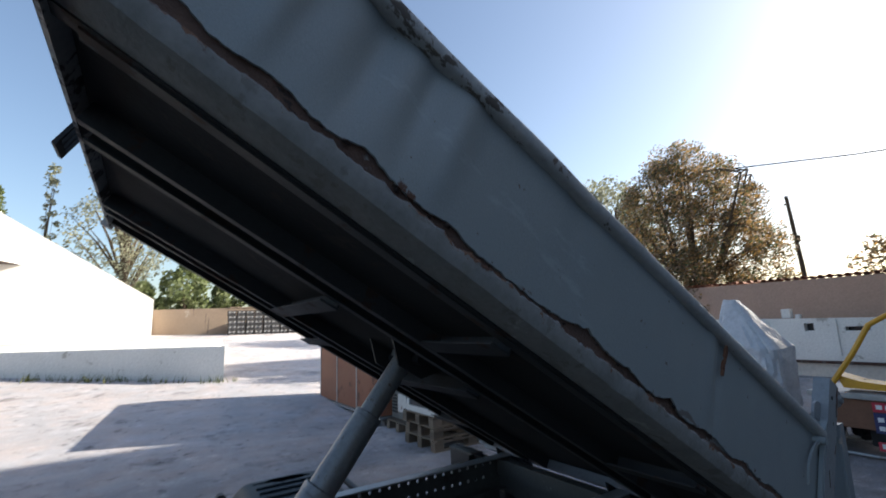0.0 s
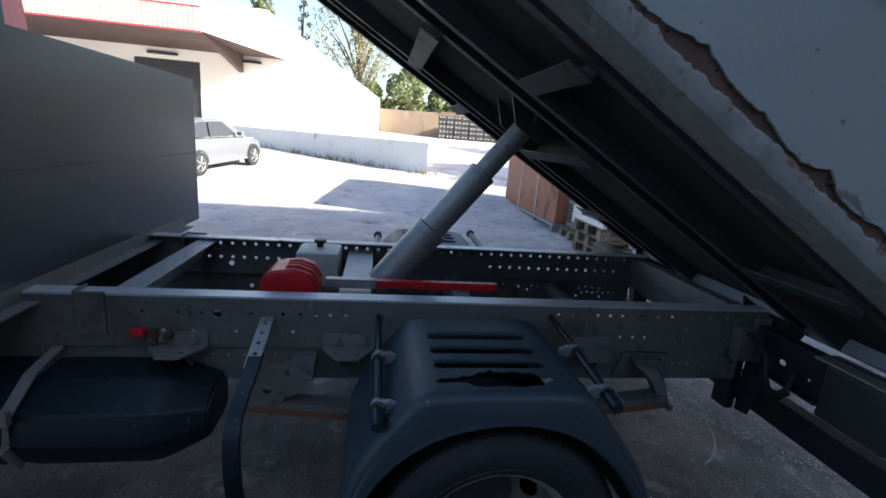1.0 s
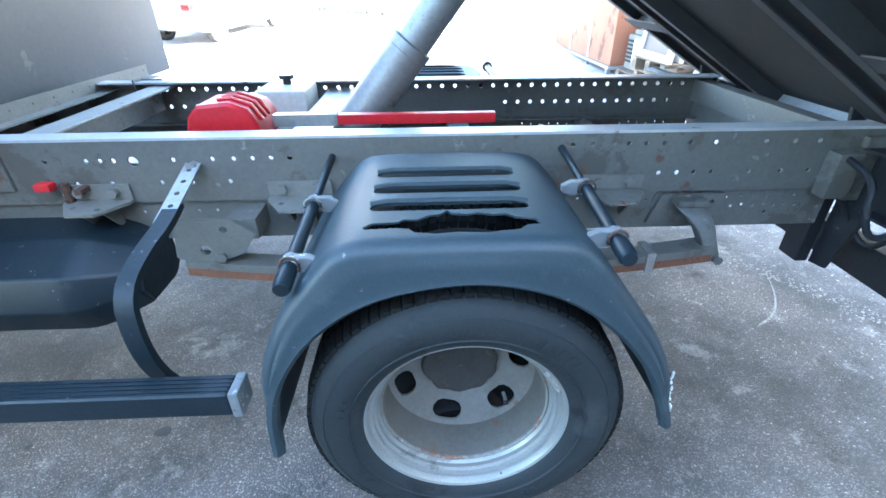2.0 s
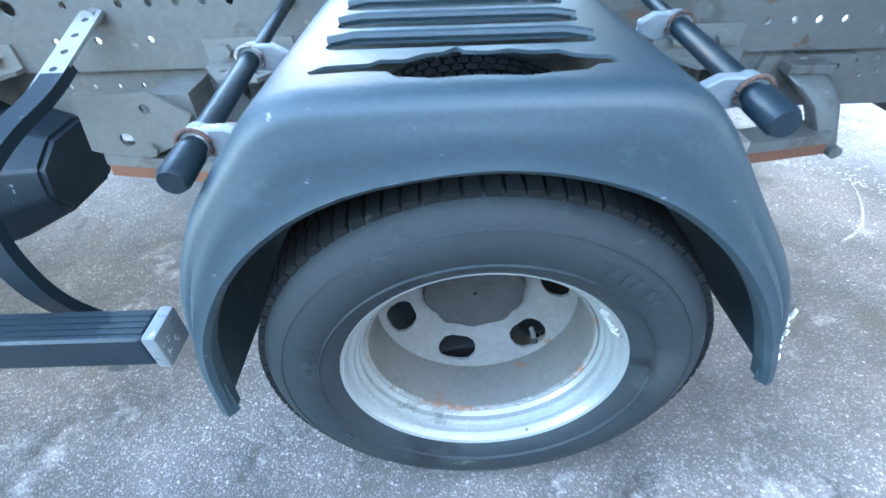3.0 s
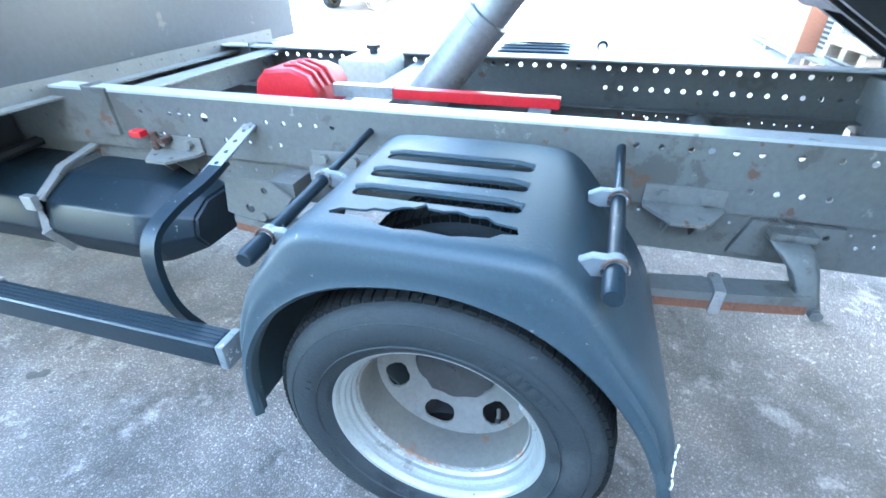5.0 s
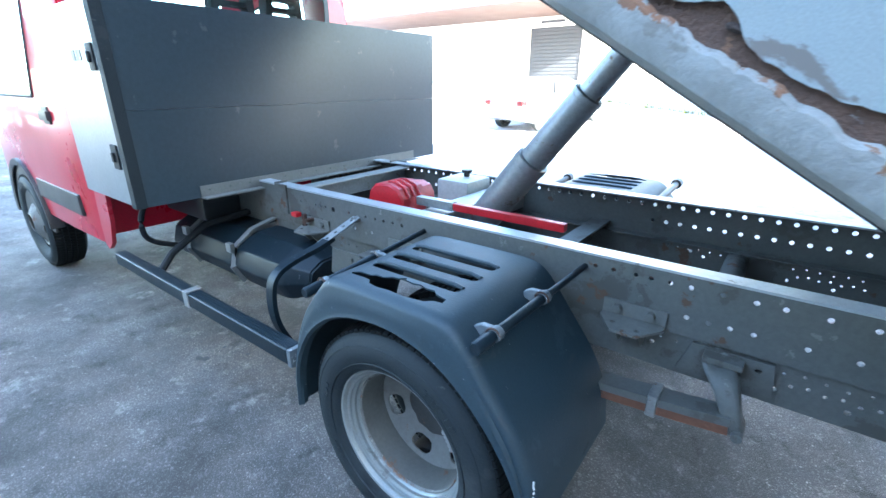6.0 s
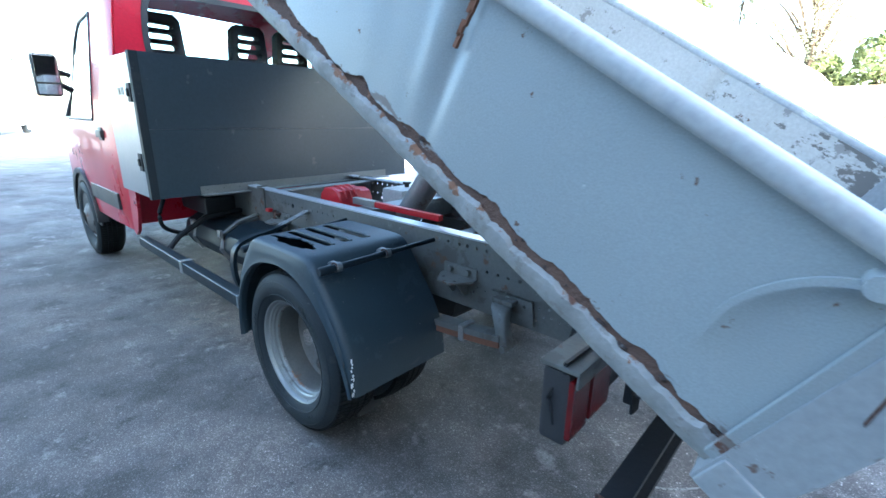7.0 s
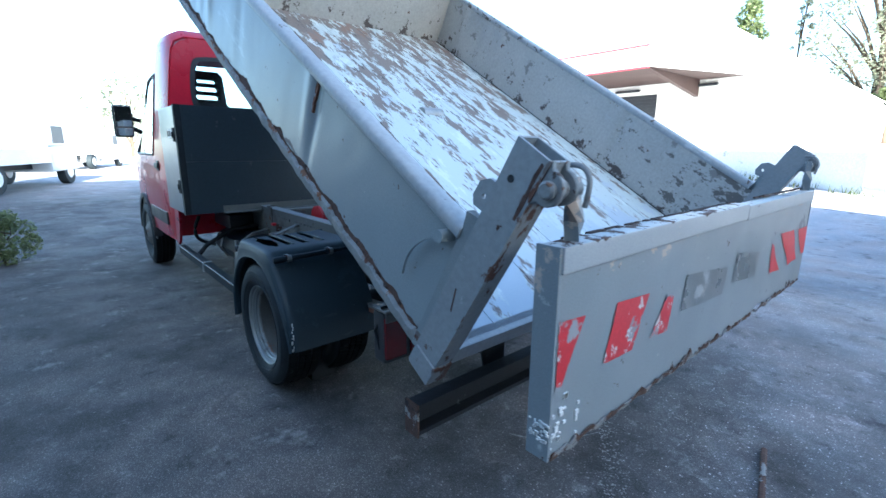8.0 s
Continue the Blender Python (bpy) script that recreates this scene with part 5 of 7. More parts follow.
# side windows, doors and trim on both sides
for s in (0, 1):
    fl = mirror_y() if s else XY
    bm = boxes((-3.1, -2.3, -0.01, 0.03, 0.58, 0.7), bevel=0.01)
    o = part("side_moulding", bm, "plastic", cab)
    o.matrix_basis = fl
    bm = boxes((-2.52, -2.38, -0.025, 0.02, 1.08, 1.13), (-2.5, -2.4, -0.012, 0.02, 1.06, 1.15), bevel=0.008)
    o = part("door_handle", bm, "plastic", cab)
    o.matrix_basis = fl
    bm = bmesh.new()
    plate(bm, [(-2.14, 0.45), (-2.1, 0.43), (-2.04, 0.47), (-1.98, 0.6), (-1.95, 0.76), (-2.14, 0.8)], [], 0.022, 0.02)
    o = part("sill_flap", bm, "red", cab)
    o.matrix_basis = fl
    # wheel arch lip
    bm = bmesh.new()
    arch = [(FW + 0.42 * math.cos(a), 0.36 + 0.42 * math.sin(a)) for a in [math.pi * k / 18 for k in range(19)]]
    vr = loft(bm, [[(x, -0.012, z) for x, z in arch], [(x, 0.06, z) for x, z in arch]])
    loft(bm, [[(x, -0.012, z) for x, z in arch], [(FW + (x - FW) * 0.9, -0.007, 0.36 + (z - 0.36) * 0.9) for x, z in arch]])
    o = solid(part("wheel_arch", bm, "plastic", cab), 0.01)
    o.matrix_basis = fl
    # black plate over the closed panel stands in for the shaded wheel opening
    bm = bmesh.new()
    plate(bm, arch + [(FW - 0.42, 0.33), (FW + 0.42, 0.33)], [], 0.006, 0.012)
    o = part("arch_liner", bm, "plastic", cab)
    o.matrix_basis = fl
    # mirror
    bm = bmesh.new()
    box(bm, -3.12, -3.04, -0.225, -0.065, 1.36, 1.66, bevel=0.03, seg=3)
    tube(bm, [(-3.09, -0.08, 1.45), (-3.12, 0.0, 1.41)], 0.022, 8)
    tube(bm, [(-3.09, -0.08, 1.54), (-3.12, 0.0, 1.52)], 0.02, 8)
    mr = part("door_mirror", bm, "plastic", truck, "tall black door mirror")
    mr.matrix_basis = fl
    part("mirror_glass", boxes((-3.0425, -3.037, -0.212, -0.078, 1.46, 1.645), (-3.0425, -3.037, -0.212, -0.078, 1.375, 1.445), bevel=0.001), "mirror", mr)
part("beacon", boxes((-2.3, -2.2, 0.4, 0.52, 2.17, 2.22), bevel=0.02), "red_lens", cab)


def seat(y):
    bm = bmesh.new()
    plate(bm, [(y - 0.2, 1.3), (y + 0.2, 1.3), (y + 0.22, 1.62), (y + 0.16, 1.68), (y + 0.14, 1.93), (y + 0.1, 1.97), (y - 0.1, 1.97), (y - 0.14, 1.93), (y - 0.16, 1.68), (y - 0.22, 1.62)], [slot(y, 1.88, 0.18, 0.035), slot(y, 1.81, 0.2, 0.045), slot(y, 1.735, 0.21, 0.045)], -2.62, 0.09, YZ)
    box(bm, -3.05, -2.55, y - 0.22, y + 0.22, 1.1, 1.3, bevel=0.04)
    box(bm, -2.66, -2.54, y - 0.21, y + 0.21, 1.25, 1.6, bevel=0.04)
    return part("seat", bm, "seat_dark", cab, "dark seat with slotted headrest")


for y in (0.5, 1.18, 1.58):
    seat(y)
part("dashboard", boxes((-3.75, -3.4, 0.12, 1.86, 0.95, 1.28), bevel=0.06), "seat_dark", cab)
part("cab_floor", boxes((-3.6, -2.14, 0.08, 1.9, 0.55, 0.6)), "dark_steel", cab)

# ---- the raised bed: s along the floor from its rear edge, h square to it ----
TILT = 31.5
BED_M = Matrix.Translation((1.4957, 0, 0.7356)) @ Matrix(((-math.cos(radians(TILT)), 0, math.sin(radians(TILT)), 0), (0, -1, 0, 0), (math.sin(radians(TILT)), 0, math.cos(radians(TILT)), 0), (0, 0, 0, 1)))
BY0, BY1, BL, BH = -0.07, 1.968, 2.76, 0.4


def bbox(bm, s0, s1, y0, y1, h0, h1, bevel=0.0, mat=0):
    return box(bm, s0, s1, -y1, -y0, h0, h1, bevel, mat=mat)


bm = bmesh.new()
bbox(bm, 0, BL, BY0 + 0.02, BY1 - 0.02, -0.012, 0.0)
tray = part("tipper_bed", bm, "bed_floor", truck, "scratched steel tipper bed, raised")
tray.matrix_basis = BED_M
for k in range(7):
    part("floor_seam", bbox(bmesh.new(), 0.02, BL - 0.02, BY0 + 0.3 * k + 0.28, BY0 + 0.3 * k + 0.284, 0.0, 0.002), "bed_floor", tray)
# sheet below the floor, near black to carry the shade there
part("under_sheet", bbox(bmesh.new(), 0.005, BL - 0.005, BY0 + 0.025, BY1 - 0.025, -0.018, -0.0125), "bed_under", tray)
BITES = ((2.62, 0.07, 0.03), (2.42, 0.09, 0.026), (2.2, 0.08, 0.032), (1.98, 0.05, 0.014), (1.47, 0.1, 0.034), (1.28, 0.05, 0.018), (1.08, 0.04, 0.03), (0.84, 0.09, 0.022), (0.6, 0.06, 0.028), (0.4, 0.05, 0.02), (0.2, 0.04, 0.016))


def torn(s, y0):
    """How far rust has eaten up into the lower edge of a side sheet."""
    bite = sum(d * math.exp(-(((s - c) / w) ** 2)) for c, w, d in BITES)
    ragged = 0.007 * noise.noise(Vector((s * 11, y0, 0))) + 0.006 * noise.noise(Vector((s * 43, y0, 4))) + 0.0022 * noise.noise(Vector((s * 97, y0, 7)))
    return max(0.022, 0.034 + 0.78 * bite + ragged * (0.9 + 10 * bite))


for y0, sgn in ((BY0, 1), (BY1, -1)):
    # side sheet as a grid, lightly dented, with creases towards the front
    def side(ya_, low):
        rows = []
        for j in range(15):
            row = []
            for i in range(361):
                s = BL * i / 360
                lo = torn(s, y0) if low else -0.005
                h = lo + (BH - 0.03 - lo) * j / 14
                d = 0.006 * noise.noise(Vector((s * 1.3, h * 3, y0))) + 0.0012 * noise.noise(Vector((s * 13, h * 11, 3)))
                for cs, cw, depth in ((0.84, 0.022, 0.011), (0.9, 0.03, -0.006), (1.62, 0.05, 0.005), (2.05, 0.045, -0.013), (2.16, 0.03, 0.008), (2.3, 0.05, 0.017), (2.5, 0.035, -0.016)):
                    d += depth * math.exp(-(((s - cs - 0.1 * (h - 0.2)) / cw) ** 2)) * min(1.0, max(0.0, h) * 4)
                row.append((s, -(ya_ + d), h))
            rows.append(row)
        return rows
    bm = bmesh.new()
    loft(bm, side(y0 + sgn * 0.004, True))
    sb = solid(part("side_board", bm, "bed_grey", tray, "grey painted side board, dented, rusted through at the foot"), 0.006)
    bm = bmesh.new()
    loft(bm, side(y0 + sgn * 0.018, False))
    solid(part("inner_lining", bm, "bed_inner", tray, "worn stained inner face"), 0.004)
    # rolled top rail
    bm = bmesh.new()
    yc = y0 - sgn * 0.001
    prof = [(0.028 * math.copysign(abs(math.cos(q)) ** 0.7, math.cos(q)), 0.021 * math.copysign(abs(math.sin(q)) ** 0.7, math.sin(q)) + 0.007) for q in [2 * math.pi * m / 16 for m in range(16)]]
    rings = []
    for i in range(47):
        s = 0.06 + (BL - 0.06) * i / 46
        w = 0.003 * noise.noise(Vector((s * 3, y0, 1)))
        rings.append([(s, -(yc + a) + w, BH - 0.026 + b + w) for a, b in prof])
    vr = loft(bm, rings, close=True)
    bm.faces.new(vr[0])
    bm.faces.new(vr[-1])
    part("top_rail", bm, "bed_rail", tray, "chipped grey top rail")
    # lower sill: bare rusty top set back under the sheet, painted roll below
    n = 360
    for name, prof, mat, lab in (("sill", ((0.003, 0.022), (-0.006, 0.014), (-0.006, -0.006), (0.004, -0.026), (0.03, -0.037), (0.1, -0.04)), "bed_sill", "grey lower sill, dented and flaking"), ("rusty_seam", ((0.0105, 0.1), (0.0105, 0.06), (0.0095, 0.034), (0.004, 0.012)), "rust_seam", "brown scale in the rusted seam")):
        rows = [[] for _ in prof]
        for i in range(n + 1):
            s = BL * i / n
            dent = 0.006 * noise.noise(Vector((s * 14, 5, y0)))
            flake = 0.009 * noise.noise(Vector((s * 23, 2, y0))) + 0.008 * noise.noise(Vector((s * 7, 8, y0))) + 0.006 * noise.noise(Vector((s * 71, 6, y0)))
            for k, (r, (a, h)) in enumerate(zip(rows, prof)):
                if name == "sill":
                    a, h = a + dent * (0.3 if k == 0 else 1.0), h + (flake if k < 2 else 0.0)
                else:
                    a += 0.0022 * noise.noise(Vector((s * 40, h * 60, 1))) if k < 3 else 0.0
                r.append((s, -(y0 + sgn * a), h))
        bm = bmesh.new()
        loft(bm, rows)
        solid(part(name, bm, mat, tray, lab), 0.002)
    # thick scale lifting off along the torn edge
    bm = bmesh.new()
    fr = random.Random(41)
    for k in range(24):
        s = BL * fr.random()
        h = torn(s, y0) + fr.gauss(-0.007, 0.003)
        rad = 0.002 + 0.005 * fr.random() ** 2
        ring = [(s + rad * (0.7 + 0.6 * fr.random()) * 1.9 * math.cos(q), h + rad * (0.6 + 0.6 * fr.random()) * math.sin(q)) for q in [2 * math.pi * m / 8 for m in range(8)]]
        cen = bm.verts.new((s, -(y0 + sgn * -0.006), h))
        rim_v = [bm.verts.new((u, -(y0 + sgn * 0.002), v)) for u, v in ring]
        for m in range(8):
            bm.faces.new((cen, rim_v[m], rim_v[(m + 1) % 8]))
    tagged(part("rust_scale", bm, "rust_deep", tray), "flaking rust along the seam", kind="stuff")
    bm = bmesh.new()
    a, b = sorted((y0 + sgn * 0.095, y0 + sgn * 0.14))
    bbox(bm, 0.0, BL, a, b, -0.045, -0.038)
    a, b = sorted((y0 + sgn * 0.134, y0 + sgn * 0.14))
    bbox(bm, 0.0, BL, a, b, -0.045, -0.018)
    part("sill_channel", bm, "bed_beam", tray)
    # thin near-black strip carries the shade of the gap beside the floor
    bm = bmesh.new()
    a, b = sorted((y0 + sgn * 0.022, y0 + sgn * 0.029))
    bbox(bm, 0.04, BL - 0.005, a, b, 0.0005, 0.0035)
    part("corner_gap", bm, "bed_under", tray, "dark strip in the floor corner for the shade of the gap")
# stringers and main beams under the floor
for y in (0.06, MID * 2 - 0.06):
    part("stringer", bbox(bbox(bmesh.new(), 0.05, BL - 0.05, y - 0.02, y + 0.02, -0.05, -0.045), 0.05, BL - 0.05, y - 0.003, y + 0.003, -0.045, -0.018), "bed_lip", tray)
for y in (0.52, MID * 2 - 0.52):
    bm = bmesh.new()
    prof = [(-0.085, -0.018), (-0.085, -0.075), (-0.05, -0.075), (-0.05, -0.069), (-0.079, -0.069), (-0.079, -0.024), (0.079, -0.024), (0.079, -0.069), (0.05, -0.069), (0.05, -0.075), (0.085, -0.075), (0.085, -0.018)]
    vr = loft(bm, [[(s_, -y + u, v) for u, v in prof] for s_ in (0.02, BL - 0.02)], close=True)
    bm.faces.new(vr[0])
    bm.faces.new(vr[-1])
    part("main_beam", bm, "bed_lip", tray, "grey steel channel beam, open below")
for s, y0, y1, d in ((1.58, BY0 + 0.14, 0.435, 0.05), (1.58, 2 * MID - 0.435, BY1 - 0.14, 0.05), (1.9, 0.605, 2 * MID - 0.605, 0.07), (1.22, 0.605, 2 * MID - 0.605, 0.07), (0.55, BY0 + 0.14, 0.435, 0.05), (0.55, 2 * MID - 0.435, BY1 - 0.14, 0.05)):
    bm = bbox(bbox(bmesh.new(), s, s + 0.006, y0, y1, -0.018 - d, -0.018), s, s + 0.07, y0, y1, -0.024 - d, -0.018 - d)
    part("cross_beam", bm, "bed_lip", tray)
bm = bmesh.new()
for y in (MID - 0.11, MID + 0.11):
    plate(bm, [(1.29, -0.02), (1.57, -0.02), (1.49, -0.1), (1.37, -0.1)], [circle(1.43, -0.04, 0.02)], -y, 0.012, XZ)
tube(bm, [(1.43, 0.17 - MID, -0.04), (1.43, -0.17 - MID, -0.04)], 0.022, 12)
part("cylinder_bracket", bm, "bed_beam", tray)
# hinges at the rear of the frame
for y in (0.55, 2 * MID - 0.55):
    bm = bmesh.new()
    plate(bm, [(0.02, -0.1), (0.36, -0.1), (0.3, -0.16), (0.12, -0.16)], [], -y - 0.07, 0.012, XZ)
    bbox(bm, 0.16, 0.26, y - 0.08, y + 0.08, -0.17, -0.1, 0.01)
    part("hinge", bm, "dark_steel", tray)
# headboard
bm = bbox(bbox(bbox(bbox(bmesh.new(), BL, BL + 0.012, BY0, BY1, -0.06, 0.62), BL - 0.03, BL + 0.03, BY0, BY1, 0.6, 0.65, 0.008), BL + 0.012, BL + 0.05, BY0, BY0 + 0.05, -0.06, 0.6), BL + 0.012, BL + 0.05, BY1 - 0.05, BY1, -0.06, 0.6)
part("headboard", bm, "bed_inner", tray, "worn headboard of the bed")
bm = bmesh.new()
plate(bm, [(0.6, -0.12), (0.72, -0.12), (0.72, 0.0), (0.6, 0.0)], [[(0.615 + 0.036 * k, -0.1), (0.64 + 0.036 * k, -0.1), (0.64 + 0.036 * k, -0.02), (0.615 + 0.036 * k, -0.02)] for k in range(3)], 0, 0.01, Matrix.Translation((BL + 0.02, 0, 0)) @ Matrix(((0, 0, 1, 0), (-1, 0, 0, 0), (0, 1, 0, 0), (0, 0, 0, 1))))
part("cab_guard_bracket", bm, "bed_beam", tray)
# rear corner posts, latch hooks
for y0, sgn in ((BY0, 1), (BY1, -1)):
    bm = bmesh.new()
    a, b = sorted((-(y0 - sgn * 0.02), -(y0 + sgn * 0.04)))
    rows = []
    for s0, s1, h in ((-0.05, 0.035, -0.05), (-0.055, 0.035, 0.1), (-0.055, 0.036, 0.4), (-0.054, 0.038, 0.64)):
        rows.append([(s0, a, h), (s1, a, h), (s1, b, h), (s0, b, h)])
    s0, s1, h = -0.054, 0.038, 0.64
    for inset, depth in ((0.006, 0.0), (0.008, -0.16)):
        p0, p1, q0, q1 = s0 + inset, s1 - inset, a + inset, b - inset
        rows.append([(p0, q0, h + depth), (p1, q0, h + depth), (p1, q1, h + depth), (p0, q1, h + depth)])
    vr = loft(bm, rows, close=True)
    bm.faces.new(vr[0])
    bm.faces.new(vr[-1])
    bmesh.ops.bevel(bm, geom=[e for e in bm.edges if e.calc_face_angle(0) > 0.5 and min(v.co.z for v in e.verts) > -0.2 and all(v.co.z < 0.6395 or v not in vr[-2] for v in e.verts) and not any(v in vr[-1] for v in e.verts)], offset=0.004, segments=2, affect="EDGES")
    post = part("corner_post", bm, "post", tray, "grey steel corner post with a rust streak")
    # strip beside the post, turned out at its upper end
    bm = bmesh.new()
    yo = y0 - sgn * 0.016
    vr = loft(bm, [[(s0, -yo, h), (s1, -(yo - sgn * t), h), (s1, -(yo + sgn * 0.012), h), (s0, -(yo + sgn * 0.012), h)] for s0, s1, h, t in ((0.033, 0.052, 0.0, 0.002), (0.033, 0.056, 0.2, 0.003), (0.034, 0.062, 0.4, 0.006), (0.034, 0.066, 0.44, 0.012))], close=True)
    bm.faces.new(vr[0])
    bm.faces.new(vr[-1])
    part("post_strip", bm, "bed_grey", post, "pale chipped edge strip")
    bm = bmesh.new()
    plate(bm, [(0.034, 0.445), (0.085, 0.44), (0.098, 0.458), (0.096, 0.497), (0.074, 0.517), (0.034, 0.522)], [circle(0.069, 0.474, 0.007)], -(y0 + sgn * 0.012) - 0.005, 0.01, XZ)
    part("side_lug", bm, "post", post, "plate lug with a hole")
    # round hinge cheeks about the pin
    cheek = [(-0.053, 0.645)] + [(-0.07 + 0.036 * math.cos(q), 0.595 + 0.036 * math.sin(q)) for q in [radians(80 + 22 * k) for k in range(10)]] + [(-0.053, 0.545)]
    for off in (-0.012, 0.03):
        bm = bmesh.new()
        plate(bm, cheek, [], -(y0 + sgn * off) - 0.006, 0.012, XZ)
        bmesh.ops.bevel(bm, geom=[e for e in bm.edges if e.calc_face_angle(0) > 0.6], offset=0.002, segments=1, affect="EDGES")
        part("hinge_cheek", bm, "worn_steel", post)
    bm = bmesh.new()
    tube(bm, [(-0.076, -(y0 - sgn * 0.03), 0.595), (-0.076, -(y0 - sgn * 0.026), 0.595), (-0.076, -(y0 + sgn * 0.07), 0.595)], [0.013, 0.018, 0.018], 16)
    part("hinge_pin", bm, "worn_steel", post, "rusty hinge pin")
    bm = bmesh.new()
    yi = -(y0 + sgn * 0.06)
    tube(bm, smooth2_3([(-0.04, yi, 0.625), (-0.07, yi, 0.642), (-0.096, yi, 0.632), (-0.11, yi, 0.605), (-0.118, yi, 0.58)]), 0.0055, 8)
    part("safety_hook", bm, "worn_steel", post, "bent grey steel hook")
    bm = bmesh.new()
    plate(bm, [(-0.047, 0.5), (-0.04, 0.5), (-0.037, 0.53), (-0.038, 0.56), (-0.034, 0.6), (-0.037, 0.628), (-0.044, 0.626), (-0.043, 0.58), (-0.048, 0.54)], [], -(y0 - sgn * 0.0195), sgn * 0.0015, XZ)
    part("rust_streak", bm, "rusty", post, "rust streak along the weld")
    bm = bmesh.new()
    plate(bm, [(0.0, 0.26), (0.004, 0.258), (-0.012, 0.2), (-0.017, 0.196)], [], -(y0 - sgn * 0.0195), sgn * 0.0015, XZ)
    part("rust_streak", bm, "rusty", post, "rust streak along the weld")
    # dark disc on the face stands in for the dark of an open hole
    bm = bmesh.new()
    tube(bm, [(0.008, -(y0 - sgn * 0.018), 0.563), (0.008, -(y0 - sgn * 0.022), 0.563)], 0.008, 10)
    part("bolt", bm, "dark_steel", post)
    bm = bmesh.new()
    box(bm, -0.06, 0.03, *sorted((-(y0 - sgn * 0.026), -(y0 + sgn * 0.04))), -0.05, 0.02, bevel=0.006)
    part("corner_shoe", bm, "post", post)
    # quarter ring guide and knob on the side board
    bm = bmesh.new()
    yo = y0 - sgn * 0.02
    mid = smooth2([(0.085, 0.345), (0.13, 0.318), (0.165, 0.275), (0.188, 0.22), (0.188, 0.175), (0.18, 0.14)], 2)
    out, inn = [], []
    for k, (s, h) in enumerate(mid):
        u, v = mid[max(k - 1, 0)], mid[min(k + 1, len(mid) - 1)]
        nn = Vector((v[1] - u[1], u[0] - v[0])).normalized() * (0.0065 - 0.0035 * k / len(mid))
        out.append((s + nn.x, h + nn.y))
        inn.append((s - nn.x, h - nn.y))
    plate(bm, out + inn[::-1], [], -yo - 0.004, 0.008, XZ)
    tube(bm, [(0.1, -(y0 + sgn * 0.004), 0.34), (0.1, -(y0 - sgn * 0.042), 0.34)], 0.016, 12)
    part("latch_lever", bm, "bed_grey", tray)
bm = bbox(bmesh.new(), -0.02, 0.03, BY0 + 0.04, BY1 - 0.04, -0.07, 0.0, 0.006)
part("rear_sill", bm, "bed_rail", tray)
# slit of bare metal and rust on the near side
bm = bmesh.new()
for k in range(5):
    h = 0.255 + 0.022 * k
    bbox(bm, 0.838 + 0.003 * math.sin(k * 1.7), 0.847 + 0.005 * math.sin(k * 2.3), BY0 - 0.012, BY0 - 0.004, h - 0.004, h + 0.026)
part("rust_gash", bm, "rusty_orange", tray, "rusty gash in the side board")

# tailgate hanging from the post lugs
GX, GT, GB = 1.893, 1.1, 0.65
bm = bmesh.new()
rows = []
rr = random.Random(12)
zs = [GB, 0.72, 0.79, 0.86, 0.94, 1.0, GT - 0.05]
for z in zs:
    rows.append([(GX + 0.006 * noise.noise(Vector((i * 0.31, z * 6, 2))), -0.068 + 2.034 * i / 40, z + ((0.012 * noise.noise(Vector((i * 0.9, 7, 2))) + (0.02 if i in (27, 28) else 0)) if z == GB else 0)) for i in range(41)])
loft(bm, rows)
gate = solid(part("tailgate", bm, "gate", truck, "grey steel tailgate hanging open, with red warning stripes"), 0.008)
bm = boxes((GX - 0.045, GX + 0.012, -0.073, 1.0, GT - 0.055, GT), (GX - 0.045, GX + 0.01, 1.008, 1.971, GT - 0.06, GT - 0.008), bevel=0.006)
part("top_bar", bm, "gate_bar", gate, "chipped box-section top bar, cut through")
for y in (-0.079, 1.967):
    part("end_plate", boxes((GX - 0.05, GX + 0.006, y, y + 0.01, GB - 0.005, GT), bevel=0.002), "gate", gate)
bm = bmesh.new()
for k in range(46):
    y = -0.06 + 1.98 * (k + 0.5 * rr.random()) / 46
    if noise.noise(Vector((y * 3.1, 2, 7))) > -0.15:
        box(bm, GX - 0.047, GX - 0.047 + 0.006 + 0.012 * rr.random(), y, y + 0.02 + 0.04 * rr.random(), GT - 0.004, GT + 0.0025)
tagged(part("rust_line", bm, "rust_deep", gate), "rust flaking along the top edge", kind="stuff")
bm = bmesh.new()
for k in range(34):
    z = 0.685 + 0.045 * rr.random()
    x = GX - 0.045 + 0.045 * rr.random()
    box(bm, x, x + 0.002 + 0.008 * rr.random(), -0.0815, -0.0785, z, z + 0.002 + 0.006 * rr.random())
for k in range(22):
    y, z = -0.072 + 0.1 * rr.random() ** 2, 0.66 + 0.12 * rr.random()
    box(bm, GX + 0.004, GX + 0.0075, y, y + 0.003 + 0.01 * rr.random(), z, z + 0.002 + 0.012 * rr.random())
tagged(part("paint_scuff", bm, "truck_white", gate), "white scuffs at the lower corner", kind="stuff")
bm = bmesh.new()
lo, hi = [], []
for i in range(161):
    y = -0.067 + 2.032 * i / 160
    rough = 0.5 + noise.noise(Vector((y * 9, 1, 5)))
    z = GB + 0.012 * noise.noise(Vector(((y + 0.068) / 2.034 * 40 * 0.9, 7, 2)))
    lo.append((GX + 0.004 + 0.004 * noise.noise(Vector((y * 30, 3, 1))), y, z - 0.006 - 0.006 * abs(noise.noise(Vector((y * 41, 2, 2))))))
    hi.append((GX + 0.0085, y, z + 0.004 + 0.04 * max(0.0, rough) * abs(noise.noise(Vector((y * 26, 4, 4)))) * 2))
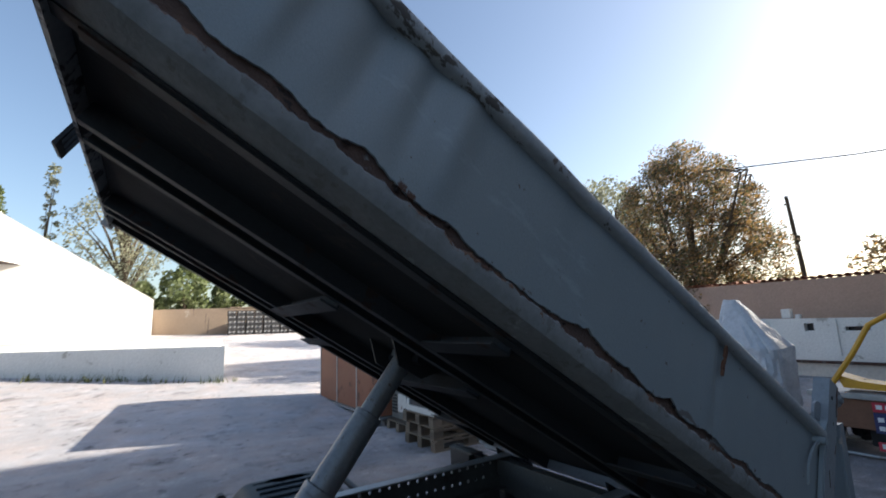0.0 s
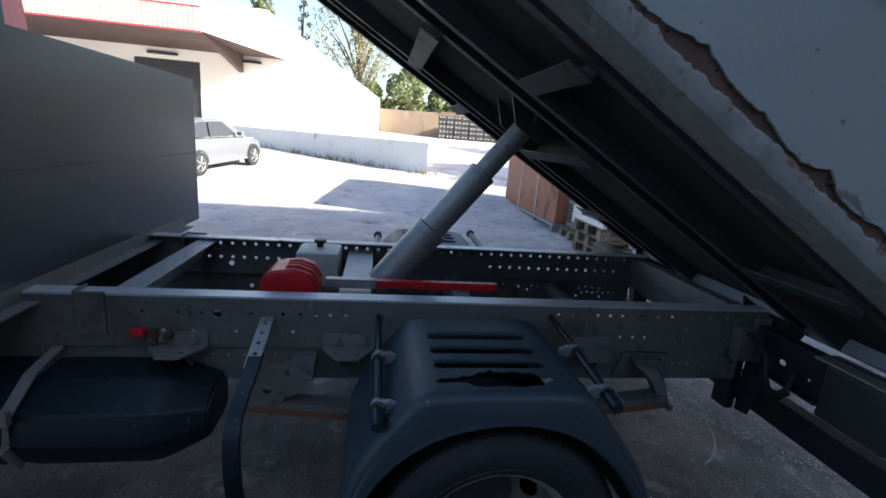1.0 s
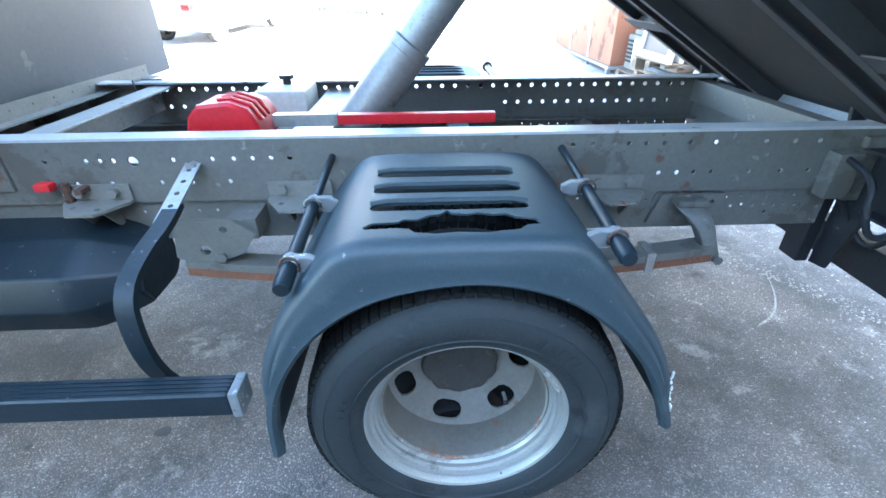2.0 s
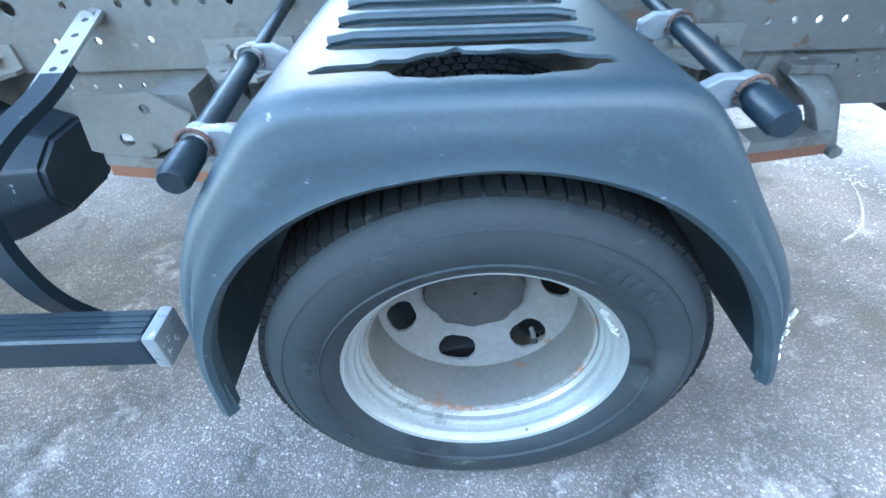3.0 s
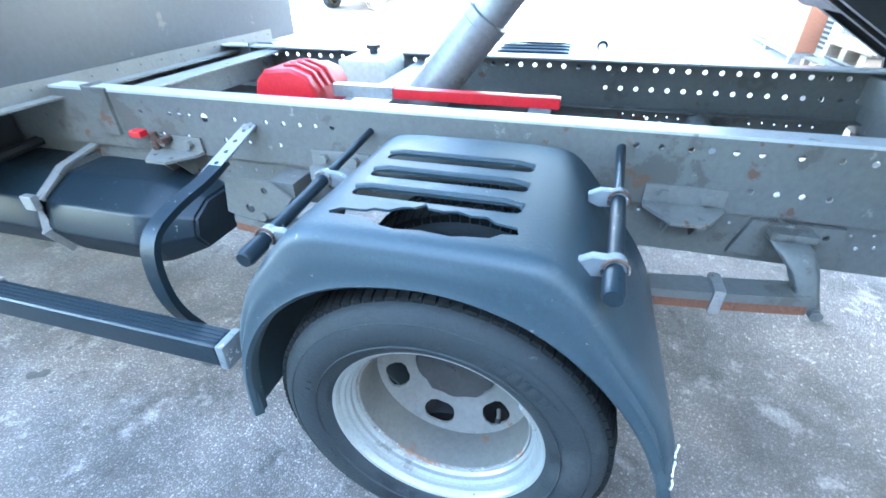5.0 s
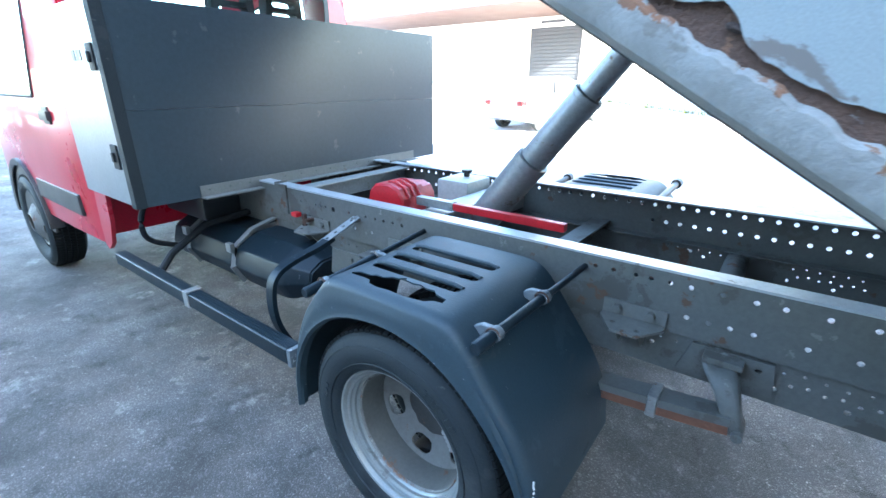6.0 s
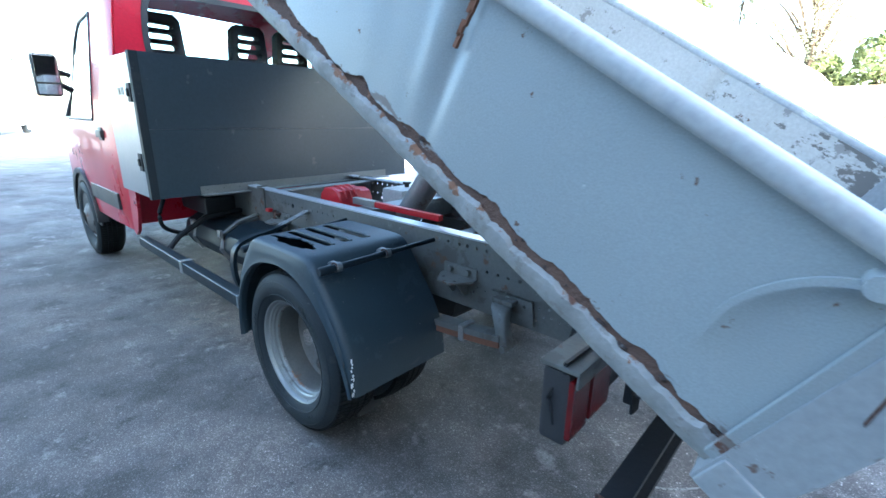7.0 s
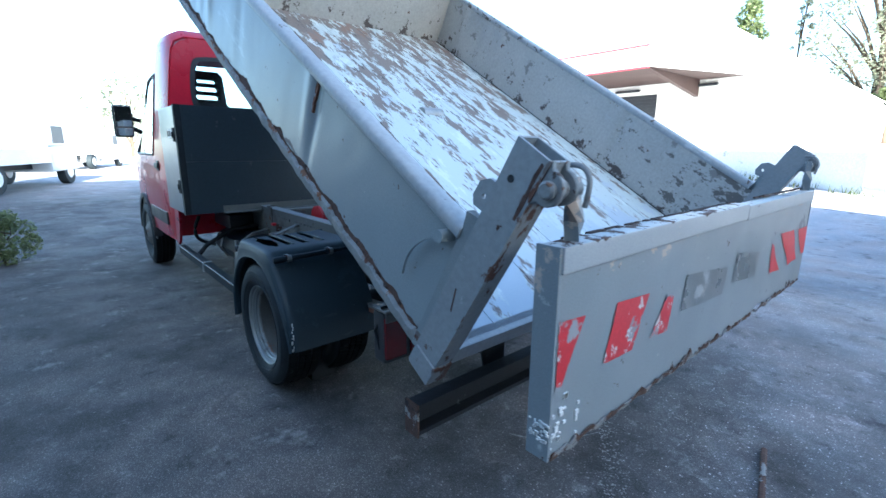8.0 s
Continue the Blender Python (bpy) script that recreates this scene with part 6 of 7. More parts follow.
loft(bm, [lo, hi])
solid(part("lower_edge", bm, "gate_edge", gate, "rusty bent lower edge"), 0.003)


def on_gate(corners, n=10):
    """A thin foil that follows the sheet; corners are low left, low right, high right, high left."""
    (ya, za), (yb, zb), (yc, zc), (yd, zd) = corners
    bm = bmesh.new()
    rows = []
    for j in range(5):
        f = j / 4
        row = []
        for i in range(n + 1):
            e = i / n
            y = (ya + (yb - ya) * e) * (1 - f) + (yd + (yc - yd) * e) * f
            z = (za + (zb - za) * e) * (1 - f) + (zd + (zc - zd) * e) * f
            row.append((GX + 0.006 * noise.noise(Vector(((y + 0.068) / 2.034 * 40 * 0.31, z * 6, 2))) + 0.0065, y, z))
        rows.append(row)
    loft(bm, rows)
    return bm


for cs in ([(-0.066, 0.8), (-0.05, 0.8), (0.025, 0.943), (-0.066, 0.95)], [(0.111, 0.805), (0.253, 0.796), (0.305, 0.932), (0.158, 0.939)], [(0.348, 0.799), (0.451, 0.791), (0.462, 0.89), (0.42, 0.905)]):
    part("warning_stripe", on_gate(cs), "red_foil", gate, "torn red reflective stripe")
for cs in ([(1.4, 0.785), (1.56, 0.77), (1.43, 0.89), (1.38, 0.912)], [(1.69, 0.77), (1.85, 0.773), (1.71, 0.93), (1.51, 0.935)], [(1.92, 0.79), (1.962, 0.79), (1.962, 0.92), (1.8, 0.92)]):
    part("warning_stripe", on_gate(cs), "red_foil_kept", gate, "faded red reflective stripe")
for y0, y1 in ((0.53, 0.86), (0.95, 1.21)):
    part("grey_patch", on_gate([(y0, 0.83), (y1, 0.81), (y1 + 0.02, 0.9), (y0 + 0.01, 0.935)]), "grey_foil", gate, "dull grey reflective patch")
for y in (-0.01, 1.906):
    bm = bmesh.new()
    tube(bm, [(GX - 0.02, y, GT - 0.03), (GX - 0.015, y, GT + 0.04), (1.874, y, 1.18), (1.872, y, 1.225)], 0.016, flat=(0.017, 0.011))
    part("hanger", bm, "gate", gate, "hinge rod with pin")

# ---- surroundings ----
def prism(bm, poly, z0, z1, mat=0):
    """A slab with an upright outline; z1 may be one height or one a corner."""
    tops = z1 if isinstance(z1, (list, tuple)) else [z1] * len(poly)
    lo = [bm.verts.new((x, y, z0)) for x, y in poly]
    hi = [bm.verts.new((x, y, z)) for (x, y), z in zip(poly, tops)]
    n = len(poly)
    fs = [bm.faces.new(lo), bm.faces.new(hi)] + [bm.faces.new((lo[k], lo[(k + 1) % n], hi[(k + 1) % n], hi[k])) for k in range(n)]
    for f in fs:
        f.material_index = mat
    return bm


# unseen building behind the camera, placed so its shade lies over the truck
thing("wall_south", boxes((7, 44, -32, -1.1, -0.2, 12.0)), "shade_wall", "plain pale building wall that shades the yard", "building", kind="structure")
# unseen wall added to hold back sky light from the near side
thing("wall_west", boxes((-5.4, 7, -14, -4.2, -0.2, 3.4)), "shed_wall", "unseen dark wall added to cut sky light on the truck", "building", kind="structure")

# white building with a canopy, far across the yard
house = holder("warehouse", "white rendered warehouse with an orange canopy, sunlit", "building")
part("wall", plate(bmesh.new(), [(-24, 0.8), (-0.4, 0.8), (-0.4, 3.2), (-5.0, 6.2), (-6.2, 7.0), (-24, 7.0)], [[(-12.6, 1.3), (-9.5, 1.3), (-9.5, 4.2), (-12.6, 4.2)]], 25.0, 0.3), "plaster", house)
part("side_wall", boxes((-0.7, -0.4, 25.3, 34, 0.8, 3.2)), "plaster", house)
dr = part("door", boxes((-12.6, -9.5, 25.1, 25.16, 1.3, 4.2), bevel=0.01), "door_dark", house, "dark roller door")
part("door_slats", boxes(*[(-12.58, -9.52, 25.07, 25.1, 1.35 + 0.19 * k, 1.5 + 0.19 * k) for k in range(15)], bevel=0.01), "door_dark", dr)
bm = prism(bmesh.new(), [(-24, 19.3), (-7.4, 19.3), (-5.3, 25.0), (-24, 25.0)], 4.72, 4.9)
cn = part("canopy", bm, "canopy_dark", house, "canopy with dark maroon soffit")
bm = boxes((-24, -7.38, 19.2, 19.3, 4.7, 5.55))
for k in range(92):
    box(bm, -24 + 0.18 * k, -23.91 + 0.18 * k, 19.185, 19.2, 4.74, 5.52)
part("fascia", bm, "canopy", cn, "orange corrugated fascia")
part("fascia_edge", boxes((-24, -7.36, 19.17, 19.32, 5.55, 5.6), (-24, -7.36, 19.17, 19.32, 4.66, 4.7)), "banner_red", cn)
bm = bmesh.new()
plate(bm, [(19.3, 4.72), (25.0, 4.72), (25.0, 3.9)], [], -7.6, 0.2, YZ)
part("canopy_bracket", bm, "canopy_dark", cn)
bm = prism(bmesh.new(), [(-7.38, 19.25), (-5.25, 25.0), (-5.2, 25.0), (-7.3, 19.25)], 4.72, [5.55, 5.0, 5.0, 5.55])
part("canopy_flank", bm, "plaster", cn)
for x in (-11.2, -7.2):
    part("wall_lamp", boxes((x - 0.7, x + 0.7, 24.85, 25.0, 4.38, 4.5), bevel=0.02), "door_dark", house, "long wall lamp")
part("roof", prism(bmesh.new(), [(-24, 25.3), (-6.2, 25.3), (-6.2, 36), (-24, 36)], 6.9, 7.05), "plaster", house)
part("roof", prism(bmesh.new(), [(-6.2, 25.3), (-0.4, 25.3), (-0.4, 36), (-6.2, 36)], 3.1, [7.0, 3.25, 3.25, 7.0]), "plaster", house)

# low retaining wall and the terrace behind it
thing("terrace", prism(bmesh.new(), [(0.75, 12.0), (-3.6, 15.2), (-9, 18.6), (-14, 24.7), (-0.3, 24.7), (2.1, 20.6)], 0.0, [1.18, 1.2, 1.22, 1.3, 1.32, 1.28]), "plaster", "pale raised terrace behind a low wall", "terrace", kind="structure")
bm = bmesh.new()
prism(bm, [(1.0, 11.7), (-3.5, 14.9), (-9, 18.3), (-9.1, 18.6), (-3.6, 15.2), (0.95, 12.0)], 0.1, [1.24, 1.26, 1.28, 1.28, 1.26, 1.24])
thing("retaining_wall", bm, "white_wall", "stained whitewashed low retaining wall", "wall", kind="structure")


def leaf_cloud(centres, count, size, seed, flat=1.0):
    """Many small leaves round clump centres (x, y, z, radius)."""
    rg = random.Random(seed)
    vs, fs = [], []
    tot = sum(c[3] ** 2 for c in centres)
    for cx, cy, cz, r in centres:
        for _ in range(int(count * r * r / tot)):
            d = Vector((rg.gauss(0, 1), rg.gauss(0, 1), rg.gauss(0, 1) * flat))
            d = d.normalized() * r * (0.35 + 0.65 * rg.random() ** 0.6)
            p = Vector((cx, cy, cz)) + d
            a = Vector((rg.gauss(0, 1), rg.gauss(0, 1), rg.gauss(0, 0.7))).normalized()
            b = a.cross(Vector((rg.gauss(0, 1), rg.gauss(0, 1), rg.gauss(0, 1)))).normalized()
            s = size * (0.6 + 0.8 * rg.random())
            i = len(vs)
            vs += [p - a * s, p + b * s * 0.6 + a * s * 0.1, p + a * s, p - b * s * 0.6 + a * s * 0.1]
            fs.append((i, i + 1, i + 2, i + 3))
    me = bpy.data.meshes.new("crown")
    me.from_pydata([tuple(v) for v in vs], [], fs)
    return me


def tree(name, label, base, height, spread, leaves, leaf, mat, seed, clumps=40, low=0.3, conic=False, category="tree", clump=0.2):
    rg = random.Random(seed)
    t = holder(name, label, category)
    bm = bmesh.new()
    b = Vector(base)
    trunk = [b + Vector((0.15 * math.sin(k * 1.3) * k / 5, 0.12 * math.cos(k * 1.7) * k / 5, height * 0.85 * k / 6)) for k in range(7)]
    r0 = height * (0.009 if conic else 0.03)
    tube(bm, trunk, [r0 * (1 - 0.13 * k) for k in range(7)], 9)
    cs = []
    for k in range(clumps):
        f = low + (1 - low) * (k + rg.random()) / clumps
        a = k * 2.4 + rg.random()
        prof = (1 - f) * 1.15 + 0.12 if conic else math.sin(math.pi * min(1, 0.12 + 0.85 * (f - low) / (1 - low))) ** 0.7
        rad = spread * prof * (0.35 + 0.65 * rg.random())
        c = b + Vector((rad * math.cos(a), rad * math.sin(a), height * f))
        cs.append((c.x, c.y, c.z, spread * (clump + clump * rg.random()) * (0.7 if conic else 1)))
        j = min(5, int(f * 5.5))
        s = trunk[max(0, j - 1)]
        mid = (s + c) / 2 + Vector((0, 0, 0.1 * height * 0.3))
        if k % 2 == 0:
            tube(bm, [s, mid, c], [r0 * 0.3, r0 * 0.18, r0 * 0.05], 5)
    part("trunk", bm, "bark", t)
    me = leaf_cloud(cs, leaves, leaf, seed + 1)
    me.materials.append(M[mat])
    o = new("crown", me)
    o.parent = t
    return t




def fanned_tree(label, base, height, spread, leaves, leaf, mat, seed):
    """Low-forking tree, limbs fanned out into an egg-shaped crown with holes that let the sky through."""
    rg = random.Random(seed)
    t = holder("tree", label, "tree")
    b, bm, cs = Vector(base), bmesh.new(), []
    fork = b + Vector((0, 0, height * 0.2))
    tube(bm, [b, b + Vector((0.05, 0, height * 0.1)), fork], [height * 0.03, height * 0.024, height * 0.022], 10)
    stems = []
    for k in range(11):
        a, lean = 2.4 * k, 0.08 + 0.2 * (k % 4)
        d = Vector((math.cos(a) * lean, math.sin(a) * lean, 1.0 - 0.25 * lean)).normalized()
        p = [fork, fork + d * height * 0.2, fork + (d * 0.38 + Vector((0, 0, 0.04))) * height, fork + (d * 0.54 + Vector((0, 0, 0.1))) * height]
        tube(bm, p, [height * 0.011, height * 0.008, height * 0.0055, height * 0.003], 6)
        stems += p[1:]
    while len(cs) < 480:
        v = Vector((rg.uniform(-1, 1), rg.uniform(-1, 1), rg.uniform(-1, 1)))
        if v.length > 1.0 or v.length < 0.25:
            continue
        c = b + Vector((v.x * spread * (1 - 0.2 * v.z), v.y * spread * (1 - 0.2 * v.z), height * (0.5 + 0.46 * v.z)))
        if noise.noise(c * 0.8) > 0.2:
            continue
        cs.append((c.x, c.y, c.z, 0.16 + 0.34 * rg.random()))
        if len(cs) % 2:
            s0 = min((q for q in stems if q.z < c.z + 0.6), key=lambda q: (q - c).length, default=fork)
            tube(bm, [s0, (s0 + c) / 2 + Vector((rg.gauss(0, 0.08), rg.gauss(0, 0.08), 0.12)), c], [height * 0.0032, height * 0.002, height * 0.001], 4)
    part("trunk", bm, "bark", t)
    me = leaf_cloud(cs, leaves, leaf, seed + 1)
    me.materials.append(M[mat])
    o = new("crown", me)
    o.parent = t
    return t


fanned_tree("broad tree with brown and olive autumn leaves, branches showing", (17.0, 8.3, 0), 8.7, 2.95, 74000, 0.046, "leaf_olive", 11)
tree("tree", "dark tree top behind the brown tree", (21.0, 14.5, 0), 9.0, 3.0, 9000, 0.1, "leaf_dark", 12, 60, 0.3, clump=0.16)
tree("tree", "tall grey green tree behind the warehouse", (-2.2, 38.5, 1.8), 12.8, 3.6, 6000, 0.11, "leaf_dark", 21, 90, 0.25, clump=0.13)
tree("tree", "yellow green conifer behind the roof", (-9.4, 38.0, 1.8), 9.6, 2.2, 2200, 0.16, "leaf_green", 22, 36, 0.4, True)
tree("tree", "tall thin tree behind the roof", (-6.8, 40.0, 1.8), 12.0, 1.2, 420, 0.13, "leaf_dark", 23, 20, 0.5, True)
for k, (x, y, h, s) in enumerate(((1.6, 36, 4.4, 1.9), (4.4, 37, 3.3, 1.7), (7.6, 37, 3.0, 1.9), (11.2, 37, 3.2, 2.0), (-1.0, 35.5, 2.8, 1.4), (15.0, 38.0, 3.4, 2.2))):
    tree("bush", "bright green bush above the yard wall", (x, y, 1.9), h, s, 2600, 0.16, "leaf_green", 31 + k, 24, 0.15, category="bush")
tree("bush", "small green shrub at the edge of the yard", (-4.4, -1.25, 0), 0.55, 0.27, 3600, 0.017, "leaf_green", 51, 26, 0.1, category="bush")
tree("tree", "pale bare tree beyond the yard wall", (27.0, 5.0, 0), 4.6, 1.3, 1100, 0.1, "leaf_olive", 52, 24, 0.4)
tree("tree", "distant tree beyond the parked trucks", (-60.0, 7.0, 0), 8.5, 4.0, 420, 0.3, "leaf_dark", 53, 26, 0.35)

# yard wall and the crate stacks
bm = prism(bmesh.new(), [(-0.4, 27.2), (3.1, 25.9), (22, 25.9), (22, 26.15), (3.15, 26.15), (-0.35, 27.45)], 0.9, 2.85)
thing("wall_north", bm, "beige_wall", "stained beige rendered yard wall", "wall", kind="structure")
bm = boxes((3.1, 22, 25.86, 26.2, 2.85, 2.9), bevel=0.01)
thing("wall_coping", bm, "beige_wall", "thin coping on the yard wall", "coping", kind="structure")
bm = bmesh.new()
for z in (0, 0.22):
    box(bm, 0, 0.4, 0, 0.3, z, z + 0.035)
for x in (0, 0.19, 0.37):
    box(bm, x, x + 0.03, 0, 0.03, 0.03, 0.25)
    box(bm, x, x + 0.03, 0.27, 0.3, 0.03, 0.25)
box(bm, 0.03, 0.37, 0.02, 0.28, 0.035, 0.12)
for k in range(3):
    box(bm, 0.05 + 0.11 * k, 0.12 + 0.11 * k, 0.012, 0.28, 0.125, 0.205, mat=1)
crate_me = mesh_of("crate", bm, ["crate", "bottle"])
for c in range(16):
    for r in range(5):
        o = new("bottle_crate", crate_me)
        o.location = (2.95 + 0.44 * c + 0.02 * math.sin(c * 3.1 + r), 25.2 + 0.02 * math.sin(r * 5 + c), 1.4 + 0.258 * r)
        tagged(o, "black plastic bottle crate stacked against the yard wall", "crate", "stacked bottle crates")

# brown cabinets on a steel stand, with their shade across the yard
for k in range(3):
    y0 = 6.05 + 0.99 * k
    cb = holder("brown_cabinet", "tall brown metal cabinet standing on a steel stand", "cabinet", group="brown cabinets")
    part("body", boxes((2.55, 3.2, y0, y0 + 0.985, 0.16, 1.95), bevel=0.006), "container", cb)
    part("edge_strip", boxes((2.538, 2.55, y0 + 0.965, y0 + 0.988, 0.16, 1.95)), "old_white", cb, "pale edge strip")
st = bmesh.new()
box(st, 2.52, 3.22, 6.02, 9.05, 0.115, 0.155, bevel=0.004)
for y in (6.1, 7.02, 8.02, 8.95):
    box(st, 2.54, 2.6, y, y + 0.06, 0.0, 0.115)
    box(st, 3.1, 3.16, y, y + 0.06, 0.0, 0.115)
thing("steel_stand", st, "galv", "low grey steel stand under brown cabinets", "stand")


def pallet(x, y, z, turn=0.0):
    p = holder("pallet", "weathered wooden pallet on the asphalt", "pallet", pose(x, y, z, 0, 0, turn), "wooden pallets")
    for k in range(5):
        part("top_board", boxes((-0.4, 0.4, -0.58 + 0.26 * k, -0.46 + 0.26 * k, 0.122, 0.144), bevel=0.003), "wood", p)
    for a in (-0.38, -0.05, 0.28):
        part("stringer", boxes((a, a + 0.1, -0.6, 0.6, 0.1, 0.122), bevel=0.003), "wood", p)
        part("bottom_board", boxes((a, a + 0.1, -0.6, 0.6, 0.0, 0.022), bevel=0.003), "wood", p)
        for b in (-0.6, -0.07, 0.46):
            part("block", boxes((a, a + 0.1, b, b + 0.14, 0.022, 0.1), bevel=0.003), "wood", p)
    return p


pallet(3.03, 4.62, 0, 91)
pallet(3.04, 4.61, 0.146, 89)
pallet(3.01, 4.64, 0.292, 92)
pallet(3.2, 5.55, 0, 88)
bm = boxes((2.72, 3.3, 5.3, 5.98, 0.15, 0.58), (2.76, 3.28, 5.42, 5.9, 0.58, 0.64), bevel=0.02)
mach = thing("machine_housing", bm, "bracket", "rusty brown machine housing on a pallet", "machine")
part("panel", boxes((2.7, 2.72, 5.46, 5.72, 0.27, 0.54), bevel=0.004), "old_white", mach, "pale side panel")
part("vent", boxes(*[(2.71, 2.72, 5.78, 5.94, 0.24 + 0.05 * k, 0.265 + 0.05 * k) for k in range(6)]), "dark_steel", mach)
for y, tilt in ((4.2, 8), (4.27, 11), (4.32, 6)):
    fr = holder("window_frame", "old white window frame leaning on pallets", "window frame", pose(2.42 + 2.2 * (y - 4.2), y, 0.44, 0, tilt, 0), "old frames")
    bm = bmesh.new()
    plate(bm, [(0, 0), (0.75, 0), (0.75, 1.1), (0, 1.1)], [[(0.07, 0.07), (0.68, 0.07), (0.68, 1.03), (0.07, 1.03)]], 0.0, 0.05, YZ)
    part("frame", bm, "old_white", fr)
    part("pane", boxes((0.02, 0.026, 0.06, 0.69, 0.06, 1.04)), "door_dark", fr, "dark dusty pane")
rg = random.Random(4)
for k in range(7):
    bm = bmesh.new()
    bmesh.ops.create_icosphere(bm, subdivisions=2, radius=0.14 + 0.06 * rg.random())
    for v in bm.verts:
        v.co *= 1 + 0.35 * noise.noise(v.co * 7 + Vector((k, 0, 0)))
    o = thing("scrap_sack", bm, ("old_white", "container", "truck_white")[k % 3], "crumpled sack of scrap heaped on a machine", "sack", group="scrap heap")
    o.location = (2.84 + 0.3 * rg.random(), 5.5 + 0.35 * rg.random(), 0.74 + 0.1 * rg.random())
bm = bmesh.new()
tube(bm, [(2.72, 5.2, 0.145), (2.7, 5.21, 0.6), (2.74, 5.2, 0.78)], 0.02, 8)
thing("blue_pipe", bm, "banner_blue", "blue pipe standing beside the machine", "pipe")

# along the yard's east side
bm = bmesh.new()
plate(bm, [(-1.0, 0.0), (5.6, 0.0), (5.6, 1.62), (-1.0, 1.55)], [[(2.62, 1.28), (2.82, 1.28), (2.82, 1.47), (2.62, 1.47)], [(1.55, 1.28), (2.0, 1.28), (2.0, 1.38), (1.55, 1.38)]], 13.4, 0.3, YZ)
lw = thing("low_wall", bm, "white_wall", "grubby white low wall with small openings", "wall", kind="structure")
lw.location = (0, 1.05, -0.17)
part("ledge", boxes((13.25, 13.4, -1.0, 4.3, 0.5, 0.56), bevel=0.008), "rusty", lw, "rust-stained ledge")
part("plinth", boxes((13.36, 13.4, -1.0, 5.6, 0.0, 0.495)), "shade_wall", lw, "stained beige plinth")
# dark plates inside the openings stand in for the shade there
for y0, y1, z0, z1 in ((2.6, 2.84, 1.26, 1.49), (1.53, 2.02, 1.26, 1.4)):
    part("dark_recess", boxes((13.62, 13.66, y0, y1, z0, z1)), "door_dark", lw, "dark plate put in the opening for its shade")
for y in (0.9, 2.15, 3.6):
    part("rib", boxes((13.36, 13.4, y, y + 0.05, 0.7, 1.55)), "white_wall", lw)
bm = boxes((13.45, 13.65, 4.15, 4.35, 1.44, 1.68), (13.45, 13.6, 3.95, 4.05, 1.42, 1.53), bevel=0.02)
thing("junction_box", bm, "white_wall", "white junction box on the low wall", "box")
for y in (0.25, 3.35):
    part("hook_rail", boxes((13.26, 13.3, y, y + 0.32, 0.56, 0.575), (13.275, 13.295, y + 0.08, y + 0.11, 0.575, 0.72), (13.275, 13.295, y + 0.2, y + 0.23, 0.575, 0.72), bevel=0.004), "dark_steel", lw, "small dark hooks on the ledge")
bm = prism(bmesh.new(), [(14.6, 8.5), (15.6, -1.05), (15.85, -1.05), (14.85, 8.5)], 0, 2.5)
pw = thing("wall_east", bm, "pink_wall", "pinkish rendered yard wall with a clay tile coping", "wall", kind="structure")
bm = bmesh.new()
arc = [(0.085 * math.cos(math.pi * k / 8), 0.075 * math.sin(math.pi * k / 8)) for k in range(9)]
loft(bm, [[(-0.22, u * 1.05, v) for u, v in arc], [(0.22, u * 0.9, v * 0.9 + 0.03) for u, v in arc]])
bm2 = finish(bm)
tile_me = bpy.data.meshes.new("tile")
bm2.to_mesh(tile_me)
bm2.free()
tile_me.materials.append(M["terracotta"])
for k in range(50):
    f = k / 49
    o = new("tile", tile_me)
    o.parent = pw
    o.matrix_basis = pose(14.72 + 1.0 * f, 8.45 - 9.45 * f, 2.5 + 0.01 * math.sin(k * 2.1), 0, 0, 174 + 2 * math.sin(k * 1.3))
bm = bmesh.new()
tube(bm, [(23.0, 6.7, 0), (22.95, 6.78, 3.5), (22.9, 6.95, 6.7)], [0.12, 0.1, 0.075], 8)
box(bm, 22.84, 22.96, 6.85, 7.08, 6.3, 6.36)
tube(bm, [(22.92, 6.72, 4.6), (22.92, 6.72, 4.9)], 0.05, 6)
thing("utility_pole", bm, "bark", "leaning dark wooden utility pole beyond the wall", "pole")
bm = bmesh.new()
tube(bm, [(18.2, 8.5, 7.5), (21, 4.0, 7.3), (24, -0.6, 7.35)], 0.028, 5)
thing("overhead_cable", bm, "dark_steel", "thin dark overhead cable", "cable")
bm = bmesh.new()
tube(bm, [(29, 3.0, 0), (29, 3.0, 5.0)], 0.05, 6)
thing("lamp_mast", bm, "bark", "thin distant mast beyond the wall", "mast")

# stretch-wrapped load
bm = bmesh.new()
rings = []
for j in range(27):
    z = 0.14 + 1.66 * j / 26
    k = 1.0 if z < 1.1 else 1.0 - 0.8 * (z - 1.1) / 0.7
    ring = []
    for i in range(56):
        q = 2 * math.pi * i / 56
        fold = 0.05 * abs(noise.noise(Vector((math.cos(q) * 2.5 + z, math.sin(q) * 2.5, z * 2.2)))) + 0.03 * noise.noise(Vector((math.cos(q) * 6, math.sin(q) * 6, z * 7)))
        ring.append((6.85 - 0.12 * (1 - k) + k * (0.42 - fold) * math.copysign(abs(math.cos(q)) ** 0.45, math.cos(q)), 2.35 + 0.2 * (1 - k) + k * (0.45 - fold) * math.copysign(abs(math.sin(q)) ** 0.45, math.sin(q)), z + 0.03 * noise.noise(Vector((q, z * 3, 2)))))
    rings.append(ring)
vr = loft(bm, rings, close=True)
bm.faces.new(vr[-1])
thing("wrapped_load", bm, "film", "tall load wrapped in clear stretch film on a pallet", "load", sharp=24)
pallet(6.85, 2.35, 0, 90)
bm = bmesh.new()
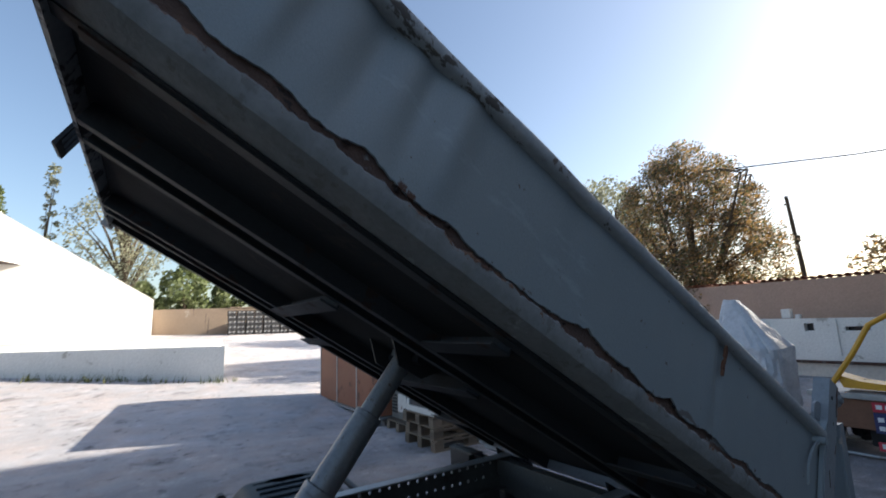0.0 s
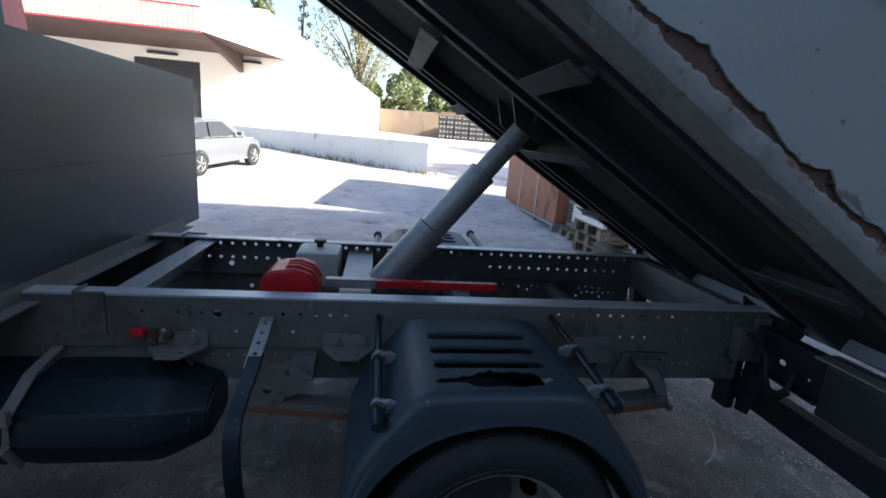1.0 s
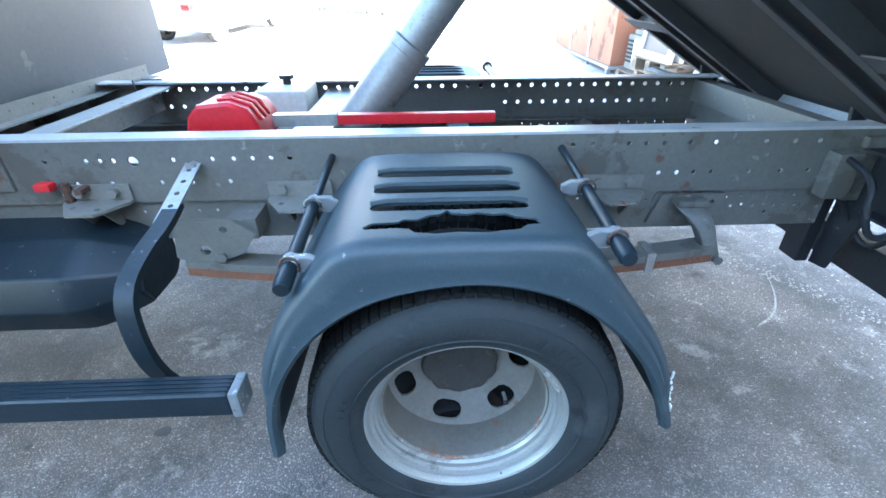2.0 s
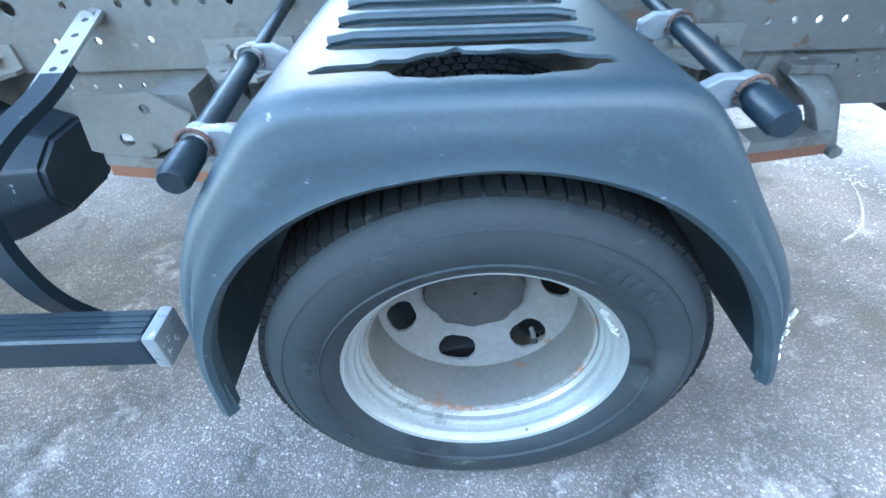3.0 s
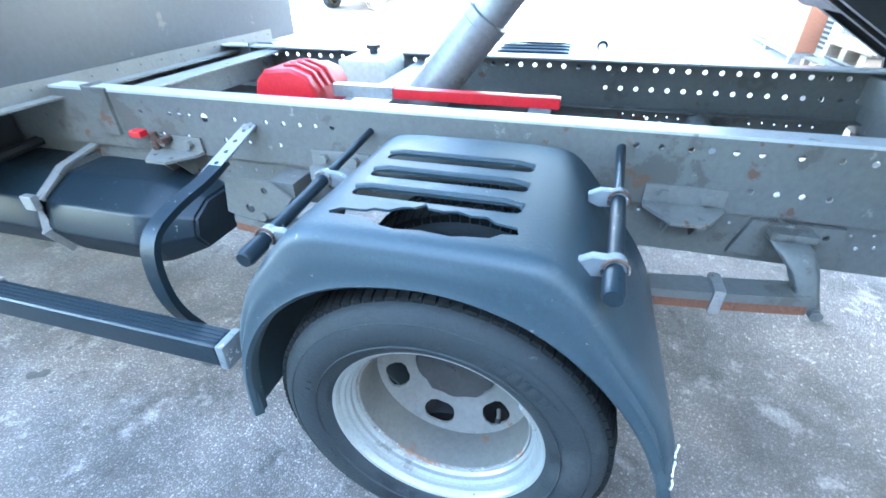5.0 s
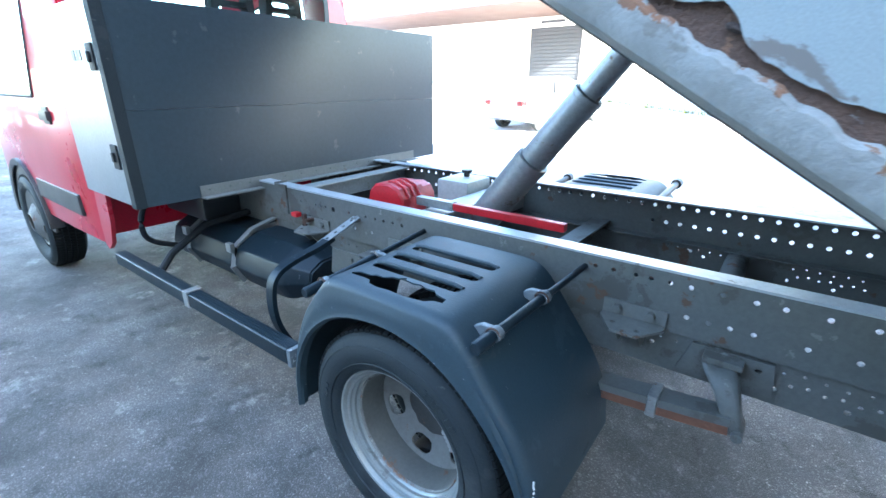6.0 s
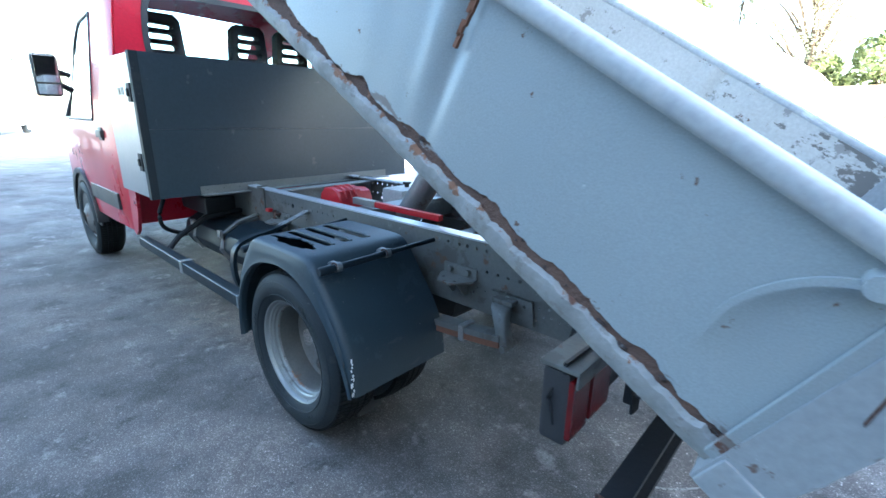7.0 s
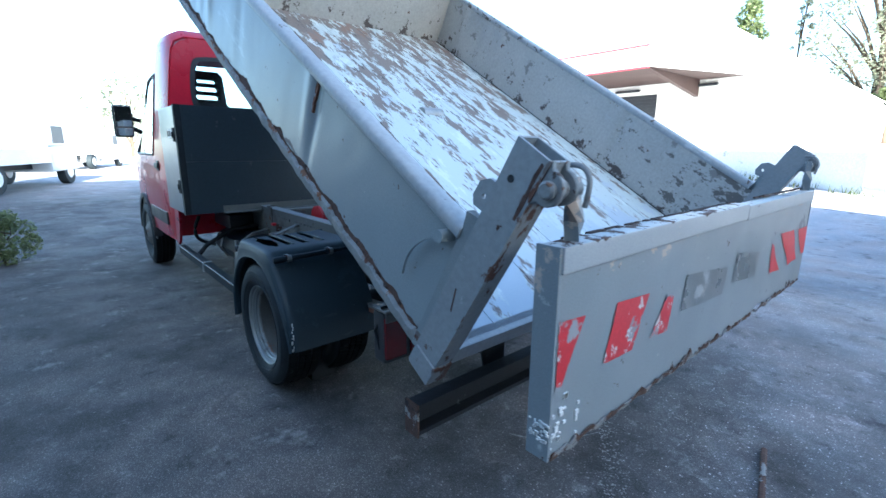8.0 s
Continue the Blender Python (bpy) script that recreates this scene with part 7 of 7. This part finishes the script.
for k in range(6):
    a = k * 1.1
    tube(bm, [(6.7 + 0.5 * math.cos(a), 1.35 + 0.25 * math.sin(a), 0.1), (6.9, 1.4, 0.5 + 0.1 * math.sin(k * 2.0)), (6.7 - 0.45 * math.cos(a), 1.35 - 0.2 * math.sin(a), 0.15)], 0.07, 7)
thing("scrap_tangle", bm, "dark_steel", "dark tangle of scrap and hoses on the ground", "scrap", kind="stuff")

# spreader implement with a yellow bar
imp = holder("spreader_implement", "brown steel implement with yellow bars and sign boards", "implement", pose(0, 0.57, 0))
part("hopper", boxes((5.95, 6.75, -1.0, 0.82, 0.3, 0.62), bevel=0.015), "brown_metal", imp)
part("top_rim", boxes((5.9, 6.8, -1.0, 0.86, 0.62, 0.68), bevel=0.008), "galv", imp)
bm = bmesh.new()
tube(bm, [(5.95, 0.8, 0.62), (5.95, 0.8, 0.03), (5.95, -1.0, 0.03), (6.75, -1.0, 0.03), (6.75, 0.8, 0.03), (6.75, 0.8, 0.62)], 0.018, 7)
part("base_frame", bm, "galv", imp)
part("axle_box", boxes((6.1, 6.6, -0.8, 0.4, 0.1, 0.3), bevel=0.02), "dark_steel", imp)
bm = bmesh.new()
tube(bm, [(6.0, 0.7, 0.66), (6.05, 0.42, 1.1), (6.1, 0.25, 1.42), (6.15, 0.1, 1.52), (6.2, -0.9, 1.85)], 0.028, 8)
tube(bm, [(6.05, -0.2, 0.66), (6.1, -0.35, 1.0), (6.15, -0.6, 1.3)], 0.028, 8)
part("push_bar", bm, "yellow", imp, "bent yellow tubular bar")
bm = bmesh.new()
plate(bm, [(-0.25, 0.7), (0.55, 0.72), (0.6, 0.86), (0.4, 0.8), (0.0, 0.76), (-0.25, 0.78)], [], 6.05, 0.3, YZ)
part("yellow_tray", bm, "yellow", imp)
part("red_box", boxes((6.3, 6.7, -0.45, -0.05, 0.68, 1.05), bevel=0.02), "container", imp)
for z0, z1, mt in ((0.5, 0.6, "banner_red"), (0.28, 0.49, "banner_blue"), (0.1, 0.19, "banner_red")):
    bd = part("sign_board", boxes((5.93, 5.945, -1.0, 0.3, z0, z1)), mt, imp, "faded sign board")
    for r in range(1 if z1 - z0 < 0.15 else 2):
        for k in range(13):
            part("lettering_bar", boxes((5.926, 5.931, 0.22 - 0.075 * k, 0.27 - 0.075 * k, z0 + 0.03 + 0.09 * r, z0 + 0.075 + 0.09 * r)), "ink", bd)


# parked vehicles
def car(name, label, m, paint, L=4.2, W=1.76, H=1.48):
    c = holder(name, label, "car", m)
    # side outline; x is forward from the rear bumper
    bm = bmesh.new()
    secs = [(0.0, 0.45, 0.72, 0.7), (0.08, 0.35, 0.95, 0.8), (0.35, 0.28, 1.0, 0.86), (1.0, 0.25, 0.98, 0.88), (2.2, 0.25, 0.95, 0.88), (3.0, 0.25, 0.92, 0.88), (3.6, 0.28, 0.86, 0.84), (4.05, 0.35, 0.72, 0.72), (4.2, 0.42, 0.6, 0.6)]
    rings = []
    for x, z0, z1, w in secs:
        rings.append([(x, -w, z0), (x, -w - 0.01, (z0 + z1) / 2), (x, -w + 0.04, z1 - 0.03), (x, -w + 0.12, z1), (x, w - 0.12, z1), (x, w - 0.04, z1 - 0.03), (x, w + 0.01, (z0 + z1) / 2), (x, w, z0)])
    vr = loft(bm, rings, close=True)
    bm.faces.new(vr[0])
    bm.faces.new(vr[-1])
    body = part("body", bm, paint, c, "", 50)
    bm = bmesh.new()
    rings = []
    for x, z, w in ((0.3, 0.98, 0.74), (0.55, 1.3, 0.68), (0.95, 1.45, 0.64), (1.8, H, 0.64), (2.3, 1.43, 0.64), (3.05, 0.95, 0.76)):
        rings.append([(x, -w - 0.06, 0.93), (x, -w, z - 0.05), (x, -w + 0.1, z), (x, w - 0.1, z), (x, w, z - 0.05), (x, w + 0.06, 0.93)])
    vr = loft(bm, rings)
    part("cabin", bm, paint, c, "", 50)
    for s in (-1, 1):
        bm = bmesh.new()
        plate(bm, [(0.62, 1.0), (0.78, 1.3), (1.15, 1.4), (1.4, 1.4), (1.4, 1.0)], [], 0, 0.012, Matrix(((1, 0, 0, 0), (0, -0.13 * s, s, s * 0.865), (0, 1, 0, 0), (0, 0, 0, 1))))
        plate(bm, [(1.48, 1.0), (1.48, 1.4), (2.1, 1.39), (2.75, 1.0)], [], 0, 0.012, Matrix(((1, 0, 0, 0), (0, -0.13 * s, s, s * 0.865), (0, 1, 0, 0), (0, 0, 0, 1))))
        part("side_glass", bm, "door_dark", c, "dark side glass")
        bm = boxes((2.55, 2.68, *sorted((s * 0.86, s * 1.03)), 0.98, 1.1), bevel=0.02)
        part("wing_mirror", bm, paint, c)
        for x in (0.78, 3.36):
            bm = bmesh.new()
            lathe(bm, [(0.2, -0.1), (0.3, -0.1), (0.315, -0.06), (0.315, 0.06), (0.3, 0.1), (0.2, 0.1)], 28)
            w = part("wheel", bm, "rubber", c)
            w.location = (x, s * 0.8, 0.315)
            bm = bmesh.new()
            for k in range(5):
                a = 2 * math.pi * k / 5
                tube(bm, [(0.03 * math.cos(a), s * 0.105, 0.03 * math.sin(a)), (0.2 * math.cos(a), s * 0.1, 0.2 * math.sin(a))], 0.022, 5)
            lathe(bm, [(0.19, -0.09), (0.205, -0.104), (0.21, -0.09), (0.21, 0.09), (0.205, 0.104), (0.19, 0.09)], 28)
            part("alloy_rim", bm, "rim", w)
            bm = bmesh.new()
            ar = [(x + 0.37 * math.cos(a), 0.315 + 0.37 * math.sin(a)) for a in [math.pi * k / 12 for k in range(13)]]
            inn = [(x + 0.325 * math.cos(a), 0.315 + 0.325 * math.sin(a)) for a in [math.pi * k / 12 for k in range(13)]]
            plate(bm, ar + inn[::-1], [], s * 0.87, s * 0.025)
            plate(bm, [(x + 0.325 * math.cos(a), 0.315 + 0.325 * math.sin(a)) for a in [2 * math.pi * k / 20 for k in range(20)]], [], s * 0.872, s * 0.012)
            part("arch_trim", bm, "plastic", c)
    part("rear_light", boxes((0.0, 0.2, 0.6, 0.83, 0.78, 0.92), bevel=0.02), "red_lens", c)
    part("rear_light", boxes((0.0, 0.2, -0.83, -0.6, 0.78, 0.92), bevel=0.02), "red_lens", c)
    return c


# its right side shows; z follows the slope of the yard
car("silver_car", "small silver car parked on the sloping yard", Matrix.Translation((-4.84, 8.9, 0.18)) @ pose(0, 0, 0, 0, -4, 73) @ Matrix.Diagonal((0.77, 0.77, 0.77, 1)), "car_silver")


def far_truck(label, m, bed):
    t = holder("parked_truck", label, "truck", m)
    part("cab", boxes((0, 1.9, -1.0, 1.0, 0.45, 1.25), (0.1, 1.35, -0.95, 0.95, 1.25, 2.15), bevel=0.12), "truck_white", t)
    part("side_glass", boxes((0.35, 1.15, -0.965, 0.965, 1.35, 1.9), bevel=0.02), "door_dark", t)
    part("chassis", boxes((-4.0, 0.1, -0.45, 0.45, 0.55, 0.75)), "dark_steel", t)
    if bed:
        part("flat_bed", boxes((-4.1, -0.15, -1.05, 1.05, 0.75, 0.85), (-4.1, -0.15, -1.05, -1.0, 0.85, 1.2), (-4.1, -0.15, 1.0, 1.05, 0.85, 1.2), (-0.2, -0.15, -1.0, 1.0, 0.85, 1.7)), "truck_white", t)
    else:
        for x in (-1.2, -2.2, -3.2):
            part("frame_box", boxes((x, x + 0.6, -0.8, 0.8, 0.4, 0.75), bevel=0.03), "galv", t)
    for x in (1.2, -3.0):
        for y in (-0.85, 0.85):
            bm = bmesh.new()
            lathe(bm, [(0.05, -0.12), (0.22, -0.13), (0.4, -0.12), (0.42, -0.08), (0.42, 0.08), (0.4, 0.12), (0.22, 0.13), (0.05, 0.12)], 24)
            w = part("wheel", bm, "rubber", t)
            w.location = (x, y, 0.42)
            bm = bmesh.new()
            lathe(bm, [(0.02, -0.135), (0.2, -0.14), (0.22, -0.125)], 24)
            lathe(bm, [(0.02, 0.135), (0.2, 0.14), (0.22, 0.125)], 24)
            part("rim", bm, "truck_white", w)
    return t


far_truck("white flatbed truck parked in the sun", pose(-17.2, -1.5, 0, 0, 0, 157.6), True)
far_truck("white chassis truck parked in the sun", pose(-32.5, 1.55, 0, 0, 0, 157.6), False)

# small things on the ground
bm = bmesh.new()
tube(bm, [(1.99, 1.4, 0.013), (2.02, 1.27, 0.014), (2.07, 1.05, 0.012)], 0.012, 7)
thing("iron_rod", bm, "rusty", "short rusty iron rod lying on the asphalt", "rod")
bm = bmesh.new()
pts = smooth2([(1.19, 0.66), (1.3, 0.72), (1.4, 0.86), (1.47, 1.03)], 3)
rows = [[], []]
for k, (x, y) in enumerate(pts):
    w = 0.006 * math.sin(math.pi * (k + 0.5) / len(pts)) + 0.002
    rows[0].append((x, y - w, 0.003))
    rows[1].append((x + 0.3 * w, y + w, 0.003))
loft(bm, rows)
thing("chalk_mark", bm, "dust", "faint white curved scrape on the asphalt", "mark", kind="stuff")


bm = bmesh.new()
fr = random.Random(17)
for k in range(380):
    f = 0.5 + 0.5 * fr.random()
    x, y = 0.95 + 0.85 * f + fr.gauss(0, 0.03), 1.78 - 1.25 * f + fr.gauss(0, 0.03)
    r, q = 0.0015 + 0.004 * fr.random() ** 2, fr.random() * 3
    bm.faces.new([bm.verts.new((x + r * (0.6 + fr.random()) * math.cos(q + m * 1.26), y + r * (0.6 + fr.random()) * math.sin(q + m * 1.26), 0.002)) for m in range(5)])
thing("paint_trace", bm, "dust", "worn trace of a white line on the asphalt", "mark", kind="stuff")


# oil drips where trucks have stood
fr = random.Random(31)
for k in range(16):
    x, y = fr.uniform(-1.75, -0.85), fr.uniform(-0.15, 0.28)
    r = 0.006 + 0.022 * fr.random() ** 2
    bm = bmesh.new()
    ring = [r * (0.6 + 0.7 * fr.random()) for _ in range(14)]
    ring = [(ring[m - 1] + ring[m] + ring[(m + 1) % 14]) / 3 for m in range(14)]
    cen = bm.verts.new((x, y, 0.0022))
    out = [bm.verts.new((x + 1.3 * ring[m] * math.cos(m * math.pi / 7), y + ring[m] * math.sin(m * math.pi / 7), 0.0015)) for m in range(14)]
    for m in range(14):
        bm.faces.new((cen, out[m], out[(m + 1) % 14]))
    thing("oil_spot", bm, "oil", "dark oil drip soaked into the asphalt", "stain", group="oil drips on the asphalt")

# loose grit lying on the worn asphalt round the truck
fr = random.Random(23)
vs, fs = [], []
for k in range(3000):
    x, y = fr.uniform(-1.7, 2.9), fr.uniform(-1.9, 2.6)
    if noise.noise(Vector((x * 1.7, y * 1.7, 9))) < -0.05:
        continue
    r = 0.0015 + 0.0035 * fr.random() ** 3
    i = len(vs)
    for m in range(5):
        q = m * 1.257 + fr.random()
        vs.append((x + r * math.cos(q), y + r * math.sin(q), 0.001))
    vs.append((x + r * fr.uniform(-0.3, 0.3), y, 0.001 + r * fr.uniform(0.5, 0.9)))
    fs += [(i + m, i + (m + 1) % 5, i + 5) for m in range(5)]
me = bpy.data.meshes.new("loose_grit")
me.from_pydata(vs, [], fs)
me.materials.append(M["grit"])
tagged(new("loose_grit", me), "loose pale grit scattered on the asphalt", "grit", kind="stuff")


def weeds(name, label, spots, seed, height, mat):
    rg = random.Random(seed)
    vs, fs = [], []
    for x, y, z, n in spots:
        for _ in range(n):
            a = rg.random() * 6.28
            px, py = x + rg.gauss(0, 0.2), y + rg.gauss(0, 0.1)
            h = height * (0.4 + rg.random())
            dx, dy = math.cos(a) * 0.012, math.sin(a) * 0.012
            lx, ly = rg.gauss(0, 0.3) * h, rg.gauss(0, 0.3) * h
            i = len(vs)
            vs += [(px - dx, py - dy, z), (px + dx, py + dy, z), (px + lx, py + ly, z + h)]
            fs.append((i, i + 1, i + 2))
    me = bpy.data.meshes.new(name)
    me.from_pydata(vs, [], fs)
    me.materials.append(M[mat])
    return tagged(new(name, me), label, "weeds", "", "stuff")


spots = []
for k in range(44):
    f = k / 43
    x, y = 0.85 - 9.6 * f, 11.6 + 6.4 * f
    spots.append((x, y, ground_z(y), random.Random(k).choice((1, 4, 14, 30))))
weeds("weeds", "sparse green weeds along the foot of the wall", spots, 6, 0.16, "weed")
